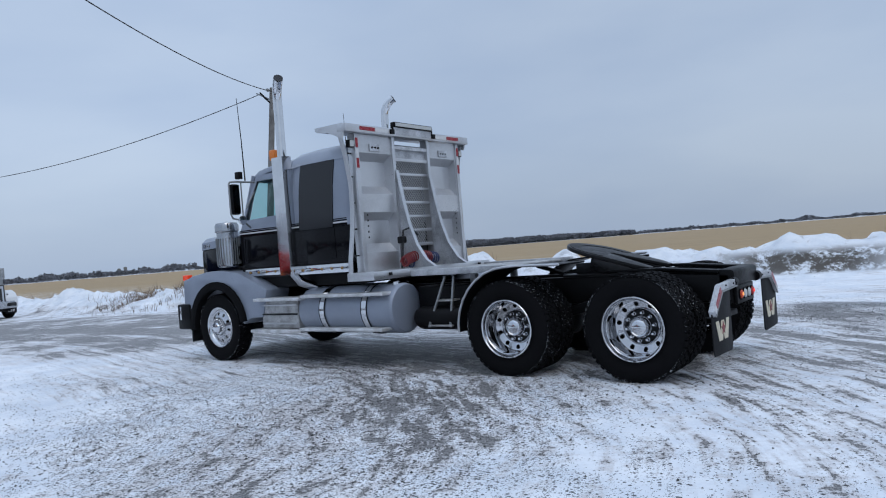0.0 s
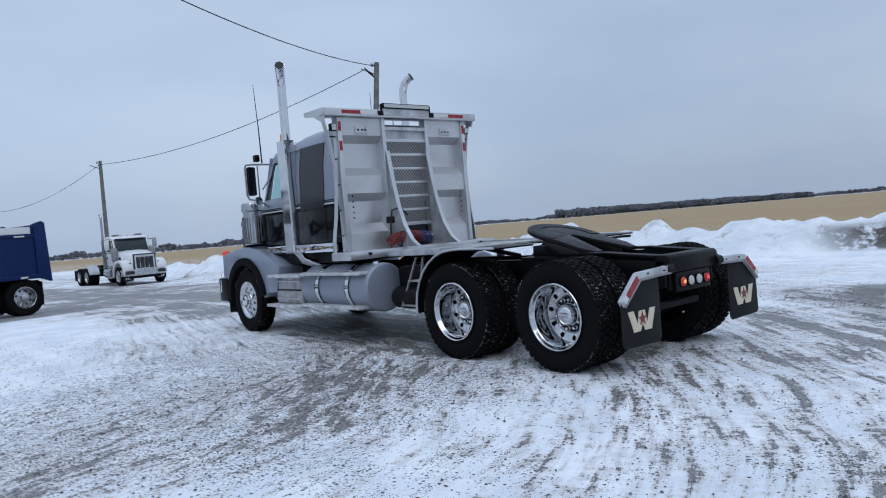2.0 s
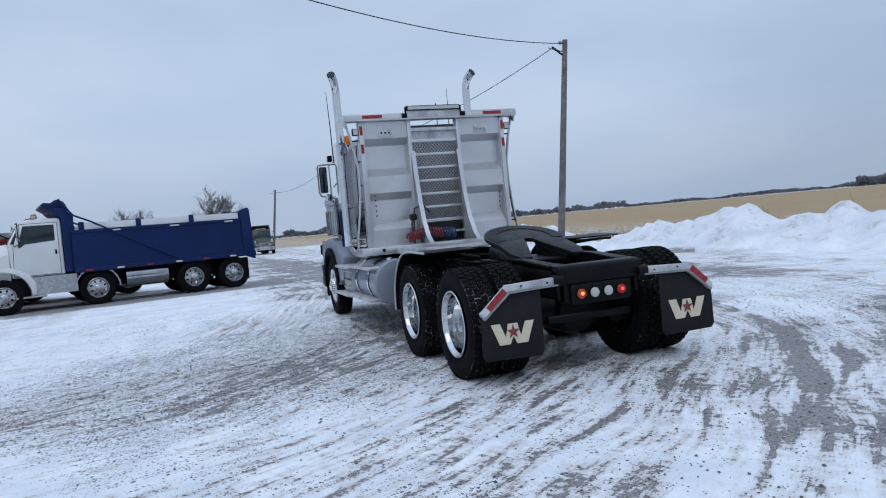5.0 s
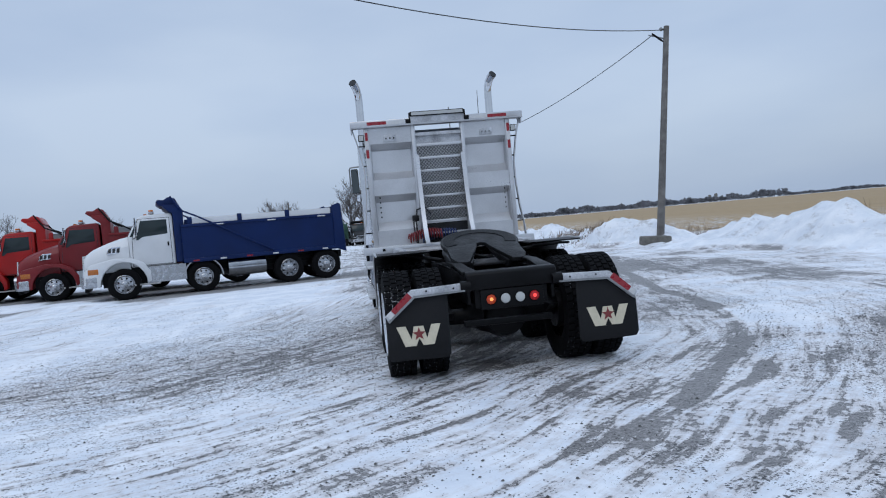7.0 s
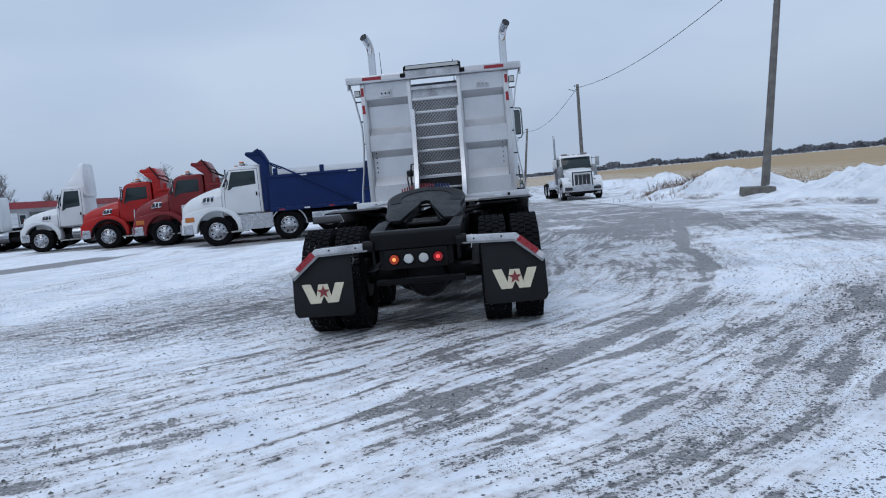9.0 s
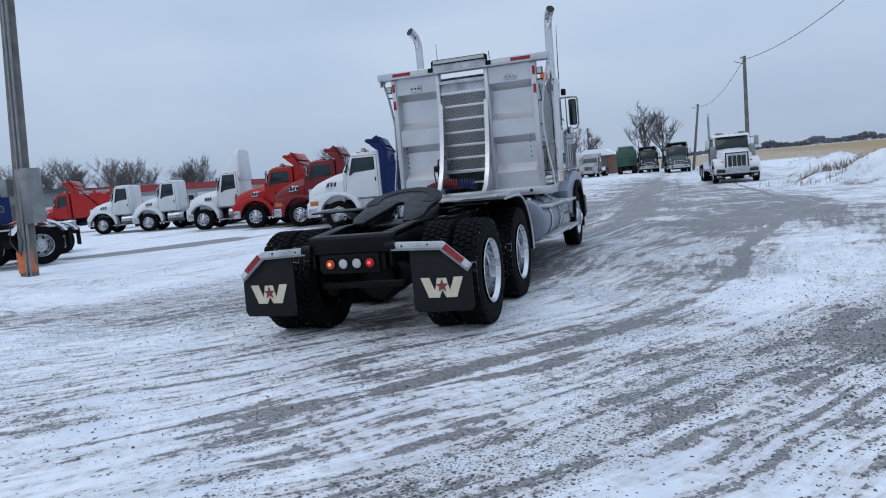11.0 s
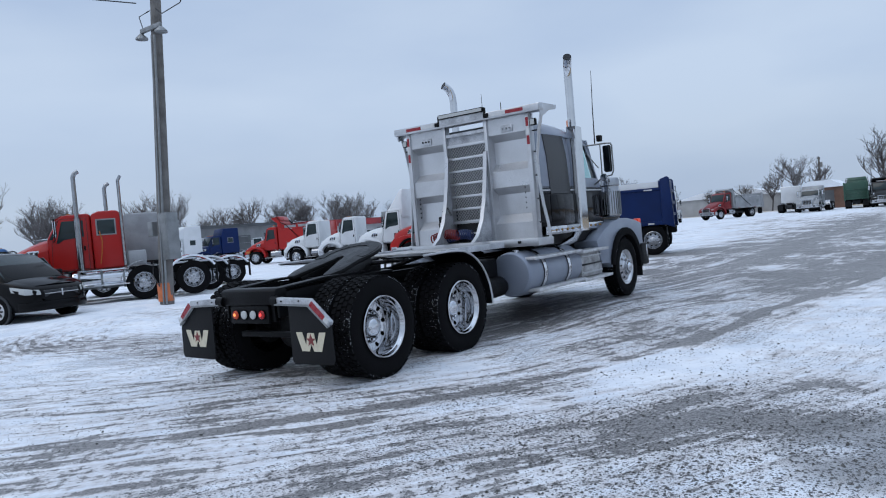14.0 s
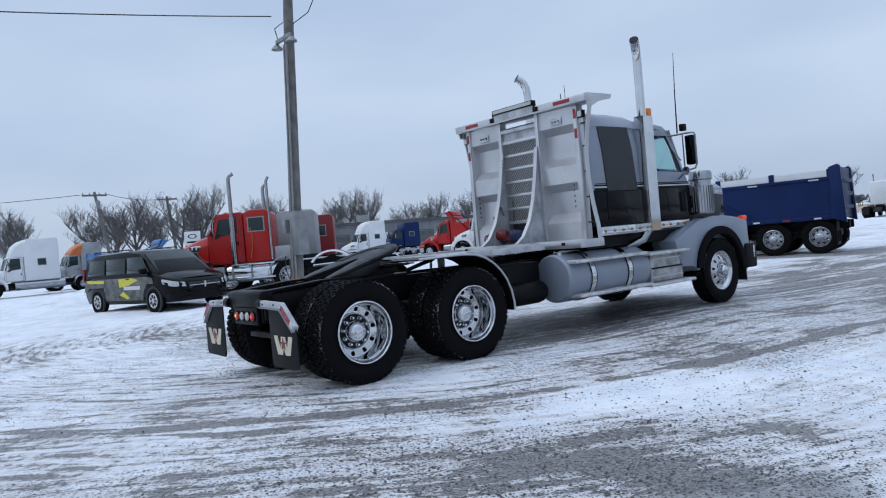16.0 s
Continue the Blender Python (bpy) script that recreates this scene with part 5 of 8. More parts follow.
# stacks with their shields, air cleaners, mirrors, aerials
for s in (-1, 1):
    pts = [(s * 1.15, 5.09, 1.55), (s * 1.15, 5.09, 3.80), (s * 1.155, 5.08, 3.92), (s * 1.175, 5.045, 4.01), (s * 1.205, 4.99, 4.075), (s * 1.235, 4.935, 4.11)]
    st = part("exhaust_stack", Geo().tube(pts[:1] + [(s * 1.15, 5.09, 3.0)], 0.10, 20), CHROME, truck, "tall chrome exhaust stack")
    part("stack_pipe", Geo().tube([(s * 1.15, 5.09, 3.0)] + pts[1:], [0.066, 0.066, 0.066, 0.068, 0.070, 0.073], 20), CHROME, st)
    part("stack_mouth", Geo().lathe([(0.068, 0), (0.068, 0.004)], (0, 0, 0), "z", 20).moved(Matrix.Translation(pts[-1]) @ Vector((s * 0.40, -0.74, 0.50)).to_track_quat("Z", "Y").to_matrix().to_4x4()), DARK, st)
    part("stack_elbow", Geo().tube([(s * 1.15, 5.09, 1.6), (s * 1.15, 5.07, 1.35), (s * 1.08, 4.97, 1.18), (s * 0.9, 4.8, 1.08), (s * 0.6, 4.75, 1.0)], 0.065, 16), DULLTANK, st)
    sh = part("heat_shield", Geo().prism([(s * 1.20, 4.96), (s * 1.255, 4.975), (s * 1.255, 5.205), (s * 1.20, 5.22), (s * 1.10, 5.22), (s * 1.10, 5.21), (s * 1.19, 5.21), (s * 1.245, 5.195), (s * 1.245, 4.985), (s * 1.19, 4.97), (s * 1.10, 4.97), (s * 1.10, 4.96)], 1.30, 3.0, "z"), CHROME, st, "chrome heat shield")
    ac = part("air_cleaner", Geo().lathe([(0.155, 1.48), (0.175, 1.50), (0.175, 1.95), (0.165, 1.97), (0.165, 2.03), (0.185, 2.05), (0.185, 2.14), (0.165, 2.18), (0.05, 2.20)], (s * 1.06, 6.66, 0), "z", 32), DULLTANK, truck, "chrome air cleaner with ribbed screen")
    for k in range(24):
        a = 2 * math.pi * k / 24
        part("screen_rib", Geo().box(-0.006, 0.006, -0.008, 0.008, 1.52, 1.94).moved(pose(s * 1.06 + 0.178 * math.cos(a), 6.66 + 0.178 * math.sin(a), 0, 0, 0, math.degrees(a) + 90)), STEELG, ac)
    part("intake_strap", Geo().box(min(s * 0.8, s * 1.0), max(s * 0.8, s * 1.0), 6.5, 6.7, 1.6, 1.8), BLACK, ac)
    mir = part("mirror", Geo().box(min(s * 1.265, s * 1.40), max(s * 1.265, s * 1.40), 5.98, 6.06, 2.26, 2.72), FRAME, truck, "black and chrome west-coast mirror", 0.025)
    part("mirror_glass", Geo().box(min(s * 1.275, s * 1.39), max(s * 1.275, s * 1.39), 5.972, 5.98, 2.275, 2.705), mat("mirror_silver", (0.09, 0.105, 0.11), 0.03, 1, 0.02, 3, rvar=0.01), mir)
    part("spot_mirror", Geo().lathe([(0.01, 5.99), (0.06, 5.98), (0.068, 5.95), (0.063, 5.935), (0.01, 5.93)], (s * 1.27, 0, 2.17), "y", 20), CHROME, mir)
    part("mirror_arm", Geo().tube([(s * 0.95, 6.02, 2.76), (s * 1.30, 6.02, 2.76), (s * 1.405, 6.02, 2.75), (s * 1.425, 6.02, 2.71), (s * 1.425, 6.02, 2.27), (s * 1.39, 6.02, 2.20), (s * 1.2, 6.06, 2.18), (s * 1.0, 6.12, 2.06)], 0.014, 8).tube([(s * 1.22, 6.0, 2.19), (s * 1.22, 6.0, 2.75), (s * 1.28, 6.0, 2.76)], 0.012, 6).tube([(s * 0.93, 6.06, 2.62), (s * 1.17, 5.98, 2.35)], 0.012, 6), STEELG, mir)
    part("mirror_lamp", Geo().box(min(s * 1.14, s * 1.22), max(s * 1.14, s * 1.22), 6.04, 6.14, 2.81, 2.92), FRAME, mir, "", 0.012)
    part("aerial", Geo().tube([(s * 1.12, 6.02, 2.78), (s * 1.125, 6.03, 3.4), (s * 1.14, 6.05, 4.05)], [0.012, 0.008, 0.004], 6), FRAME, truck, "thin whip aerial")
    part("stub_aerial", Geo().tube([(s * 0.3, 4.3, 3.05), (s * 0.3, 4.3, 3.48)], 0.007, 5), FRAME, truck) if s > 0 else None

# tanks, boxes and running boards
for s in (-1, 1):
    tank = part("fuel_tank", Geo().lathe([(0.02, 3.13), (0.25, 3.135), (0.305, 3.145), (0.324, 3.165), (0.33, 3.20), (0.33, 4.86), (0.31, 4.92), (0.02, 4.94)], (s * 0.90, 0, 0.77), "y", 40), SILVER, truck, "silver painted round fuel tank")
    for y in (3.62, 4.42):
        part("tank_strap", Geo().lathe([(0.336, y - 0.045), (0.344, y - 0.04), (0.344, y + 0.04), (0.336, y + 0.045)], (s * 0.90, 0, 0.77), "y", 40, False), CHROME, tank, "chrome tank strap")
        part("strap_edge", Geo().lathe([(0.337, y - 0.058), (0.341, y - 0.058), (0.341, y + 0.058), (0.337, y + 0.058)], (s * 0.90, 0, 0.77), "y", 40, False), RUBBER, tank)
    part("filler_cap", Geo().lathe([(0.05, 1.05), (0.055, 1.12), (0.02, 1.13)], (s * 0.95, 3.25, 0), "z", 16), CHROME, tank)
    for y0, y1, z in ((3.20, 4.76, 0.965), (3.25, 4.83, 0.505)):
        part("running_board", Geo().box(min(s * 1.10, s * 1.31), max(s * 1.10, s * 1.31), y0, y1, z, z + 0.045), BOARD, truck, "bright aluminium running board", 0.01)
        part("board_bracket", Geo().box(min(s * 0.5, s * 1.05), max(s * 0.5, s * 1.05), 4.9, 4.96, z, z + 0.04), FRAME, truck)
    for z, y1 in ((0.935, 5.82), (0.475, 5.93)):
        part("cab_step", Geo().box(min(s * 1.0, s * 1.31), max(s * 1.0, s * 1.31), 4.80, y1, z, z + 0.045), BOARD, truck, "aluminium cab step", 0.01)
    bb = part("battery_box", Geo().box(min(s * 0.50, s * 1.17), max(s * 0.50, s * 1.17), 4.98, 5.80, 0.53, 0.93), ALUTREAD, truck, "aluminium tread-plate step box", 0.015)
    for z in (0.585, 0.72, 0.855):
        part("box_lip", Geo().box(min(s * 1.0, s * 1.19), max(s * 1.0, s * 1.19), 5.0, 5.78, z, z + 0.025), GREASE if z > 0.7 and z < 0.8 else ALU, bb, bevel=0.006)
part("cab_underfloor", Geo().box(-0.95, 0.95, 3.85, 6.1, 1.12, 1.29), FRAME, truck)

# ---- the other vehicles in the yard ----
FAR_TYRE = Geo().lathe([(0.30, -0.11), (0.36, -0.14), (0.46, -0.145), (0.505, -0.13), (0.525, -0.11), (0.515, -0.05), (0.525, -0.04), (0.525, 0.04), (0.515, 0.05), (0.525, 0.11), (0.505, 0.13), (0.46, 0.145), (0.36, 0.14), (0.30, 0.11)], seg=32, caps=False).mesh("tyre")


def plain_rim_geo(dish):
    g = Geo()
    g.lathe([(0.305, 0.125), (0.312, 0.132), (0.300, 0.138), (0.282, 0.12), (0.268, 0.05 if dish else 0.10), (0.255, -0.03 if dish else 0.09), (0.30, -0.12)], seg=28, caps=False)
    holed_disc(g, 0.15, 0.258, 0.0 if dish else 0.13, -0.03 if dish else 0.09, 0.034, 0.208, 8)
    g.lathe([(0.15, 0.0 if dish else 0.13), (0.10, 0.01 if dish else 0.14), (0.095, 0.11 if dish else 0.17), (0.06, 0.13 if dish else 0.19), (0.003, 0.13 if dish else 0.19)], seg=20, caps=False)
    return g


FAR_RIM, FAR_RIMF = plain_rim_geo(True).mesh("wheel"), plain_rim_geo(False).mesh("wheel")
FAR_HUB = Geo().lathe([(0.105, 0.0), (0.10, 0.115), (0.07, 0.135), (0.003, 0.14)], seg=18).mesh("hub")
FAR_HUBF = Geo().lathe([(0.105, 0.12), (0.10, 0.18), (0.07, 0.20), (0.003, 0.205)], seg=18).mesh("hub")
RIMGREY = mat("grey_steel_rim", (0.46, 0.47, 0.49), 0.28, 0.75, 0.15, 8)
BRIGHTRIM = mat("bright_alloy_rim", (0.45, 0.46, 0.48), 0.2, 0.9, 0.12, 8)


def far_wheels(parent, y, dual=True, r=0.525, xo=1.06):
    for s in (-1, 1):
        sc = r / 0.525
        m = pose(s * xo, y, r, 0, 0, 0 if s > 0 else 180) @ Matrix.Diagonal((sc, sc, sc, 1))
        w = part("wheel", FAR_RIM if dual else FAR_RIMF, BRIGHTRIM, parent, "bright steel wheel", at=m)
        part("tyre", FAR_TYRE, RUBBER, w)
        part("hub", FAR_HUB if dual else FAR_HUBF, RIMGREY, w)
        if dual:
            part("inner_tyre", FAR_TYRE, RUBBER, w, at=pose(-0.32, 0, 0))


def lorry(name, label, m, paint, rear, hood=1.35, cab=1.25, sleeper=0.0, sleep_h=3.0, box=None, box_paint=None, fairing=False, stacks=0, set_back=0.55, hood_z=(1.95, 1.35),
          group="trucks parked in the yard", mid=(), box_h=2.35, dark_arch=False, rails_end=0.75, roof_z=2.85, lamp_orange=True, grille_m=None, visor=False, sleep_win=True, snowy=False, roof_paint=None, tank_m=None, show=False):
    """A bonneted lorry. Local y runs forward, the front axle stands at y = 0; rear: ways back to the rear axles."""
    t = thing(name, label, "truck", m, group)
    yf, yc = set_back + 0.35, set_back + 0.35 - hood
    yb, yr = yc - cab, yc - cab - sleeper
    end = -max(rear) - rails_end
    rz0 = roof_z
    for s in (-1, 1):
        part("frame_rail", Geo().box(min(s * 0.38, s * 0.46), max(s * 0.38, s * 0.46), end, 0.6, 0.72, 0.98), FRAME, t)
    # added dark block: keeps light from showing through between the wheels
    part("underbody", Geo().box(-0.36, 0.36, end + 0.3, 0.5, 0.50, 0.90), DARK, t, "dark filler box that blocks light under the frame", 0.04)
    far_wheels(t, 0.0, False)
    for a in rear:
        far_wheels(t, -a, True)
    for a in mid:
        far_wheels(t, -a, False)
        for s in (-1, 1):
            part("axle_fender", Geo().prism([(-a + 0.66 * math.cos(radians(q)), 0.53 + 0.66 * math.sin(radians(q))) for q in range(0, 181, 15)] + [(-a + 0.62 * math.cos(radians(q)), 0.53 + 0.62 * math.sin(radians(q))) for q in range(180, -1, -15)], s * 0.85, s * 1.22, "x"), RIMGREY, t, "grey fender over the lift axle")
            part("side_tank", Geo().lathe([(0.02, -a - 2.16), (0.32, -a - 2.12), (0.33, -a - 2.0), (0.33, -a - 0.95), (0.32, -a - 0.84), (0.02, -a - 0.8)], (s * 0.86, 0, 0.76), "y", 24), DULLTANK, t, "bright round tank")
    # hood: narrow nose that falls forward
    z1, z0 = hood_z
    rings = []
    for k in range(6):
        u = k / 5
        y = yc + 0.02 + u * (hood - 0.04)
        w = 0.98 - 0.28 * u
        zt = z1 - (z1 - z0) * (u ** 1.35)
        if k == 5:
            zt -= 0.08
        rings.append([(x * w, y, z) for x, z in ((-1, 0.95), (-1, zt - 0.32), (-0.86, zt - 0.09), (-0.45, zt), (0.45, zt), (0.86, zt - 0.09), (1, zt - 0.32), (1, 0.95))])
    hd = part("hood", Geo().loft(rings), paint, t, "", 0.02)
    part("grille", Geo().prism([(yf - 0.04, 0.85), (yf + 0.02, 0.85), (yf - 0.03, z0 - 0.12), (yf - 0.07, z0 - 0.10)], -0.46, 0.46, "x"), grille_m or RIMGREY, t, "bright grille", 0.01)
    gz0, gz1 = 0.86, z0 - 0.10
    part("grille_surround", Geo().holed([(-0.54, yf + 0.01, gz0 - 0.06), (0.54, yf + 0.01, gz0 - 0.06), (0.54, yf - 0.03, gz1 + 0.05), (-0.54, yf - 0.03, gz1 + 0.05)], [(-0.46, yf + 0.01, gz0), (0.46, yf + 0.01, gz0), (0.46, yf - 0.03, gz1), (-0.46, yf - 0.03, gz1)], (0, 0.05, 0)), CHROME, t, "chrome grille surround")
    n_bar = 4 if show else 6
    for k in range(n_bar):
        xc, hw = (k - (n_bar - 1) / 2) * 0.96 / n_bar, 0.32 / n_bar if not show else 0.40 / n_bar
        part("grille_bar", Geo().box(xc - hw, xc + hw, yf + 0.0, yf + 0.03, 0.90, z0 - 0.16), DARK, t, "dark grille opening")
    for s in (-1, 1):
        arch = [(0.72 * math.cos(radians(a)), 0.50 + 0.755 * math.sin(radians(a))) for a in range(0, 181, 15)]
        skin = [(-0.84, 0.56), (-0.84, 0.88), (-0.66, 1.18), (-0.28, 1.37), (0.25, 1.40), (max(0.60, yf - 0.22), 1.25), (max(0.76, yf - 0.02), 1.02), (max(0.78, yf), 0.60)]
        fe = part("fender", Geo().prism(arch + skin, s * 0.62, s * 1.19, "x"), paint, t, "", 0.03)
        if dark_arch:
            part("wheel_flare", Geo().prism([(0.70 * math.cos(radians(a)), 0.50 + 0.74 * math.sin(radians(a))) for a in range(5, 176, 10)] + [(0.635 * math.cos(radians(a)), 0.50 + 0.655 * math.sin(radians(a))) for a in range(175, 4, -10)], s * 1.08, s * 1.215, "x"), RUBBER, fe)
        hl = part("headlamp", Geo().hexa([(s * 0.60, yf - 0.03, 0.92), (s * 1.10, yf - 0.10, 0.92), (s * 1.10, yf - 0.30, 0.92), (s * 0.60, yf - 0.3, 0.92), (s * 0.60, yf - 0.05, 1.16), (s * 1.10, yf - 0.14, 1.14), (s * 1.10, yf - 0.32, 1.14), (s * 0.60, yf - 0.3, 1.16)]), WHITELENS, t, "clear headlamp", 0.02)
        if lamp_orange:
            part("indicator", Geo().box(min(s * 1.02, s * 1.20), max(s * 1.02, s * 1.20), yf - 0.46, yf - 0.14, 0.93, 1.11), AMBER, hl, "amber indicator", 0.02)
        vy, wv = yc + 0.26, 0.97 - 0.28 * 0.3
        part("hood_vent", Geo().prism([(vy, z1 - 0.52), (vy + 0.46, z1 - 0.56), (vy + 0.42, z1 - 0.40), (vy + 0.30, z1 - 0.32), (vy + 0.02, z1 - 0.31)], s * (wv - 0.06), s * (wv + 0.035), "x"), CHROME, hd, "chrome hood vent", 0.01)
        for k in range(3):
            part("vent_slot", Geo().prism([(vy + 0.06 + k * 0.13, z1 - 0.50), (vy + 0.15 + k * 0.13, z1 - 0.51), (vy + 0.13 + k * 0.13, z1 - 0.37), (vy + 0.04 + k * 0.13, z1 - 0.35)], s * wv, s * (wv + 0.04), "x"), DARK, hd, "dark vent slot")
    part("bumper", Geo().prism([(-1.20, yf - 0.40), (-1.20, yf - 0.06), (-0.9, yf + 0.10), (0.9, yf + 0.10), (1.20, yf - 0.06), (1.20, yf - 0.40), (0.9, yf - 0.1), (-0.9, yf - 0.1)], 0.50, 0.86, "z"), RIMGREY, t, "grey steel bumper", 0.03)
    if show:
        # dark lamp pockets, broad white mirrors and emblemed flaps under the bumper
        part("grille_rim", Geo().holed([(-0.62, yf + 0.03, gz0 - 0.02), (0.62, yf + 0.03, gz0 - 0.02), (0.60, yf + 0.0, gz1 + 0.12), (-0.60, yf + 0.0, gz1 + 0.12)], [(-0.53, yf + 0.03, gz0), (0.53, yf + 0.03, gz0), (0.52, yf + 0.0, gz1 + 0.04), (-0.52, yf + 0.0, gz1 + 0.04)], (0, -0.05, 0)), DARK, t, "dark rim round the grille")
        for s in (-1, 1):
            part("lamp_pocket", Geo().box(min(s * 0.70, s * 1.14), max(s * 0.70, s * 1.14), yf - 0.2, yf - 0.06, 0.97, 1.12), GREASE, t, "dark headlamp glass", 0.02)
            part("bumper_pocket", Geo().box(min(s * 0.66, s * 1.08), max(s * 0.66, s * 1.08), yf - 0.05, yf + 0.105, 0.60, 0.78), DARK, t, "dark bumper opening", 0.01)
            fl = part("front_flap", Geo().box(min(s * 0.62, s * 1.16), max(s * 0.62, s * 1.16), yf - 0.12, yf - 0.10, 0.24, 0.52), FLAP, t, "black flap under the bumper")
            for k in range(3):
                part("emblem", Geo().prism([(s * 0.89 + (k - 1) * 0.13 - 0.05, 0.44), (s * 0.89 + (k - 1) * 0.13 + 0.05, 0.44), (s * 0.89 + (k - 1) * 0.11 + 0.03, 0.32), (s * 0.89 + (k - 1) * 0.11 - 0.03, 0.32)], yf - 0.100, yf - 0.096, "y"), WHITETAPE, fl, "pale emblem stroke")
            part("mirror_back", Geo().box(min(s * 1.20, s * 1.44), max(s * 1.20, s * 1.44), yc - 0.20, yc - 0.10, z1 + 0.08, z1 + 0.62), WHITEP if s > 0 else GREYBOX, t, "broad white mirror housing", 0.03)
            part("air_cleaner", Geo().lathe([(0.02, z1 - 0.62), (0.15, z1 - 0.58), (0.17, z1 - 0.5), (0.17, z1 + 0.10), (0.13, z1 + 0.16), (0.02, z1 + 0.18)], (s * 1.04, yc + 0.12, 0), "z", 18), STEELG, t, "grey air cleaner beside the hood")
        part("sun_strip", Geo().box(-0.80, 0.80, yc - 0.42, yc - 0.10, rz0 - 0.165, rz0 - 0.12), paint, t, "", 0.02)
        for x in (-0.62, 0.62):
            part("roof_horn", Geo().box(x - 0.18, x + 0.18, yc - 0.80, yc - 0.55, rz0 + 0.0, rz0 + 0.10), STEELG, t, "grey roof fitting", 0.03)
    part("bumper_valance", Geo().box(-0.85, 0.85, yf - 0.1, yf + 0.02, 0.36, 0.52), FRAME, t, "black lower valance", 0.02)
    for s in (-1, 1):
        part("fog_lamp", Geo().box(s * 0.72 - 0.10, s * 0.72 + 0.10, yf + 0.06, yf + 0.105, 0.60, 0.74), DARK, t, "dark bumper pocket", 0.01)
        part("fender_liner", Geo().box(min(s * 0.55, s * 0.80), max(s * 0.55, s * 0.80), -0.70, 0.66, 0.45, 1.22), FRAME, t)
    # cab
    rz = roof_z
    prof = [(yb, 1.05), (yc, 1.05), (yc + 0.03, z1 - 0.02), (yc - 0.30, rz - 0.12), (yc - 0.46, rz - 0.02), (yb + 0.1, rz), (yb, rz - 0.03)]
    part("cab", Geo().prism(prof, -1.0, 1.0, "x"), paint, t, "", 0.06)
    wrap_lo = [(-1.014, yc - 0.125), (-1.014, yc - 0.04), (-0.86, yc + 0.045), (0.86, yc + 0.045), (1.014, yc - 0.04), (1.014, yc - 0.125)]
    wrap_hi = [(-1.006, yc - 0.335), (-1.006, yc - 0.31), (-0.82, yc - 0.25), (0.82, yc - 0.25), (1.006, yc - 0.31), (1.006, yc - 0.335)]
    part("windshield", Geo().loft([[(x, y, z1 - 0.03) for x, y in wrap_lo], [(x, y, rz - 0.17) for x, y in wrap_hi]]), DGLASS, t, "dark wrapped windshield", 0.006)
    if visor:
        part("sun_visor", Geo().hexa([(-0.95, yc - 0.16, rz - 0.20), (0.95, yc - 0.16, rz - 0.20), (0.95, yc - 0.42, rz - 0.08), (-0.95, yc - 0.42, rz - 0.08), (-0.95, yc - 0.16, rz - 0.17), (0.95, yc - 0.16, rz - 0.17), (0.95, yc - 0.42, rz - 0.02), (-0.95, yc - 0.42, rz - 0.02)]), paint, t)
    for s in (-1, 1):
        dz, db = z1 - 0.10, cab - 0.12
        part("door_seam", Geo().prism([(yc - db - 0.015, 1.085), (yc - 0.06, 1.085), (yc - 0.10, dz), (yc - 0.315, rz - 0.13), (yc - db - 0.015, rz - 0.13)], s * 0.996, s * 1.004, "x"), DARK, t)
        d = part("door", Geo().prism([(yc - db, 1.10), (yc - 0.075, 1.10), (yc - 0.115, dz), (yc - 0.33, rz - 0.145), (yc - db, rz - 0.145)], s * 0.998, s * 1.012, "x"), paint, t, "", 0.004)
        part("side_window", Geo().prism([(yc - db + 0.08, dz + 0.10), (yc - 0.42, dz + 0.04), (yc - 0.30, dz - 0.05), (yc - 0.22, dz - 0.055), (yc - 0.40, rz - 0.20), (yc - db + 0.08, rz - 0.20)], s * 1.010, s * 1.020, "x"), DGLASS, d, "dark side window", 0.004)
        part("handle", Geo().box(min(s * 1.012, s * 1.04), max(s * 1.012, s * 1.04), yc - db + 0.06, yc - db + 0.11, z1 - 0.42, z1 - 0.28), FRAME, d)
        mi = part("mirror", Geo().box(min(s * 1.24, s * 1.40), max(s * 1.24, s * 1.40), yc - 0.28, yc - 0.20, z1 + 0.02, z1 + 0.50), CHROME, t, "tall chrome side mirror", 0.02)
        part("mirror_face", Geo().box(min(s * 1.255, s * 1.385), max(s * 1.255, s * 1.385), yc - 0.287, yc - 0.281, z1 + 0.05, z1 + 0.47), DGLASS, mi)
        part("mirror_arm", Geo().tube([(s * 0.98, yc - 0.22, z1 + 0.56), (s * 1.42, yc - 0.24, z1 + 0.56), (s * 1.42, yc - 0.24, z1 - 0.06), (s * 1.0, yc - 0.14, z1 - 0.10)], 0.018, 6), FRAME, mi)
        part("fuel_tank", Geo().lathe([(0.02, min(yr, yc - 1.05) - 0.30), (0.28, min(yr, yc - 1.05) - 0.27), (0.30, min(yr, yc - 1.05) - 0.21), (0.30, yc - 0.62), (0.28, yc - 0.56), (0.02, yc - 0.53)], (s * 0.88, 0, 0.74), "y", 24) if not mid else Geo().box(min(s * 0.6, s * 1.15), max(s * 0.6, s * 1.15), yc - 1.70, yc - 0.45, 0.50, 1.04), (tank_m or DULLTANK) if not mid else RIMGREY, t, "bright fuel tank and step")
        part("cab_step", Geo().box(min(s * 0.98, s * 1.2), max(s * 0.98, s * 1.2), yc - 0.85, yc - 0.05, 0.44, 0.49), ALUTREAD, t, bevel=0.01)
    for k in range(5):
        part("roof_lamp", Geo().box(-0.65 + k * 0.33, -0.60 + k * 0.33, yc - 0.62, yc - 0.52, rz - 0.03, rz + 0.035), AMBER, t)
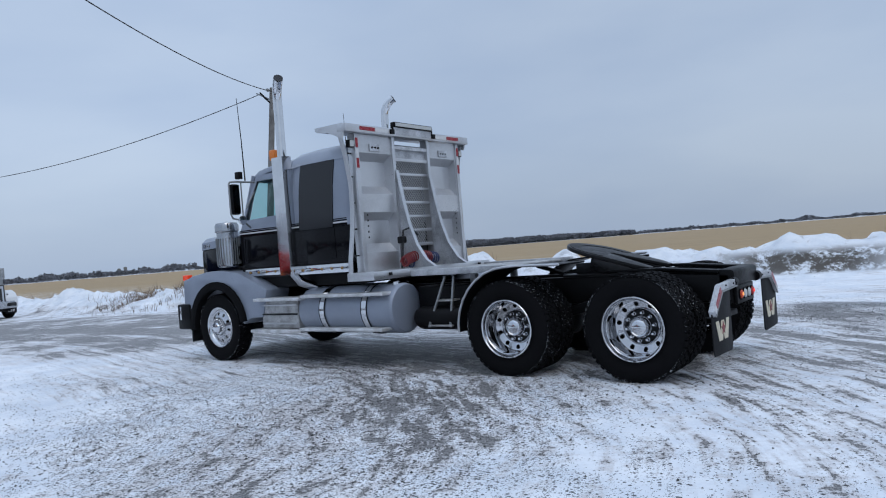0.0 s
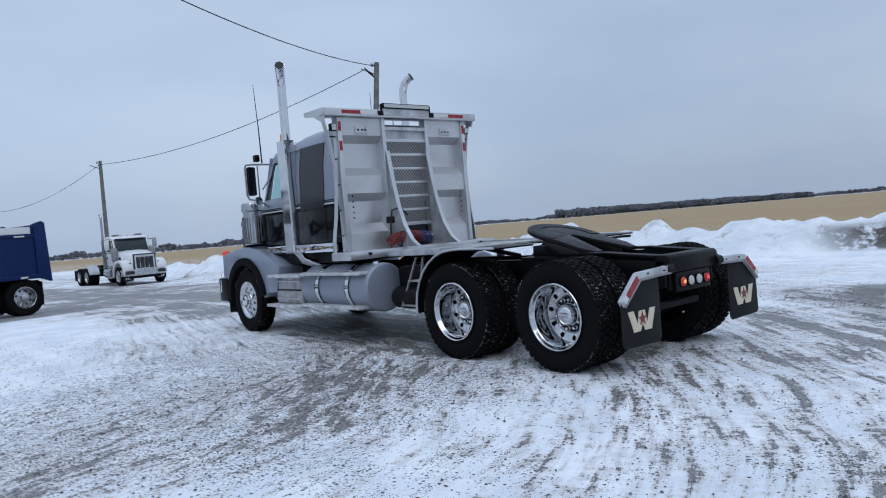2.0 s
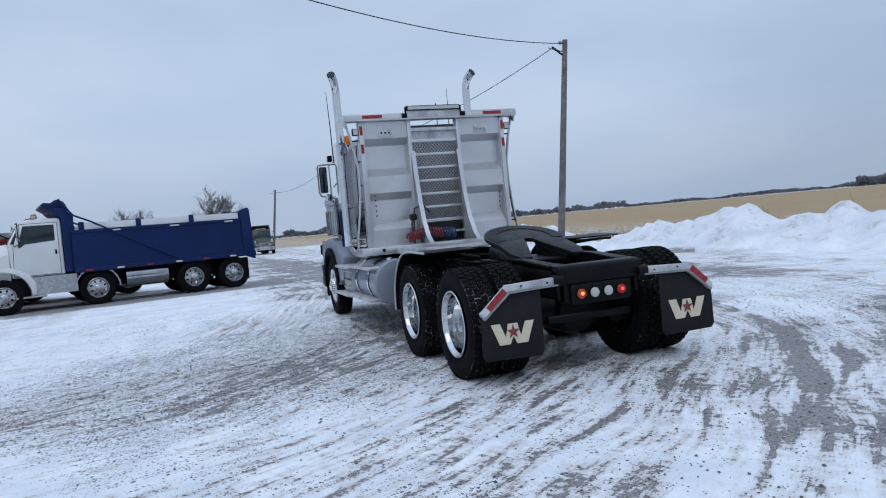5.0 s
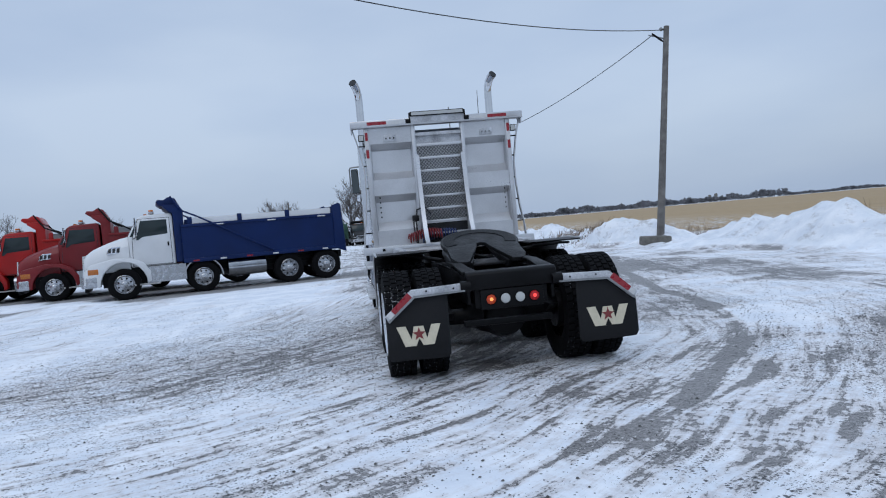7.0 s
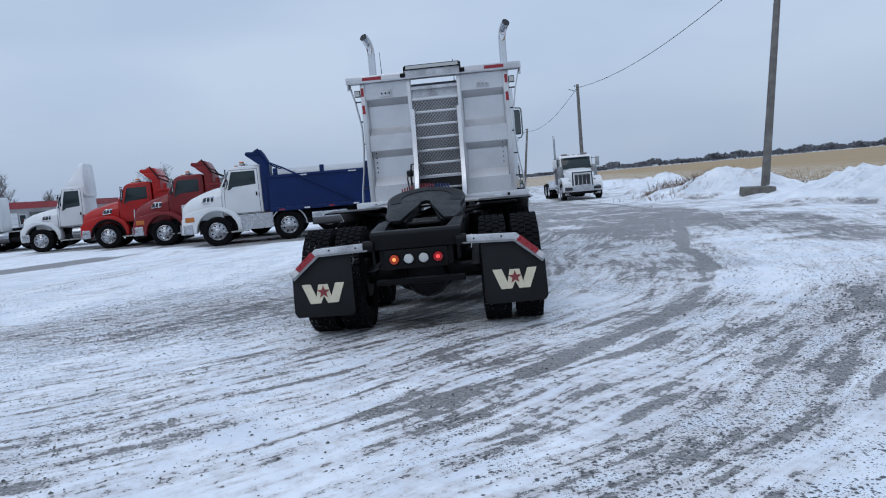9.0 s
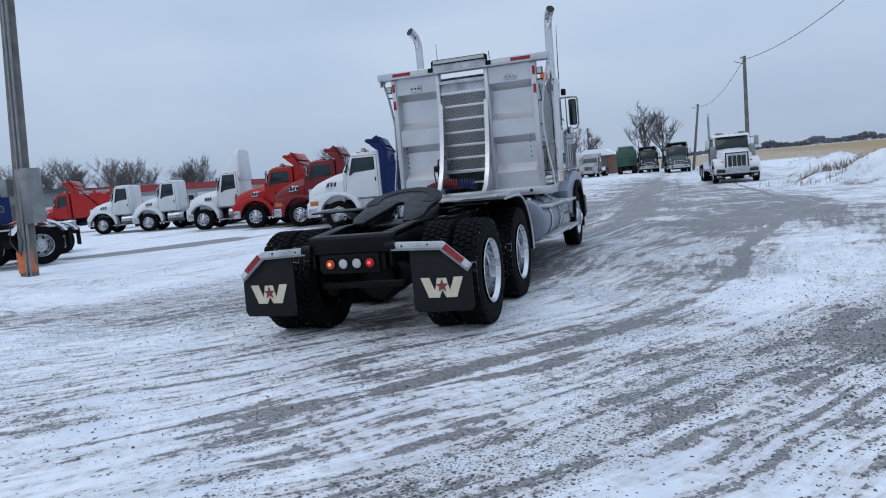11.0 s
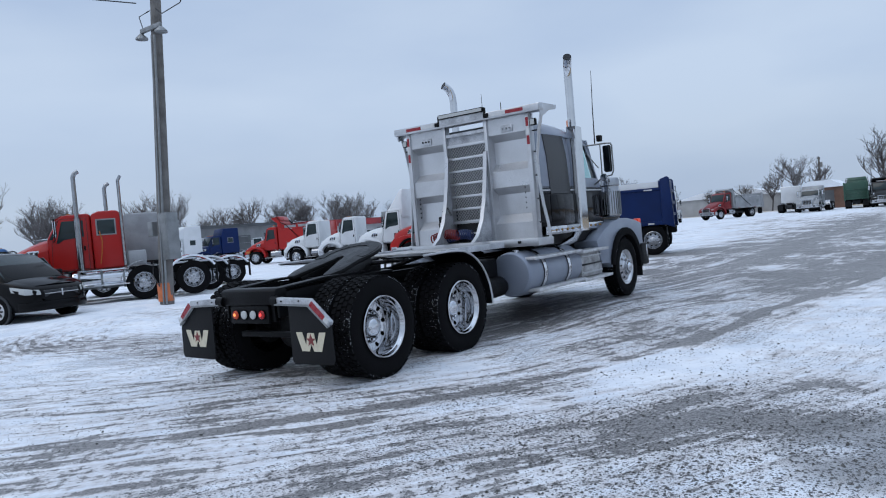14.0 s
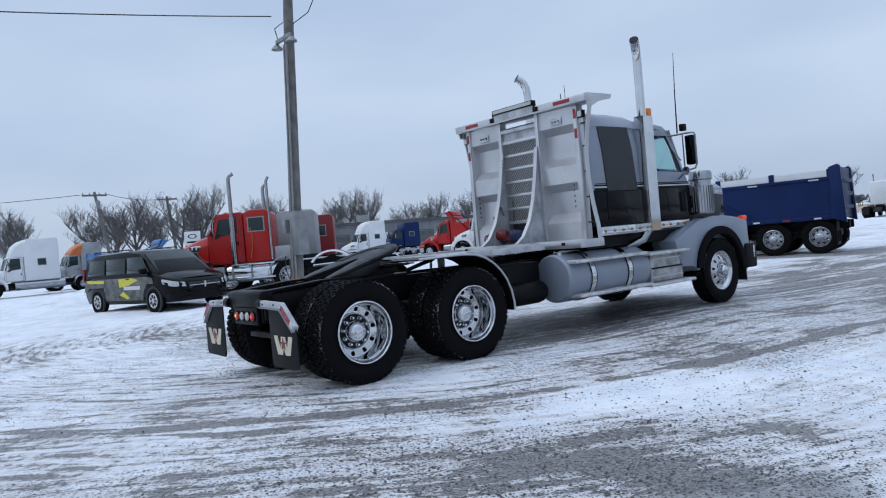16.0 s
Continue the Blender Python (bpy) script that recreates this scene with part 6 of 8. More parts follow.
    if sleeper:
        sp = [(yr, 1.05), (yb - 0.02, 1.05), (yb - 0.02, rz - 0.05), (yb - 0.25, sleep_h), (yr + 0.1, sleep_h), (yr, sleep_h - 0.08)]
        sl = part("sleeper", Geo().prism(sp, -1.12, 1.12, "x"), paint, t, "", 0.07)
        if sleep_h > 3.5:
            part("swept_roof", Geo().loft([[(-w, y, zl), (-w, y, zh - 0.15), (-w + 0.2, y, zh), (w - 0.2, y, zh), (w, y, zh - 0.15), (w, y, zl)] for y, w, zl, zh in ((yb - 0.3, 1.10, rz - 0.3, sleep_h), (yb + 0.1, 1.06, rz - 0.12, sleep_h - 0.12), (yb + 0.5, 1.02, rz - 0.10, sleep_h - 0.42), (yc - 0.42, 0.96, rz - 0.08, rz + 0.12))]), roof_paint or paint, t, "", 0.03)
        for s in ((-1, 1) if sleep_win else ()):
            part("sleeper_window", Geo().box(min(s * 1.12, s * 1.13), max(s * 1.12, s * 1.13), yr + 0.5 * sleeper - 0.24, yr + 0.5 * sleeper + 0.24, 2.10, 2.52), DGLASS, sl, "small dark window", 0.003)
            part("window_frame", Geo().box(min(s * 1.12, s * 1.126), max(s * 1.12, s * 1.126), yr + 0.5 * sleeper - 0.28, yr + 0.5 * sleeper + 0.28, 2.06, 2.56), STEELG, sl)
    if fairing:
        yb2 = yb - 0.02
        part("roof_fairing", Geo().loft([[(x * w, y, z) for x, z in ((-1, zb), (-0.93, zb + 0.6 * (zt - zb)), (-0.78, zt - 0.08), (-0.6, zt), (0.6, zt), (0.78, zt - 0.08), (0.93, zb + 0.6 * (zt - zb)), (1, zb))] for y, w, zt, zb in ((yb2 - 0.05, 0.98, rz + 1.02, rz - 0.5), (yb2 + 0.06, 0.97, rz + 1.04, rz - 0.2), (yb2 + 0.18, 0.95, rz + 0.97, rz - 0.06), (yb2 + 0.36, 0.90, rz + 0.74, rz - 0.03), (yb2 + 0.56, 0.83, rz + 0.47, rz - 0.03), (yb2 + 0.78, 0.72, rz + 0.20, rz - 0.05), (yb2 + 0.95, 0.60, rz + 0.02, rz - 0.08))]), paint, t, "tall smooth roof fairing", 0.02)
    for s in ((-1, 1) if stacks == 2 else (1,) if stacks == 1 else (-1,) if stacks == 3 else ()):
        yk = yb + (0.35 if stacks == 3 else -0.12)
        sk = part("exhaust_pipe", Geo().tube([(s * 1.06, yk, 1.0), (s * 1.06, yk, 2.6)], 0.10, 14), DULLTANK, t, "tall chrome exhaust pipe")
        part("pipe_end", Geo().tube([(s * 1.06, yk, 2.6), (s * 1.06, yk, 3.85), (s * 1.06, yk - 0.05, 3.97), (s * 1.06, yk - 0.15, 4.03)], 0.065, 14), DULLTANK, sk)
        part("pipe_mouth", Geo().tube([(s * 1.06, yk - 0.15, 4.03), (s * 1.06, yk - 0.158, 4.034)], 0.058, 14), DARK, sk)
    if box is not None:
        y0, y1, zb, zt = box[0], box[1], 1.10, box_h
        bp = box_paint or paint
        bd = part("dump_box", Geo().holed([(-1.22, y0, zt), (1.22, y0, zt), (1.22, y1, zt), (-1.22, y1, zt)], [(-1.13, y0 + 0.1, zt), (1.13, y0 + 0.1, zt), (1.13, y1 - 0.1, zt), (-1.13, y1 - 0.1, zt)], (0, 0, -(zt - zb))).box(-1.13, 1.13, y0 + 0.1, y1 - 0.1, zb + 0.02, zb + 0.3), bp, t, "steel dump box with side boards")
        for s in (-1, 1):
            part("top_rail", Geo().box(min(s * 1.13, s * 1.26), max(s * 1.13, s * 1.26), y0, y1, zt - 0.10, zt), bp, bd, bevel=0.02)
            part("bottom_rail", Geo().box(min(s * 1.10, s * 1.27), max(s * 1.10, s * 1.27), y0, y1, zb - 0.06, zb + 0.08), bp, bd, bevel=0.02)
            n_ = 3
            for k in range(n_ + 1):
                yy = y0 + 0.12 + (y1 - y0 - 0.5) * k / n_
                part("side_post", Geo().box(min(s * 1.12, s * 1.21), max(s * 1.12, s * 1.21), yy, yy + 0.16, zt - 0.04, zt + 0.24), bp, bd, bevel=0.02)
                if k < n_:
                    part("side_board", Geo().box(min(s * 1.14, s * 1.18), max(s * 1.14, s * 1.18), yy + 0.16, y0 + 0.12 + (y1 - y0 - 0.5) * (k + 1) / n_, zt, zt + 0.20), WHITEP if bp is BLUEP else SKYBLUE if bp is SKYBLUE else GREYBOX, bd, "side board")
            for k in range(6):
                yy = y0 + 0.5 + (y1 - y0 - 1.0) * k / 5
                part("reflector", Geo().box(min(s * 1.27, s * 1.274), max(s * 1.27, s * 1.274), yy, yy + 0.20, zb - 0.03, zb + 0.02), REDTAPE if k % 2 else WHITETAPE, bd)
                if k % 2 == 0:
                    part("reflector", Geo().box(min(s * 1.26, s * 1.264), max(s * 1.26, s * 1.264), yy, yy + 0.28, zt - 0.09, zt - 0.05), WHITETAPE, bd)
            part("tail_post", Geo().prism([(y0 - 0.18, zb - 0.18), (y0 + 0.22, zb - 0.02), (y0 + 0.22, zt + 0.28), (y0 - 0.02, zt + 0.36), (y0 - 0.10, zt + 0.30)], s * 1.10, s * 1.28, "x"), bp, bd, bevel=0.02)
            part("rear_flap", Geo().box(min(s * 0.62, s * 1.22), max(s * 0.62, s * 1.22), y0 + 0.10, y0 + 0.12, 0.26, 0.95), FLAP, t, "black mud flap")
        part("tailgate", Geo().box(-1.10, 1.10, y0 - 0.06, y0 + 0.05, zb - 0.05, zt + 0.28), bp, bd, bevel=0.02)
        for k in range(3):
            part("tailgate_rib", Geo().box(-1.10, 1.10, y0 - 0.12, y0 - 0.06, zb + 0.22 + k * 0.42, zb + 0.34 + k * 0.42), bp, bd, bevel=0.02)
        part("headboard", Geo().prism([(y1 - 0.05, zb), (y1 + 0.22, zb), (y1 + 0.22, zt + 0.40), (y1 + 0.50, zt + 0.62), (y1 + 0.52, zt + 0.72), (y1 + 0.10, zt + 0.70), (y1 - 0.12, zt + 0.42)], -1.1, 1.1, "x"), bp, bd, "", 0.02)
        part("tarp_housing", Geo().prism([(y1 - 0.05, zt + 0.62), (y1 + 0.55, zt + 0.68), (y1 + 0.72, zt + 0.80), (y1 + 0.66, zt + 0.90), (y1 + 0.45, zt + 0.88), (y1 + 0.30, zt + 0.98), (y1 + 0.10, zt + 0.92)], -1.0, 1.0, "x"), bp if bp is not BLUEP else BLUEP, bd, "rolled tarp housing", 0.03)
        for s in (-1, 1):
            part("tarp_arm", Geo().tube([(s * 1.29, y0 + 0.45 * (y1 - y0), zb + 0.12), (s * 1.29, y1 - 0.55, zt + 0.24), (s * 1.20, y1 - 0.1, zt + 0.46), (s * 1.1, y1 + 0.25, zt + 0.98)], 0.03, 8), BLUEP if bp is BLUEP else FRAME, bd, "bent tarp arm")
        part("beacon_bar", Geo().box(-0.55, 0.55, yc - 0.85, yc - 0.68, rz + 0.02, rz + 0.11), RIMGREY, t, "pale roof beacon bar", 0.02)
        part("beacon", Geo().box(-0.5, -0.25, yc - 0.84, yc - 0.69, rz + 0.11, rz + 0.17), BEACON, t, "amber beacon", 0.02)
        part("subframe", Geo().box(-0.55, 0.55, y0 + 0.2, y1, 0.90, 1.09), FRAME, t, "black subframe", 0.01)
        part("hoist", Geo().tube([(0, y1 - 0.4, 0.9), (0, y1 - 1.6, 1.05)], 0.14, 12), GREASE, t)
    elif rear:
        part("fifth_wheel", Geo().lathe([(0.46, 1.12), (0.46, 1.17), (0.1, 1.17)], (0, -sum(rear) / len(rear) + 0.2, 0), "z", 24).box(-0.3, 0.3, -sum(rear) / len(rear) - 0.2, -sum(rear) / len(rear) + 0.5, 0.98, 1.12), GREASE, t, "greasy fifth wheel")
        for s in (-1, 1):
            part("mud_flap", Geo().box(min(s * 0.64, s * 1.22), max(s * 0.64, s * 1.22), end + 0.02, end + 0.04, 0.3, 0.95), FLAP, t, "black mud flap")
            part("rear_fender", Geo().prism([(-rear[0] + 0.68 * math.cos(radians(a)), 0.53 + 0.68 * math.sin(radians(a))) for a in range(10, 91, 10)] + [(-rear[0] + 0.65 * math.cos(radians(a)), 0.53 + 0.65 * math.sin(radians(a))) for a in range(90, 9, -10)], s * 0.62, s * 1.22, "x"), RIMGREY, t, "curved quarter fender")
        part("deck", Geo().box(-0.8, 0.8, yr - 0.9, yr - 0.05, 1.0, 1.04), ALUTREAD, t)
        if snowy:
            for s in (-1, 1):
                part("snow_cover", Geo().prism([(-rear[-1] + 0.80 * math.cos(radians(a)), 0.53 + 0.72 * math.sin(radians(a))) for a in range(150, 29, -10)] + [(-rear[-1] + 0.74 * math.cos(radians(a)), 0.53 + 0.66 * math.sin(radians(a))) for a in range(30, 151, 10)], s * 0.66, s * 1.2, "x"), SNOWM if s < 0 else paint, t, "fender with settled snow")
                part("snow_strip", Geo().box(min(s * 0.36, s * 0.48), max(s * 0.36, s * 0.48), end, yr - 0.2, 0.985, 1.03), SNOWM, t, "settled snow on the rail")
    return t


def standing(x, y, rz):
    return pose(x, y, ground_z(x, y) - 0.01, 0, 0, rz)


def from_hub(hx, hy, rz, side, back=0.0):
    """The pose of a lorry from where the outside of one wheel stands."""
    a = radians(rz)
    right, fwd = Vector((math.cos(a), math.sin(a), 0)), Vector((-math.sin(a), math.cos(a), 0))
    p = Vector((hx, hy, 0)) - right * (side * 1.12) + fwd * back
    return standing(p.x, p.y, rz)


# the white four-axle dumper with the navy box, and the red ones beside it
lorry("dump_truck", "white dump truck with navy blue box on snow", from_hub(-9.07, 17.14, 105, -1), WHITEP, (5.42, 6.76), hood=1.45, cab=1.42, set_back=0.85, box=(-7.35, -1.90), box_paint=BLUEP, mid=(2.5,), hood_z=(2.10, 1.62), roof_z=2.78)
lorry("dump_truck", "dark red dump truck with raised tarp arm", from_hub(-12.5, 20.3, 105, -1), MAROON, (5.2, 6.55), hood=1.45, cab=1.42, set_back=0.85, box=(-7.0, -1.95), mid=(2.4,), hood_z=(2.10, 1.62), roof_z=2.78)
lorry("dump_truck", "bright red dump truck with black wheel arches", from_hub(-15.7, 21.8, 105, -1), REDP, (5.0, 6.3), hood=1.6, cab=1.4, set_back=0.75, box=(-6.8, -2.2), box_paint=REDP, dark_arch=True, hood_z=(2.0, 1.6), roof_z=2.72, lamp_orange=False)
lorry("tractor_unit", "white day-cab tractor with tall roof fairing", from_hub(-19.65, 23.2, 105, -1), WHITEP, (4.3, 5.6), hood=1.6, cab=1.2, fairing=True, hood_z=(1.95, 1.62), lamp_orange=False, set_back=0.5)
lorry("tractor_unit", "white day-cab tractor with dark wheel arches", from_hub(-26.3, 27.0, 112, -1), WHITEP, (4.6, 5.9), hood=1.45, cab=1.2, hood_z=(1.98, 1.5), lamp_orange=False)
lorry("tractor_unit", "white day-cab truck with wide hood", from_hub(-30.2, 27.6, 112, -1), WHITEP, (4.6, 5.9), hood=1.45, cab=1.2, hood_z=(1.98, 1.6), dark_arch=True, lamp_orange=False)
lorry("dump_truck", "bright red dump truck with short box", from_hub(-39.0, 31.4, 118, -1), REDP, (4.4,), hood=1.6, cab=1.15, box=(-6.0, -2.2), box_h=2.7, hood_z=(1.95, 1.4))
# the white tractor that faces down the yard
lorry("tractor_unit", "white bobtail tractor with bright grille facing the yard", standing(6.05, 36.5, 184), WHITEP, (5.2, 6.5), hood=1.55, cab=1.3, stacks=1, hood_z=(1.92, 1.66), set_back=0.4, visor=False, lamp_orange=False, grille_m=CHROME, roof_z=2.75, show=True)
# the red tractor behind the pole, with a second one beyond it
red_unit = lorry("tractor_unit", "bright red tractor with tall chrome stack and bright tank", from_hub(-13.95, 7.3, 148, -1, 3.9), REDP, (3.2, 4.65), hood=1.45, cab=1.18, sleeper=0.85, sleep_h=2.80, stacks=3, hood_z=(2.06, 1.46), set_back=0.44, roof_z=2.76, visor=True, snowy=True, lamp_orange=False, grille_m=CHROME, tank_m=CHROME)
RED_BACK = 0.79 - 1.45 - 1.18 - 0.85
for s in (-1, 1):
    for k in range(3):
        part("tank_strap", Geo().lathe([(0.305, -0.03), (0.318, -0.03), (0.318, 0.03), (0.305, 0.03)], (s * 0.88, RED_BACK + 0.05 + k * 0.62, 0.74), "y", 24, False), STEELG, red_unit, "steel tank strap")
    for z in (0.52, 0.98):
        part("tank_step", Geo().box(min(s * 1.12, s * 1.24), max(s * 1.12, s * 1.24), RED_BACK - 0.1, RED_BACK + 1.3, z, z + 0.05), CHROME, red_unit, "bright step along the tank", 0.01)
    part("battery_box", Geo().box(min(s * 0.62, s * 1.16), max(s * 0.62, s * 1.16), RED_BACK + 1.55, RED_BACK + 2.1, 0.46, 0.98), STEELG, red_unit, "bright battery box under the door", 0.03)
    part("deck_locker", Geo().box(min(s * 0.72, s * 1.10), max(s * 0.72, s * 1.10), RED_BACK - 0.62, RED_BACK - 0.12, 1.06, 1.52), GREYBOX, red_unit, "grey locker behind the cab", 0.02)
    part("air_line", Geo().tube([(s * 1.14, RED_BACK + 0.62, 2.2), (s * 1.17, RED_BACK + 0.56, 1.9), (s * 1.16, RED_BACK + 0.60, 1.5), (s * 1.14, RED_BACK + 0.66, 1.2)], 0.014, 6), AMBER, red_unit, "yellow air line")
    if s < 0:
        part("rear_pipe", Geo().tube([(s * 1.10, RED_BACK - 0.02, 1.1), (s * 1.10, RED_BACK - 0.02, 3.7), (s * 1.10, RED_BACK - 0.10, 3.85)], 0.05, 10), DULLTANK, red_unit, "thin bright pipe behind the cab")
lorry("tractor_unit", "grey sleeper tractor with dark red chassis and snowy fenders", from_hub(-16.3, 9.6, 148, -1, 3.9), GREYBOX, (3.2, 4.65), hood=1.2, cab=1.35, sleeper=1.5, sleep_h=2.95, stacks=3, hood_z=(1.98, 1.62), set_back=0.4, roof_z=2.85, lamp_orange=False, sleep_win=False, snowy=True)
lorry("tractor_unit", "dark red bobtail tractor with snow on its fenders", from_hub(-19.3, 13.0, 148, -1, 4.3), MAROON, (3.6, 5.0), hood=1.4, cab=1.2, sleeper=1.2, sleep_h=3.0, hood_z=(1.98, 1.55), lamp_orange=False, snowy=True)
# far left
lorry("tractor_unit", "white sleeper tractor with long cab", standing(-50.0, 2.0, 180), WHITEP, (5.6, 6.9), hood=1.6, cab=1.2, sleeper=2.2, sleep_h=3.95, hood_z=(1.9, 1.4), stacks=0, lamp_orange=False)
lorry("tractor_unit", "orange and grey sleeper tractor", standing(-57.0, 7.0, 180), GREYBOX, (5.8, 7.1), roof_paint=ORANGEP, hood=1.6, cab=1.2, sleeper=1.6, sleep_h=3.7, stacks=1, lamp_orange=False)
lorry("dump_truck", "blue dump truck behind the van", standing(-48.5, 17.6, 0), SKYBLUE, (4.6, 5.9), box=(-9.5, -5.0), box_paint=SKYBLUE, box_h=2.35, lamp_orange=False)
# by the long building
lorry("tractor_unit", "white aerodynamic sleeper tractor by the building", standing(-55.0, 33.4, 165), WHITEP, (5.2, 6.5), hood=1.5, cab=1.2, sleeper=1.8, sleep_h=3.9, lamp_orange=False)
lorry("tractor_unit", "blue sleeper tractor by the building", standing(-54.0, 37.0, 165), BLUEP, (5.2, 6.5), hood=1.5, cab=1.2, sleeper=1.8, sleep_h=3.5, lamp_orange=False)
# far end of the yard
lorry("tractor_unit", "white sleeper tractor seen from behind", standing(-20.0, 74.0, 10), WHITEP, (5.2, 6.5), hood=1.5, cab=1.2, sleeper=2.0, sleep_h=3.4, stacks=2, lamp_orange=False)
lorry("dump_truck", "dark red dump truck with bare grey box", from_hub(-14.8, 75.0, 150, -1), MAROON, (4.6,), hood=1.6, cab=1.15, box=(-6.2, -2.2), box_paint=GREYBOX, box_h=2.3, lamp_orange=False)
lorry("tractor_unit", "white sleeper tractor seen from behind", standing(-10.9, 95.0, 5), WHITEP, (5.2, 6.5), hood=1.5, cab=1.2, sleeper=1.8, sleep_h=3.2, lamp_orange=False, stacks=2)
lorry("tractor_unit", "blue and grey tractor at the end of the yard", standing(-7.8, 86.0, 176), GREYBOX, (5.2, 6.5), hood=1.5, cab=1.2, sleeper=1.0, lamp_orange=False, roof_z=2.6, hood_z=(1.9, 1.5), roof_paint=BLUEP)
lorry("dump_truck", "dark green dump truck with ribbed box seen from behind", standing(-3.9, 97.0, 4), GREENP, (4.6, 5.9), box=(-6.8, -2.1), box_h=2.75, lamp_orange=False)
lorry("dump_truck", "dark green dump truck with bright grille facing the yard", standing(3.0, 76.0, 184), DARKGREEN, (4.6, 5.9), box=(-6.8, -2.1), box_paint=FRAME, lamp_orange=False, stacks=1, grille_m=CHROME)
lorry("dump_truck", "dark truck among the parked ones", standing(-0.6, 88.0, 184), GREASE, (4.6, 5.9), box=(-6.8, -2.1), box_paint=FRAME, lamp_orange=False, stacks=1)
lorry("tractor_unit", "grey day-cab truck facing the yard", standing(-1.7, 92.0, 182), GREYBOX, (4.6, 5.9), lamp_orange=False, roof_z=2.7)

# ---- the minivan with printed sides ----
VANP = mat("black_van_paint", (0.007, 0.007, 0.008), 0.12, 0, 0.1, 2, color2=(0.006, 0.006, 0.006), spec=0.10, rvar=0.04)
WRAP = mat("grey_printed_wrap", (0.15, 0.155, 0.14), 0.4, 0, 0.3, 3.4, color2=(0.008, 0.008, 0.009), fine=14, spec=0.3)
YELLOW = mat("yellow_print", (0.62, 0.55, 0.03), 0.4, 0, 0.08, 6)


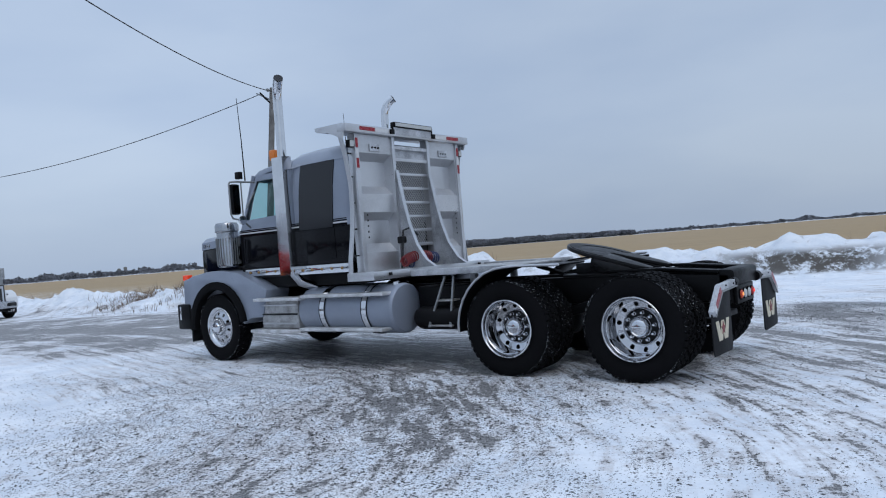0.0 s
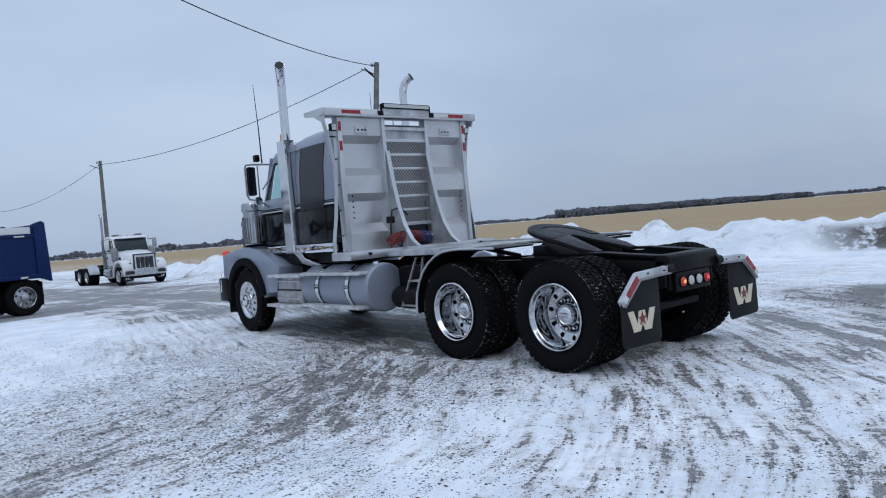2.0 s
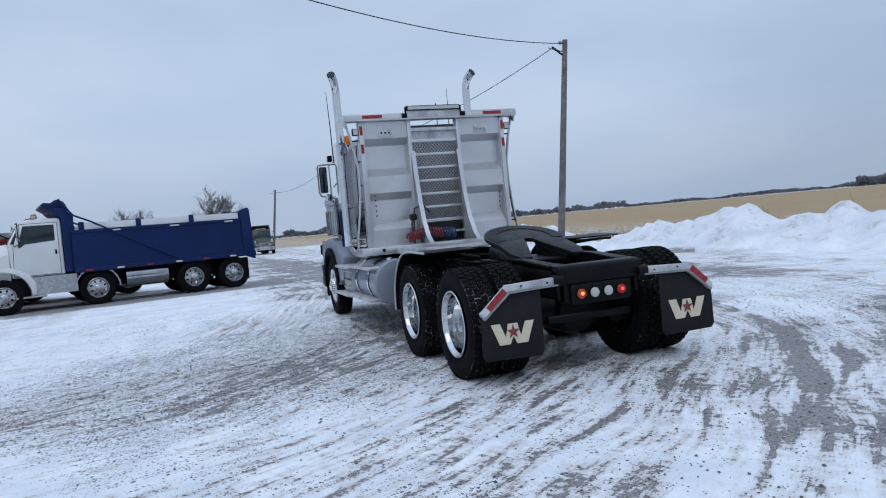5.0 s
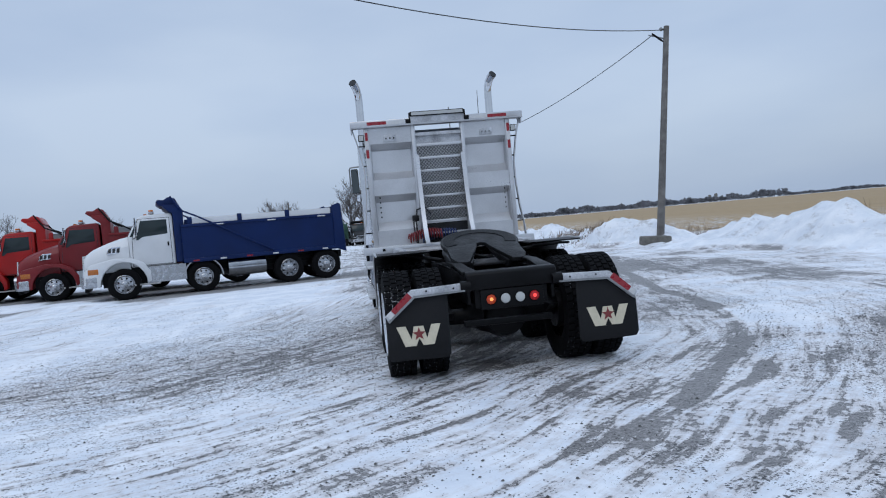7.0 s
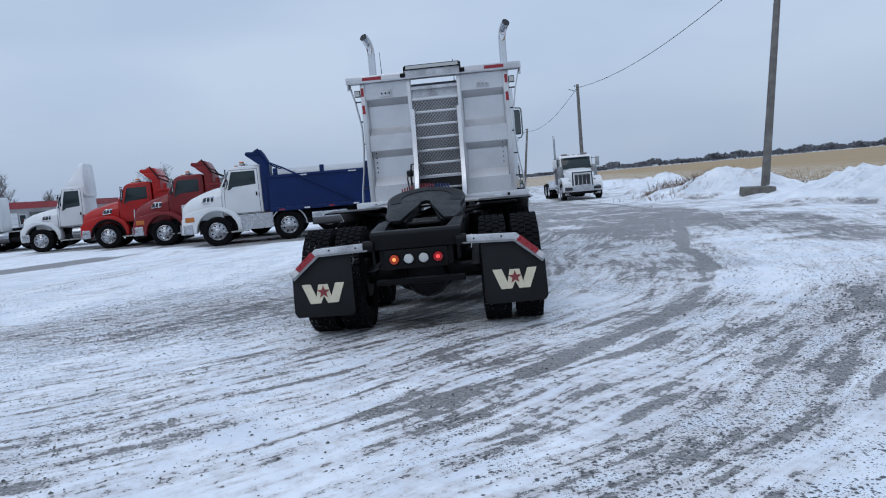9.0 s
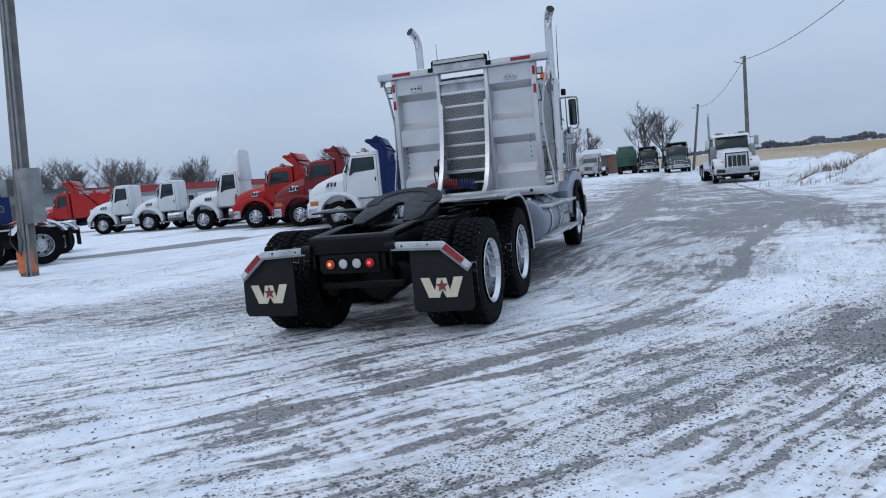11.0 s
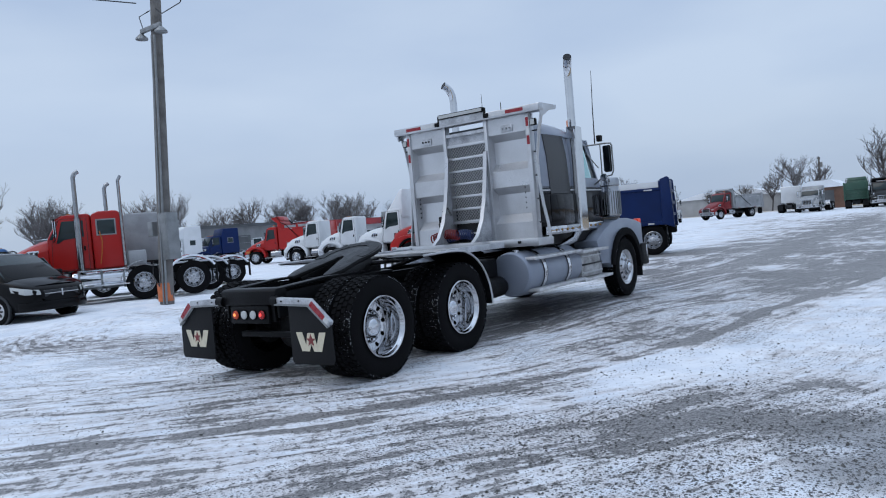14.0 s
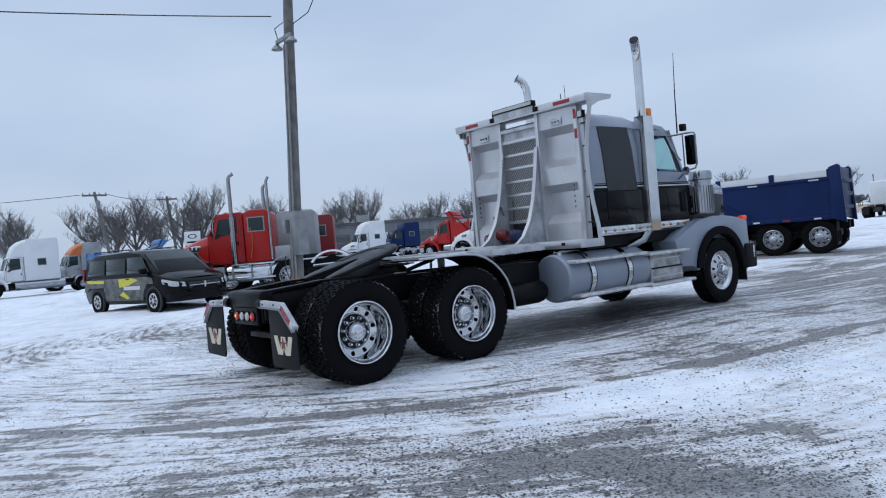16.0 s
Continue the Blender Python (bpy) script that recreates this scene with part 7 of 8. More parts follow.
def minivan(m):
    v = thing("minivan", "black minivan with grey and yellow printed sides", "van", m)
    # y forward, front axle at 0
    shell = ((-3.96, 0.78, 0.46, 0.98), (-3.92, 0.90, 0.36, 1.04), (-3.78, 0.96, 0.28, 1.07), (-3.0, 0.98, 0.25, 1.07), (-0.6, 0.98, 0.25, 1.07), (0.0, 0.97, 0.26, 1.06), (0.35, 0.95, 0.27, 1.01), (0.62, 0.90, 0.27, 0.94), (0.80, 0.82, 0.27, 0.87), (0.91, 0.70, 0.28, 0.80), (0.97, 0.54, 0.30, 0.72), (0.99, 0.36, 0.33, 0.64))
    part("body", Geo().loft([[(-w * 0.93, y, zl), (-w, y, zl + 0.22), (-w, y, zt - 0.16), (-w * 0.95, y, zt - 0.03), (-w * 0.80, y, zt), (w * 0.80, y, zt), (w * 0.95, y, zt - 0.03), (w, y, zt - 0.16), (w, y, zl + 0.22), (w * 0.93, y, zl)] for y, w, zl, zt in shell]), VANP, v, "", 0.015)
    rings = [[(x * w, y, z) for x, z in ((-1, 0.98), (-0.985, zt - 0.25), (-0.90, zt - 0.05), (-0.7, zt), (0.7, zt), (0.90, zt - 0.05), (0.985, zt - 0.25), (1, 0.98))] for y, w, zt in ((-3.90, 0.92, 1.22), (-3.72, 0.92, 1.66), (-3.2, 0.90, 1.76), (-1.6, 0.89, 1.77), (-0.85, 0.885, 1.70), (-0.35, 0.90, 1.42), (0.18, 0.92, 1.08))]
    part("greenhouse", Geo().loft(rings), VANP, v, "", 0.02)
    part("windshield", Geo().hexa([(-0.80, 0.10, 1.09), (0.80, 0.10, 1.09), (0.80, 0.04, 1.09), (-0.80, 0.04, 1.09), (-0.70, -0.70, 1.665), (0.70, -0.70, 1.665), (0.70, -0.76, 1.64), (-0.70, -0.76, 1.64)]), DGLASS, v, "dark windshield", 0.01)
    part("hood", Geo().loft([[(-w, y, z - 0.03), (-w * 0.8, y, z + 0.012), (0, y, z + 0.03), (w * 0.8, y, z + 0.012), (w, y, z - 0.03)] for y, w, z in ((0.20, 0.82, 1.052), (0.45, 0.80, 0.995), (0.65, 0.75, 0.935), (0.80, 0.68, 0.875))], caps=False, closed=False), VANP, v, "black curved hood")
    gr = part("grille", Geo().box(-0.48, 0.48, 0.88, 0.985, 0.60, 0.76), DARK, v, "dark grille with bright cross", 0.02)
    part("grille_bar", Geo().box(-0.48, 0.48, 0.985, 1.0, 0.668, 0.690), CHROME, gr)
    part("grille_bar", Geo().box(-0.022, 0.022, 0.985, 1.002, 0.60, 0.76), CHROME, gr)
    part("bumper", Geo().loft([[(-w, y, 0.28), (-w, y, 0.50), (w, y, 0.50), (w, y, 0.28)] for y, w in ((0.60, 0.93), (0.82, 0.86), (0.96, 0.66), (1.03, 0.40))]), VANP, v, "black front bumper", 0.03)
    for s in (-1, 1):
        part("headlamp", Geo().hexa([(s * 0.56, 0.985, 0.66), (s * 0.86, 0.80, 0.68), (s * 0.94, 0.42, 0.76), (s * 0.60, 0.70, 0.7), (s * 0.58, 0.955, 0.775), (s * 0.86, 0.765, 0.835), (s * 0.945, 0.38, 0.905), (s * 0.60, 0.70, 0.86)]), WHITELENS, v, "clear headlamp", 0.015)
        for y in (0.0, -3.08):
            part("wheel_arch", Geo().lathe([(0.385, s * 0.93), (0.385, s * 0.978), (0.02, s * 0.978)], (0, y, 0.345), "x", 28), DARK, v)
            w = part("wheel", Geo().lathe([(0.21, 0.10), (0.19, 0.115), (0.15, 0.09), (0.05, 0.10), (0.003, 0.105)], seg=24, caps=False), BOARD, v, "silver wheel cover", at=pose(s * 0.89, y, 0.335, 0, 0, 0 if s > 0 else 180))
            part("tyre", Geo().lathe([(0.20, -0.09), (0.25, -0.11), (0.315, -0.10), (0.335, -0.07), (0.335, 0.07), (0.315, 0.10), (0.25, 0.11), (0.20, 0.09)], seg=32, caps=False), RUBBER, w)
            for k in range(7):
                part("spoke_slot", Geo().box(-0.012, 0.012, 0.075, 0.165, -0.022, 0.022).moved(pose(0.10, 0, 0) @ pose(0, 0, 0, 360 * k / 7)), DARK, w)
        X = lambda a: s * a
        # side windows, pillars between them
        for y0, y1, yt0, yt1 in ((-3.64, -2.62, -3.50, -2.62), (-2.52, -1.45, -2.52, -1.45), (-1.35, -0.22, -1.35, -0.62)):
            part("side_window", Geo().hexa([(X(0.90), y0, 1.12), (X(0.90), y1, 1.12), (X(0.86), yt1, 1.56), (X(0.86), yt0, 1.56), (X(0.945), y0, 1.12), (X(0.945), y1, 1.12), (X(0.895), yt1, 1.57), (X(0.895), yt0, 1.57)]), DGLASS, v, "dark side window", 0.01)
        part("side_print", Geo().prism([(-3.84, 0.62), (-3.50, 0.75), (-2.65, 0.75), (-2.55, 0.36), (-0.52, 0.36), (-0.46, 0.62), (-0.25, 0.80), (0.05, 0.80), (0.02, 0.95), (-0.30, 1.00), (-3.70, 1.0)], X(0.976), X(0.984), "x"), WRAP, v, "grey printed wrap")
        part("yellow_flash", Geo().prism([(-1.75, 0.74), (-1.25, 0.78), (-0.72, 0.93), (-1.05, 0.99), (-1.75, 0.985)], X(0.984), X(0.988), "x"), YELLOW, v, "yellow printed flash")
        part("yellow_flash", Geo().prism([(-3.6, 0.90), (-2.6, 0.88), (-2.6, 0.96), (-3.6, 0.99)], X(0.984), X(0.988), "x"), YELLOW, v)
        part("yellow_flash", Geo().prism([(-1.75, 0.52), (-1.35, 0.40), (-1.22, 0.44), (-1.55, 0.62)], X(0.984), X(0.988), "x"), YELLOW, v)
        part("lettering_bar", Geo().prism([(-1.5, 0.66), (-0.62, 0.66), (-0.62, 0.76), (-1.5, 0.76)], X(0.988), X(0.992), "x"), WHITETAPE, v, "white bar of lettering")
        part("mirror", Geo().box(min(X(0.93), X(1.14)), max(X(0.93), X(1.14)), -0.42, -0.26, 1.08, 1.24), VANP, v, "", 0.04)
        part("door_handle", Geo().box(min(X(0.975), X(1.0)), max(X(0.975), X(1.0)), -1.34, -1.18, 0.95, 0.98), VANP, v)
        part("tail_lamp", Geo().box(min(X(0.80), X(0.95)), max(X(0.80), X(0.95)), -3.94, -3.86, 0.95, 1.35), REDTAPE, v, "", 0.02)
        part("roof_rail", Geo().tube([(X(0.72), -3.5, 1.77), (X(0.72), -3.4, 1.81), (X(0.72), -1.5, 1.80), (X(0.72), -1.4, 1.75)], 0.018, 6), FRAME, v)
    return v


va = radians(-76.0)
vr = Vector((math.cos(va), math.sin(va), 0))
vp = Vector((-12.65, 1.85, 0)) - vr * 0.95
minivan(standing(vp.x, vp.y, -76.0))

# ---- poles, wires, blocks, sign ----
def pole(x, y, top, r, label, lean=(0, 0), arm=None):
    z0 = ground_z(x, y) - 0.2
    p = thing("utility_pole", label, "pole", pose(x, y, z0))
    h = top - z0
    part("post", Geo().tube([(0, 0, 0), (lean[0] * 0.5, lean[1] * 0.5, h * 0.5), (lean[0], lean[1], h)], [r, r * 0.86, r * 0.7], 16), WOOD, p, "weathered wooden post")
    if arm:
        dx, dy = arm
        part("arm", Geo().tube([(lean[0], lean[1], h - 0.55), (lean[0] + dx, lean[1] + dy, h - 0.30)], 0.03, 8), STEELG, p)
        part("insulator", Geo().lathe([(0.04, h - 0.18), (0.06, h - 0.12), (0.05, h - 0.05), (0.02, h - 0.03)], (lean[0] + dx * 0.3, lean[1] + dy * 0.3, 0), "z", 10), STEELG, p)
    return p


pl = pole(11.40, 21.4, 9.0, 0.16, "weathered leaning wooden pole in the snow bank", (0.92, -0.15), (-0.75, 0.15))
part("strain_insulator", Geo().tube([(0.80, -0.13, 8.15), (0.55, -0.10, 8.36), (0.30, -0.06, 8.58)], [0.03, 0.05, 0.03], 8), GREASE, pl, "dark strain insulator")
part("wire_clamp", Geo().tube([(0.88, -0.14, 8.72), (0.62, -0.10, 8.74)], 0.035, 8), STEELG, pl)
pole(7.8, 49.0, 8.15, 0.16, "weathered wooden pole far down the yard", (0.05, 0), (-0.7, 0))
pole(4.6, 82.0, 7.3, 0.16, "leaning wooden pole at the end of the yard", (0.9, 0), (-0.7, 0))
P1 = (-11.3, 5.45)
p1 = pole(*P1, 9.4, 0.19, "tall weathered pole with steel meter box", (0.32, 0.4))
for k in range(2):
    part("conduit", Geo().tube([(0.19 - 0.06 * k, -0.13 - 0.05 * k, 0.1), (0.42 - 0.06 * k, 0.13 - 0.05 * k, 7.4)], 0.03 - 0.008 * k, 8), STEELG, p1, "grey conduit")
mb = part("meter_box", Geo().box(0.10, 0.50, -0.10, 0.25, 1.40, 2.65), STEELG, p1, "grey steel meter box", 0.015)
part("box_door", Geo().box(0.14, 0.46, -0.112, -0.10, 1.45, 2.60), STEELG, mb, "", 0.004)
part("junction_box", Geo().box(-0.38, -0.16, -0.12, 0.08, 2.05, 2.45), STEELG, p1, "", 0.015)
part("guard", Geo().lathe([(0.205, 0.28), (0.205, 0.78)], (0, 0, 0), "z", 18, False), ORANGECONE, p1, "faded orange guard sleeve")
cr = part("clamp_arm", Geo().box(-0.18, 0.72, 0.10, 0.18, 7.55, 7.67), STEELG, p1, "steel cross clamp", 0.01)
for s in (-1, 1):
    part("floodlight", Geo().lathe([(0.05, 7.55), (0.16, 7.44), (0.17, 7.40)], (0.27 + s * 0.45, 0.14, 0), "z", 16), STEELG, cr, "small grey floodlight")
part("cable_loop", Geo().tube([(0.3, 0.25, 8.2), (0.6, 0.3, 7.95), (1.0, 0.6, 8.2), (1.15, 0.9, 8.9)], 0.014, 6), WIRE, p1)
part("cable_loop", Geo().tube([(0.2, 0.2, 8.1), (-0.15, 0.1, 8.0), (-0.1, 0.14, 7.7)], 0.014, 6), WIRE, p1)
part("hanging_cable", Geo().tube([(0.1, -0.22, 1.3), (0.25, -0.26, 1.0), (0.12, -0.24, 0.7), (-0.2, -0.2, 1.0), (-0.1, -0.22, 1.4)], 0.016, 6), WIRE, p1)


def wire(a, b, sag, label="thin black overhead cable between poles", r=0.017):
    pts = [Vector(a).lerp(Vector(b), k / 24) - Vector((0, 0, sag * 4 * (k / 24) * (1 - k / 24))) for k in range(25)]
    return single("overhead_cable", Geo().tube(pts, r, 6), WIRE, label, "cable", group="overhead cables")


wire((12.20, 21.25, 8.85), (-11.25, 5.55, 9.1), 1.05)
wire((11.72, 21.34, 8.68), (7.8, 49.0, 7.9), 0.75)
wire((7.8, 49.0, 7.9), (5.4, 82.0, 7.0), 0.9)
wire((-11.3, 5.4, 8.25), (-17.5, -22.0, 8.7), 0.5)

single("concrete_block", Geo().prism([(-0.70, -0.28), (0.62, -0.30), (0.70, 0.26), (-0.58, 0.32)], 0.0, 0.44, "z"), CONCRETE, "dirty concrete block at the foot of the pole", "block", standing(10.85, 20.75, 14) @ pose(0, 0, -0.12, 4, 3, 0), bevel=0.06)

sg = thing("yard_sign", "white company sign with dark emblem and lettering bars", "sign", standing(-78, 25.7, 72))
part("board", Geo().box(-0.92, 0.92, -0.06, 0.06, 3.35, 5.0), WHITEP, sg, "", 0.01)
for x in (-0.8, 0.8):
    part("post", Geo().box(x - 0.06, x + 0.06, -0.05, 0.05, 0, 3.35), FRAME, sg)
part("emblem", Geo().lathe([(0.50, -0.07), (0.50, -0.062), (0.36, -0.062), (0.36, -0.07)], (0, 0, 4.4), "y", 28, False).moved(pose(0, 0, 4.4) @ Matrix.Diagonal((1.0, 1.0, 0.55, 1)) @ pose(0, 0, -4.4)), FRAME, sg, "dark oval emblem")
part("lettering_bar", Geo().box(-0.65, 0.65, -0.07, -0.062, 3.62, 3.82), FRAME, sg)

# ---- the long building and what stands by it ----
WALLG = mat("pale_grey_cladding", (0.42, 0.43, 0.44), 0.6, 0.1, 0.12, 0.8, 0.1, 20)
WALLD = mat("dark_grey_cladding", (0.10, 0.105, 0.11), 0.6, 0.1, 0.15, 0.8, 0.1, 20)
WALLM = mat("grey_cladding_with_eave_shade", (0.24, 0.245, 0.25), 0.6, 0.1, 0.15, 0.8, 0.1, 20)
WALLY = mat("yellow_cladding", (0.30, 0.26, 0.06), 0.6, 0, 0.12, 0.8)
ROOFR = mat("red_roof_trim", (0.32, 0.03, 0.035), 0.5, 0, 0.15, 0.8)


def long_building(name, label, y0, y1, x0, wall, trim, h, roof_m, yellow=False):
    b = thing(name, label, "building", pose(x0, (y0 + y1) / 2, -0.25))
    L = (y1 - y0) / 2
    part("wall", Geo().box(-16, 0, -L, L, 0, h), wall, b)
    part("fascia", Geo().box(-16.2, 0.5, -L - 0.2, L + 0.2, h + (0.5 if yellow else 0.0), h + 0.85), trim, b, "", 0.02)
    if yellow:
        # shade below the roof edge is put into this band's grey colour
        part("upper_wall", Geo().box(-16, 0.02, -L, L, h, h + 0.5), wall, b, "upper wall band, grey for the shade under the roof")
        part("pale_wall", Geo().box(0.0, 0.04, -L + 16, L, 0, 2.5), WHITEP, b, "white lower wall")
    part("roof", Geo().prism([(-16.3, h + 0.85), (0.6, h + 0.85), (-7, h + 1.05)], -L - 0.3, L + 0.3, "y"), roof_m, b, "snow-dusted flat roof")
    if yellow:
        part("yellow_band", Geo().box(0, 0.05, -L + 2, -L + 16, 0.9, 2.5), WALLY, b, "yellow cladding band")
    n_ = int((y1 - y0) // 6)
    for k in range(n_):
        yy = -L + 3 + k * 6
        dr = part("garage_door", Geo().box(0.05, 0.12, yy - 1.7, yy + 1.7, 0, h - 0.5), WHITEP if k % 2 else WALLD, b, "sectional garage door" if k % 2 else "dark garage opening")
        for j in range(4):
            part("door_rib", Geo().box(0.12, 0.14, yy - 1.7, yy + 1.7, 0.7 + j * 0.75, 0.73 + j * 0.75), GREYBOX, dr)
        w = part("window", Geo().box(0.05, 0.10, yy + 2.1, yy + 3.3, 1.4, 2.6), DGLASS, b, "dark window")
        part("frame", Geo().holed([(0.10, yy + 2.0, 1.3), (0.10, yy + 3.4, 1.3), (0.10, yy + 3.4, 2.7), (0.10, yy + 2.0, 2.7)], [(0.10, yy + 2.1, 1.4), (0.10, yy + 3.3, 1.4), (0.10, yy + 3.3, 2.6), (0.10, yy + 2.1, 2.6)], (0.03, 0, 0)), WHITEP, w)
    part("roof_vent", Geo().box(-6, -4.8, -2, -0.8, h + 0.95, h + 1.9), STEELG, b, "", 0.03)
    return b


long_building("workshop_building", "long dark workshop with yellow band", 33, 56, -62, WALLM, WALLD, 3.6, SNOWM, True)
long_building("sales_building", "long pale building with red roof edge", 57, 104, -60, WALLG, ROOFR, 3.4, SNOWM)

# far end sheds
for x, y, w_, d_, h_, lab in ((-24, 120, 16, 10, 4.0, "low grey shed behind the parked trucks"), (-9.0, 108, 5.5, 8, 4.0, "brown shed with rounded roof")):
    sh = thing("storage_shed", lab, "building", pose(x, y, -0.3))
    part("wall", Geo().box(-w_ / 2, w_ / 2, -d_ / 2, d_ / 2, 0, h_ * 0.75), WALLG if w_ > 12 else mat("brown_cladding", (0.17, 0.09, 0.06), 0.7, 0, 0.2, 0.8), sh)
    part("roof", Geo().prism([(-w_ / 2 - 0.3, h_ * 0.75), (w_ / 2 + 0.3, h_ * 0.75), (w_ / 4, h_), (-w_ / 4, h_)], -d_ / 2 - 0.3, d_ / 2 + 0.3, "y"), SNOWM, sh)
    part("door", Geo().box(-1.6, 1.6, -d_ / 2 - 0.06, -d_ / 2, 0, 2.6), WALLD, sh)
for x, y, h_ in ((700, 1330, 16), (716, 1336, 19), (640, 1300, 7)):
    si = thing("farm_silo" if h_ > 10 else "farm_barn", "distant farm building on the horizon", "building", pose(x, y, -1))
    if h_ > 10:
        part("wall", Geo().lathe([(3.2, 0), (3.2, h_ * 0.8), (2.2, h_ * 0.8 + 1.6), (0.2, h_ * 0.8 + 2.1)], seg=16, axis="z"), CONCRETE, si)
    else:
        part("wall", Geo().prism([(-14, 0), (14, 0), (14, 6), (0, 10), (-14, 6)], -6, 6, "y"), WHITEP, si)

# a green field tractor by the workshop
ft = thing("farm_tractor", "green farm tractor parked by the workshop", "tractor", standing(-54.5, 29.8, 120))
part("body", Geo().box(-0.4, 0.4, 0.0, 1.9, 0.8, 1.5), GREENP, ft, "", 0.08)
part("cab", Geo().box(-0.7, 0.7, -1.3, 0.1, 1.0, 2.6), DGLASS, ft, "", 0.08)
part("roof", Geo().box(-0.8, 0.8, -1.4, 0.2, 2.6, 2.75), GREENP, ft, "", 0.04)
for s in (-1, 1):
    part("rear_tyre", Geo().lathe([(0.2, -0.2), (0.75, -0.22), (0.80, 0), (0.75, 0.22), (0.2, 0.2)], (s * 0.95, -0.7, 0.8), "x", 24), RUBBER, ft)
    part("front_tyre", Geo().lathe([(0.1, -0.13), (0.42, -0.14), (0.46, 0), (0.42, 0.14), (0.1, 0.13)], (s * 0.8, 1.5, 0.46), "x", 20), RUBBER, ft)

# far T-topped poles
for x, y, h_, ln in ((-80, 17.3, 10.4, -1.5), (-88, 27.2, 10.4, -0.9), (-14, 140, 9, 0.4)):
    q = thing("power_pole", "wooden power pole with crossarm", "pole", pose(x, y, -0.2))
    part("post", Geo().tube([(0, 0, 0), (0, ln, h_)], [0.22, 0.15], 10), WOOD, q)
    part("crossarm", Geo().box(-0.08, 0.08, ln - 1.3, ln + 1.3, h_ - 0.5, h_ - 0.3), WOOD, q)
    for yy in (-1.2, -0.5, 0.5, 1.2):
        part("insulator", Geo().lathe([(0.06, h_ - 0.3), (0.05, h_ - 0.1)], (0, ln + yy, 0), "z", 8), STEELG, q)
    part("transformer", Geo().lathe([(0.22, h_ - 1.9), (0.24, h_ - 1.1), (0.1, h_ - 1.0)], (0.35, ln * 0.85, 0), "z", 14), STEELG, q)
wire((-80, 14.6, 9.9), (-60, -60, 9.5), 2.0, r=0.03)
wire((-80, 17.1, 9.9), (-88, 26.3, 9.9), 0.4, r=0.03)

# ---- bare trees, far woods, weeds, stones ----
def tree_geo(seed, h):
    """A tapering trunk with rising limbs all the way up and an oval crown of fine twigs."""
    rnd = random.Random(seed)
    limbs, twigs = Geo(), Geo()

    def grow(p, d, length, r, level):
        n_ = 3 if level < 3 else 2
        pts, q, dd = [p], p.copy(), d.copy()
        for _ in range(n_):
            dd = (dd + Vector((rnd.uniform(-1, 1), rnd.uniform(-1, 1), rnd.uniform(-0.1, 0.8))) * 0.2).normalized()
            q = q + dd * length / n_
            pts.append(q.copy())
        (limbs if level < 2 else twigs).tube(pts, [r * (1 - 0.6 * k / n_) for k in range(n_ + 1)], 6 if level == 0 else 4 if level == 1 else 3)
        if level >= 4:
            return
        for k in range((13, 8, 5, 3)[level]):
            u = rnd.uniform(0.38, 1.0) if level == 0 else rnd.uniform(0.3, 1.0)
            f_ = min(u * n_, n_ - 0.001)
            base = pts[int(f_)].lerp(pts[int(f_) + 1], f_ - int(f_))
            a = rnd.uniform(0, 2 * math.pi)
            out = Vector((math.cos(a), math.sin(a), rnd.uniform(0.45, 1.5))).normalized()
            if level == 0:
                reach = h * 0.42 * math.sqrt(max(0.08, 1 - ((base.z / h - 0.48) / 0.50) ** 2)) * rnd.uniform(0.7, 1.1)
            else:
                reach = length * rnd.uniform(0.38, 0.62)
            grow(base, (dd * (0.2 if level == 0 else 0.5) + out * 0.8).normalized(), reach, r * (0.42 if level == 0 else 0.5), level + 1)

    grow(Vector((0, 0, 0)), Vector((0, 0, 1)), h * 0.72, h * 0.020, 0)
    return limbs, twigs


TREES = []
for sd, h_ in ((3, 10.4), (8, 9.4), (21, 8.6)):
    a_, b_ = tree_geo(sd, h_)
    TREES.append((a_.mesh("trunk"), b_.mesh("crown")))
rnd = random.Random(5)
TREE_SPOTS = [(-84 + rnd.uniform(-4, 4), y + rnd.uniform(-1.5, 1.5), rnd.uniform(0.82, 1.12)) for y in range(20, 124, 5)]
TREE_SPOTS += [(-98 + rnd.uniform(-6, 6), y + rnd.uniform(-2, 2), rnd.uniform(0.85, 1.25)) for y in range(-2, 40, 6)]
TREE_SPOTS += [(-92 + rnd.uniform(-6, 6), y, rnd.uniform(0.8, 1.1)) for y in range(44, 118, 8)]
TREE_SPOTS += [(-118 + rnd.uniform(-8, 8), y + rnd.uniform(-2, 2), rnd.uniform(0.9, 1.3)) for y in range(-40, 60, 9)]
TREE_SPOTS += [(-1.9, 104, 1.15), (0.6, 108, 0.85), (-13.6, 110, 0.85), (-10.5, 112, 0.80), (-16.8, 112, 0.62), (-21.2, 114, 0.50), (-26.5, 114, 0.5), (-34, 118, 0.6), (-50, 100, 0.9), (-40, 112, 0.9)]
for k, (x, y, s_) in enumerate(TREE_SPOTS):
    tr = thing("bare_tree", "leafless grey winter tree beyond the yard", "tree", pose(x, y, -0.1, 0, 0, rnd.uniform(0, 360)) @ Matrix.Diagonal((1.05 * s_, 1.05 * s_, 0.80 * s_, 1)), "bare trees round the yard")
    ta, tb = TREES[k % 3]
    part("trunk", ta, BARK, tr)
    part("crown", tb, TWIG, tr)

# far woods along the horizon
wood = Geo()
rnd = random.Random(11)


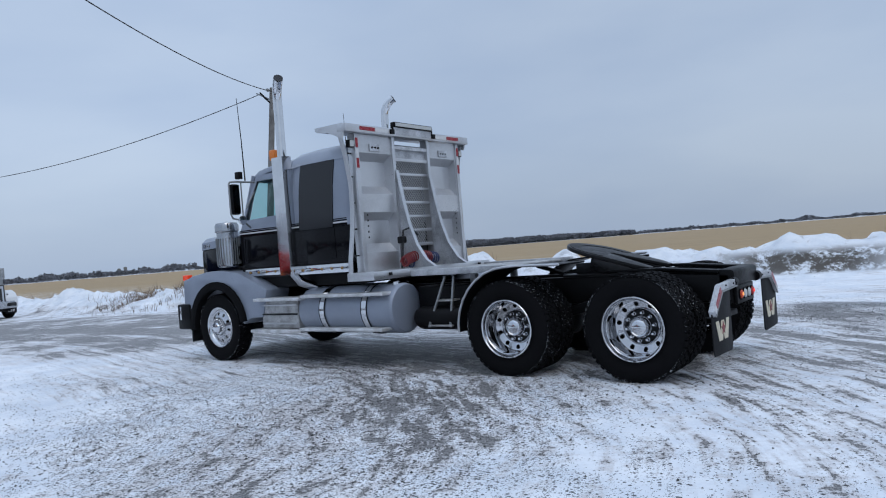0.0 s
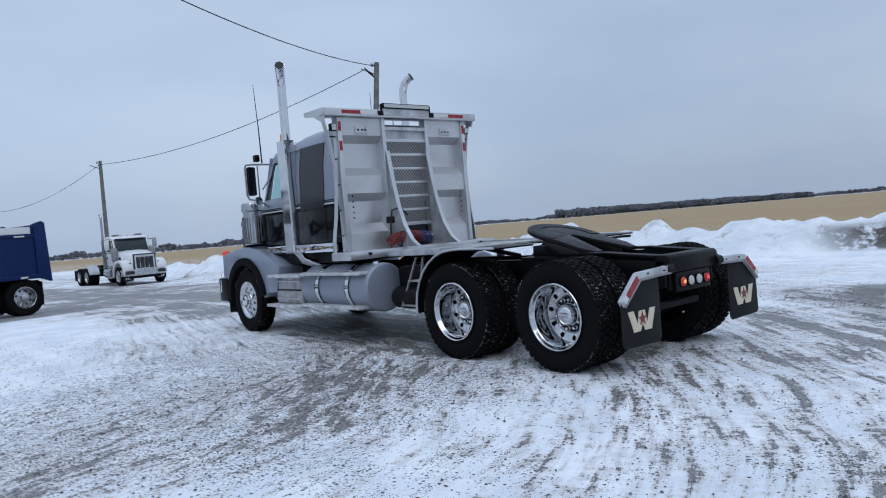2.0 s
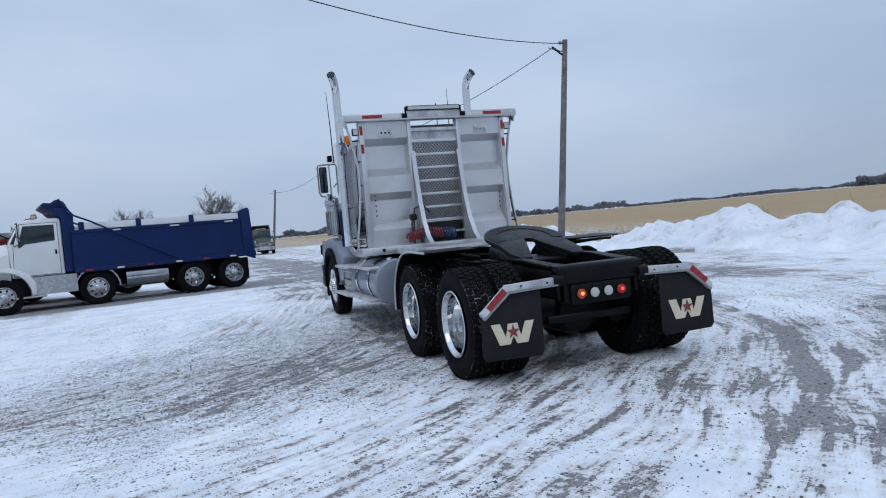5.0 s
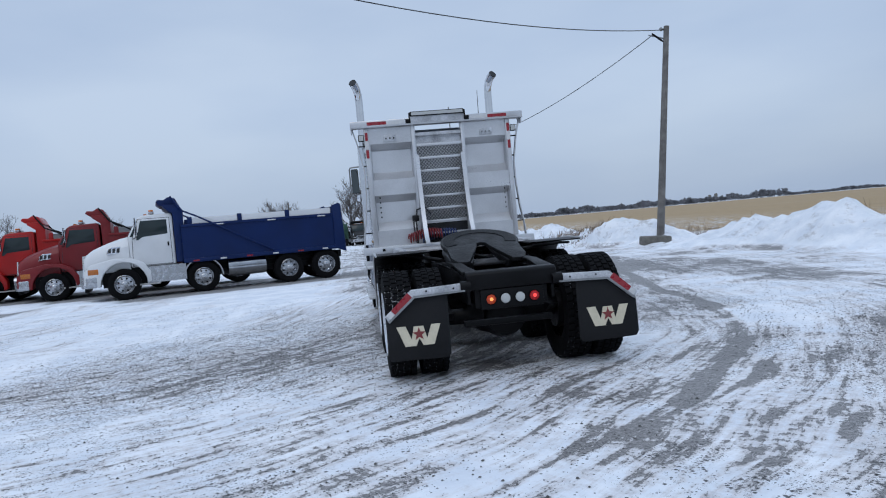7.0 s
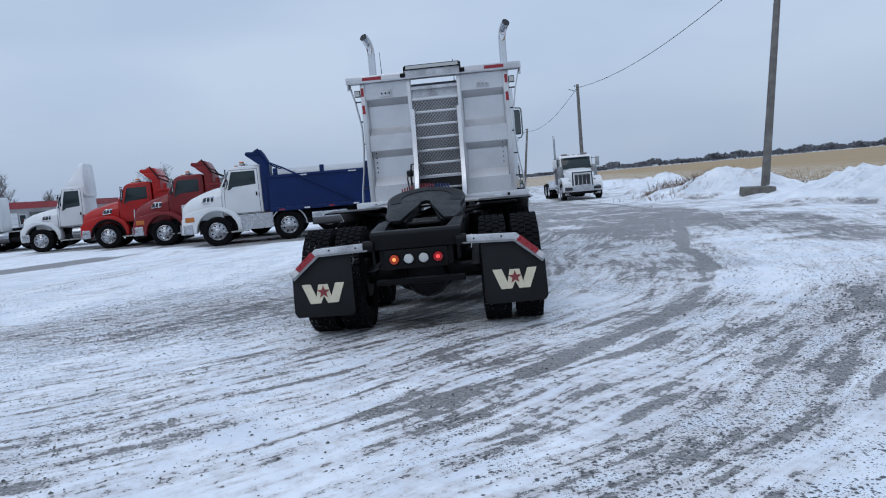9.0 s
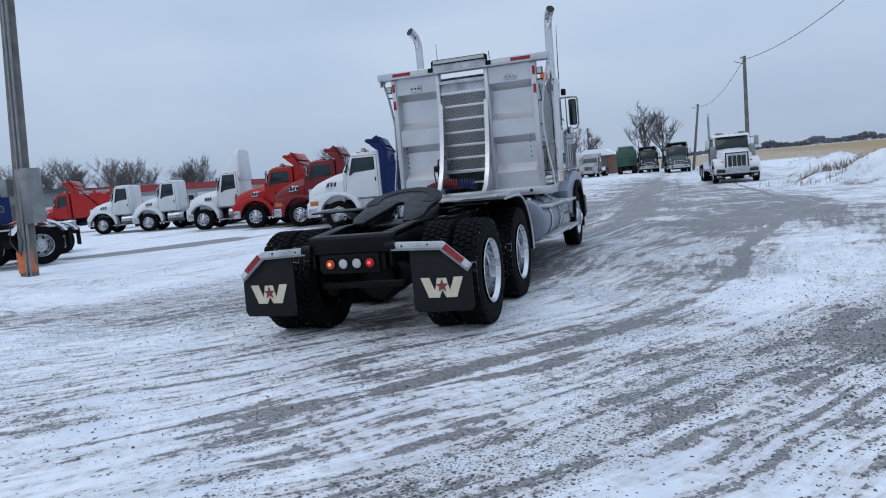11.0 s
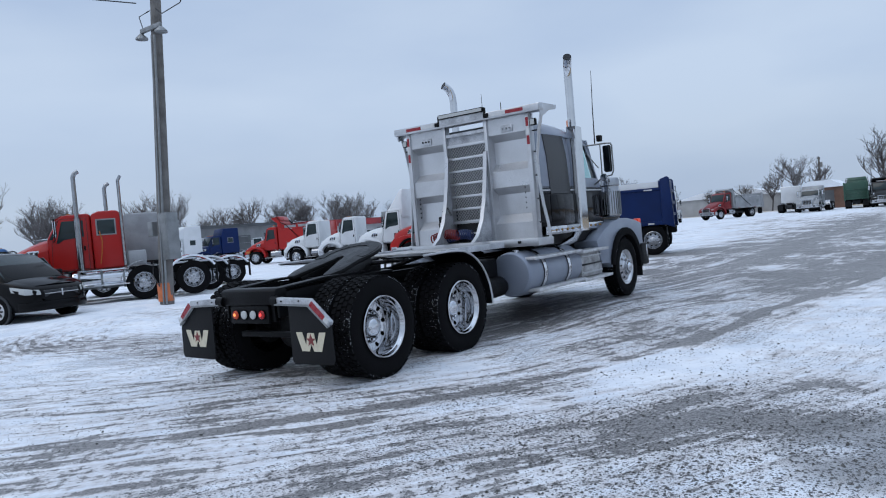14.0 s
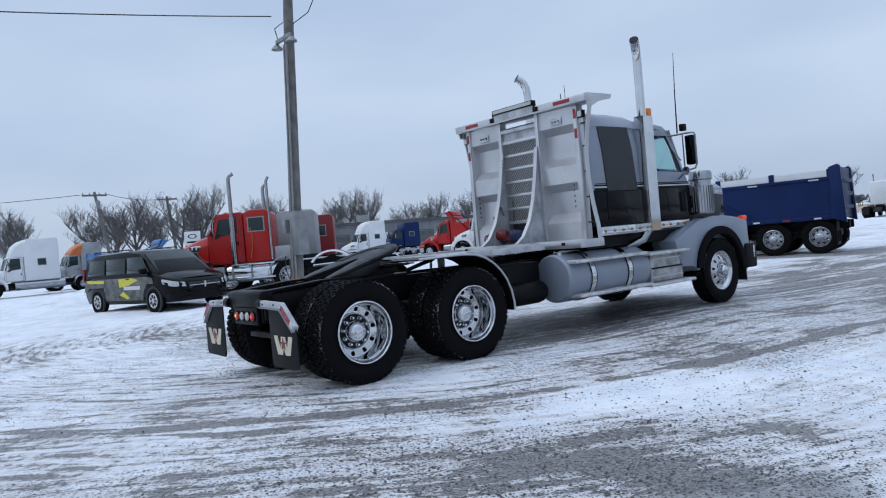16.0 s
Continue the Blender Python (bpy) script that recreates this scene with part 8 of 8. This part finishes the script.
def clump(x, y, w, h):
    """A far leafless tree: a trunk and a rounded crown of many thin, ragged shards."""
    wood.add([(x - 0.25, y, -1.0), (x + 0.25, y, -1.0), (x, y + 0.25, -1.0), (x, y, h * 0.8)], [(0, 1, 3), (1, 2, 3), (2, 0, 3)])
    cz = h * 0.56
    for _ in range(18):
        a0, el_ = rnd.uniform(0, 6.283), rnd.uniform(-0.7, 1.45)
        d_ = Vector((math.cos(a0) * math.cos(el_), math.sin(a0) * math.cos(el_), math.sin(el_)))
        r_ = rnd.uniform(0.55, 1.0)
        tip_ = Vector((x, y, cz)) + Vector((d_.x * w * r_, d_.y * w * r_, d_.z * h * 0.46 * r_))
        q_ = Vector((rnd.uniform(-1, 1), rnd.uniform(-1, 1), rnd.uniform(-0.6, 0.6))) * w * 0.42
        c_ = Vector((x, y, cz - 0.12 * h))
        wood.add([c_, tip_ + q_, tip_ - q_], [(0, 1, 2)])


for k in range(9000):
    # a solid wood, looser rows of trees on both sides of it
    a = rnd.uniform(48.8, 67.5) if k % 3 == 0 else rnd.uniform(-8, 122)
    u = noise.noise(Vector((a * 0.9, 0.3, 2)))
    dist = 1000 + rnd.uniform(0, 60)
    if 49.0 < a < 67.4:
        hh = 13.0 - 0.3 * (a - 49) + 2.0 * u
        hh *= rnd.uniform(0.5, 1.05)
    elif 6 < a < 33:
        hh = (8.0 + 5.0 * u) * rnd.uniform(0.4, 1.25)
    else:
        hh = (4.0 + 3.5 * u) * rnd.uniform(0.5, 1.2)
    clump(math.sin(radians(a)) * dist, math.cos(radians(a)) * dist, rnd.uniform(2.0, 4.6), max(1.8, hh))
for k in range(700):
    a = rnd.uniform(-130, -8)
    d = 330 + rnd.uniform(0, 50)
    clump(math.sin(radians(a)) * d, math.cos(radians(a)) * d, rnd.uniform(1.5, 3.5), rnd.uniform(3, 6.5))
single("far_woods", wood, HAZED_WOOD, "dark line of leafless woods on the horizon", "woods", kind="stuff")

# dry weeds behind the bank
weed = Geo()
STRAWM = mat("dry_weed_stalks", (0.20, 0.135, 0.09), 0.9, 0, 0.3, 4)
rnd = random.Random(17)
for k in range(11000):
    y = rnd.uniform(-10, 62)
    x = 15.6 + rnd.expovariate(0.22) - 0.05 * max(0, y) + 0.8 * math.sin(y * 0.4)
    if k % 6 == 0:
        x, y = 10.0 + rnd.gauss(0, 1.2), 27.5 + rnd.gauss(0, 1.6)
    elif k % 3 == 0:
        x, y = 12.8 + rnd.expovariate(0.28), 19.0 + rnd.gauss(0, 4.0)
    if noise.noise(Vector((x * 0.5, y * 0.5, 7))) < -0.08:
        continue
    z, h_ = ground_z(x, y), rnd.uniform(0.10, 0.42)
    lx, ly, w_ = rnd.gauss(0, 0.12), rnd.gauss(0, 0.12), rnd.uniform(0.006, 0.014)
    weed.add([(x - w_, y, z - 0.03), (x + w_, y, z - 0.03), (x, y + w_, z - 0.03), (x + lx, y + ly, z + h_)], [(0, 1, 3), (1, 2, 3), (2, 0, 3)])
single("dry_weeds", weed, STRAWM, "dry brown weed stalks along the snow bank", "weeds", kind="stuff")

# loose stones and ice crumbs on the yard
STONEM = mat("dark_gravel", (0.15, 0.145, 0.14), 0.8, 0, 0.3, 9, color2=(0.045, 0.044, 0.043))
crumb = Geo()
rnd = random.Random(23)
made = 0
while made < 36000:
    x, y = rnd.uniform(-9, 9), rnd.uniform(-6.5, 11)
    u = math.hypot(x + 6.4, min(0, y - 5))
    dens = 0.35 + 0.9 * noise.noise(Vector((u * 0.9, y * 0.12 + x * 0.1, 4))) + 0.5 * noise.noise(Vector((x * 0.3, y * 0.3, 9)))
    dens = 0.28 * dens + 0.75 * max(0, 1 - ((x + 3.3) / 3.0) ** 2 - ((y - 2.6) / 3.8) ** 2) + 1.1 * max(0, 1 - ((x - 5.1) / 1.9) ** 2 - ((y + 1.4) / 2.1) ** 2) + 0.35 * max(0, 1 - ((x - 4.4) / 1.4) ** 2 - ((y + 2.6) / 1.2) ** 2)
    dens *= 0.25 + 1.6 * max(0, 0.5 + noise.noise(Vector((u * 3.2, y * 0.35 + x * 0.1, 14))))
    if rnd.random() > dens:
        continue
    made += 1
    r = min(0.016, 0.0035 + rnd.expovariate(380))
    z = ground_z(x, y) + r * 0.25
    a = rnd.uniform(0, 6.28)
    c, s = math.cos(a) * r, math.sin(a) * r
    crumb.add([(x + c, y + s, z), (x - s, y + c * rnd.uniform(0.6, 1), z), (x - c, y - s, z), (x + s * rnd.uniform(0.6, 1), y - c, z), (x, y, z + r * rnd.uniform(0.4, 0.9))], [(0, 1, 4), (1, 2, 4), (2, 3, 4), (3, 0, 4)])
me = bpy.data.meshes.new("gravel")
me.from_pydata(crumb.v, [], crumb.f)
me.materials.append(STONEM)
tagged(new("gravel", me), "loose dark gravel strewn over the snow", "gravel", kind="stuff")
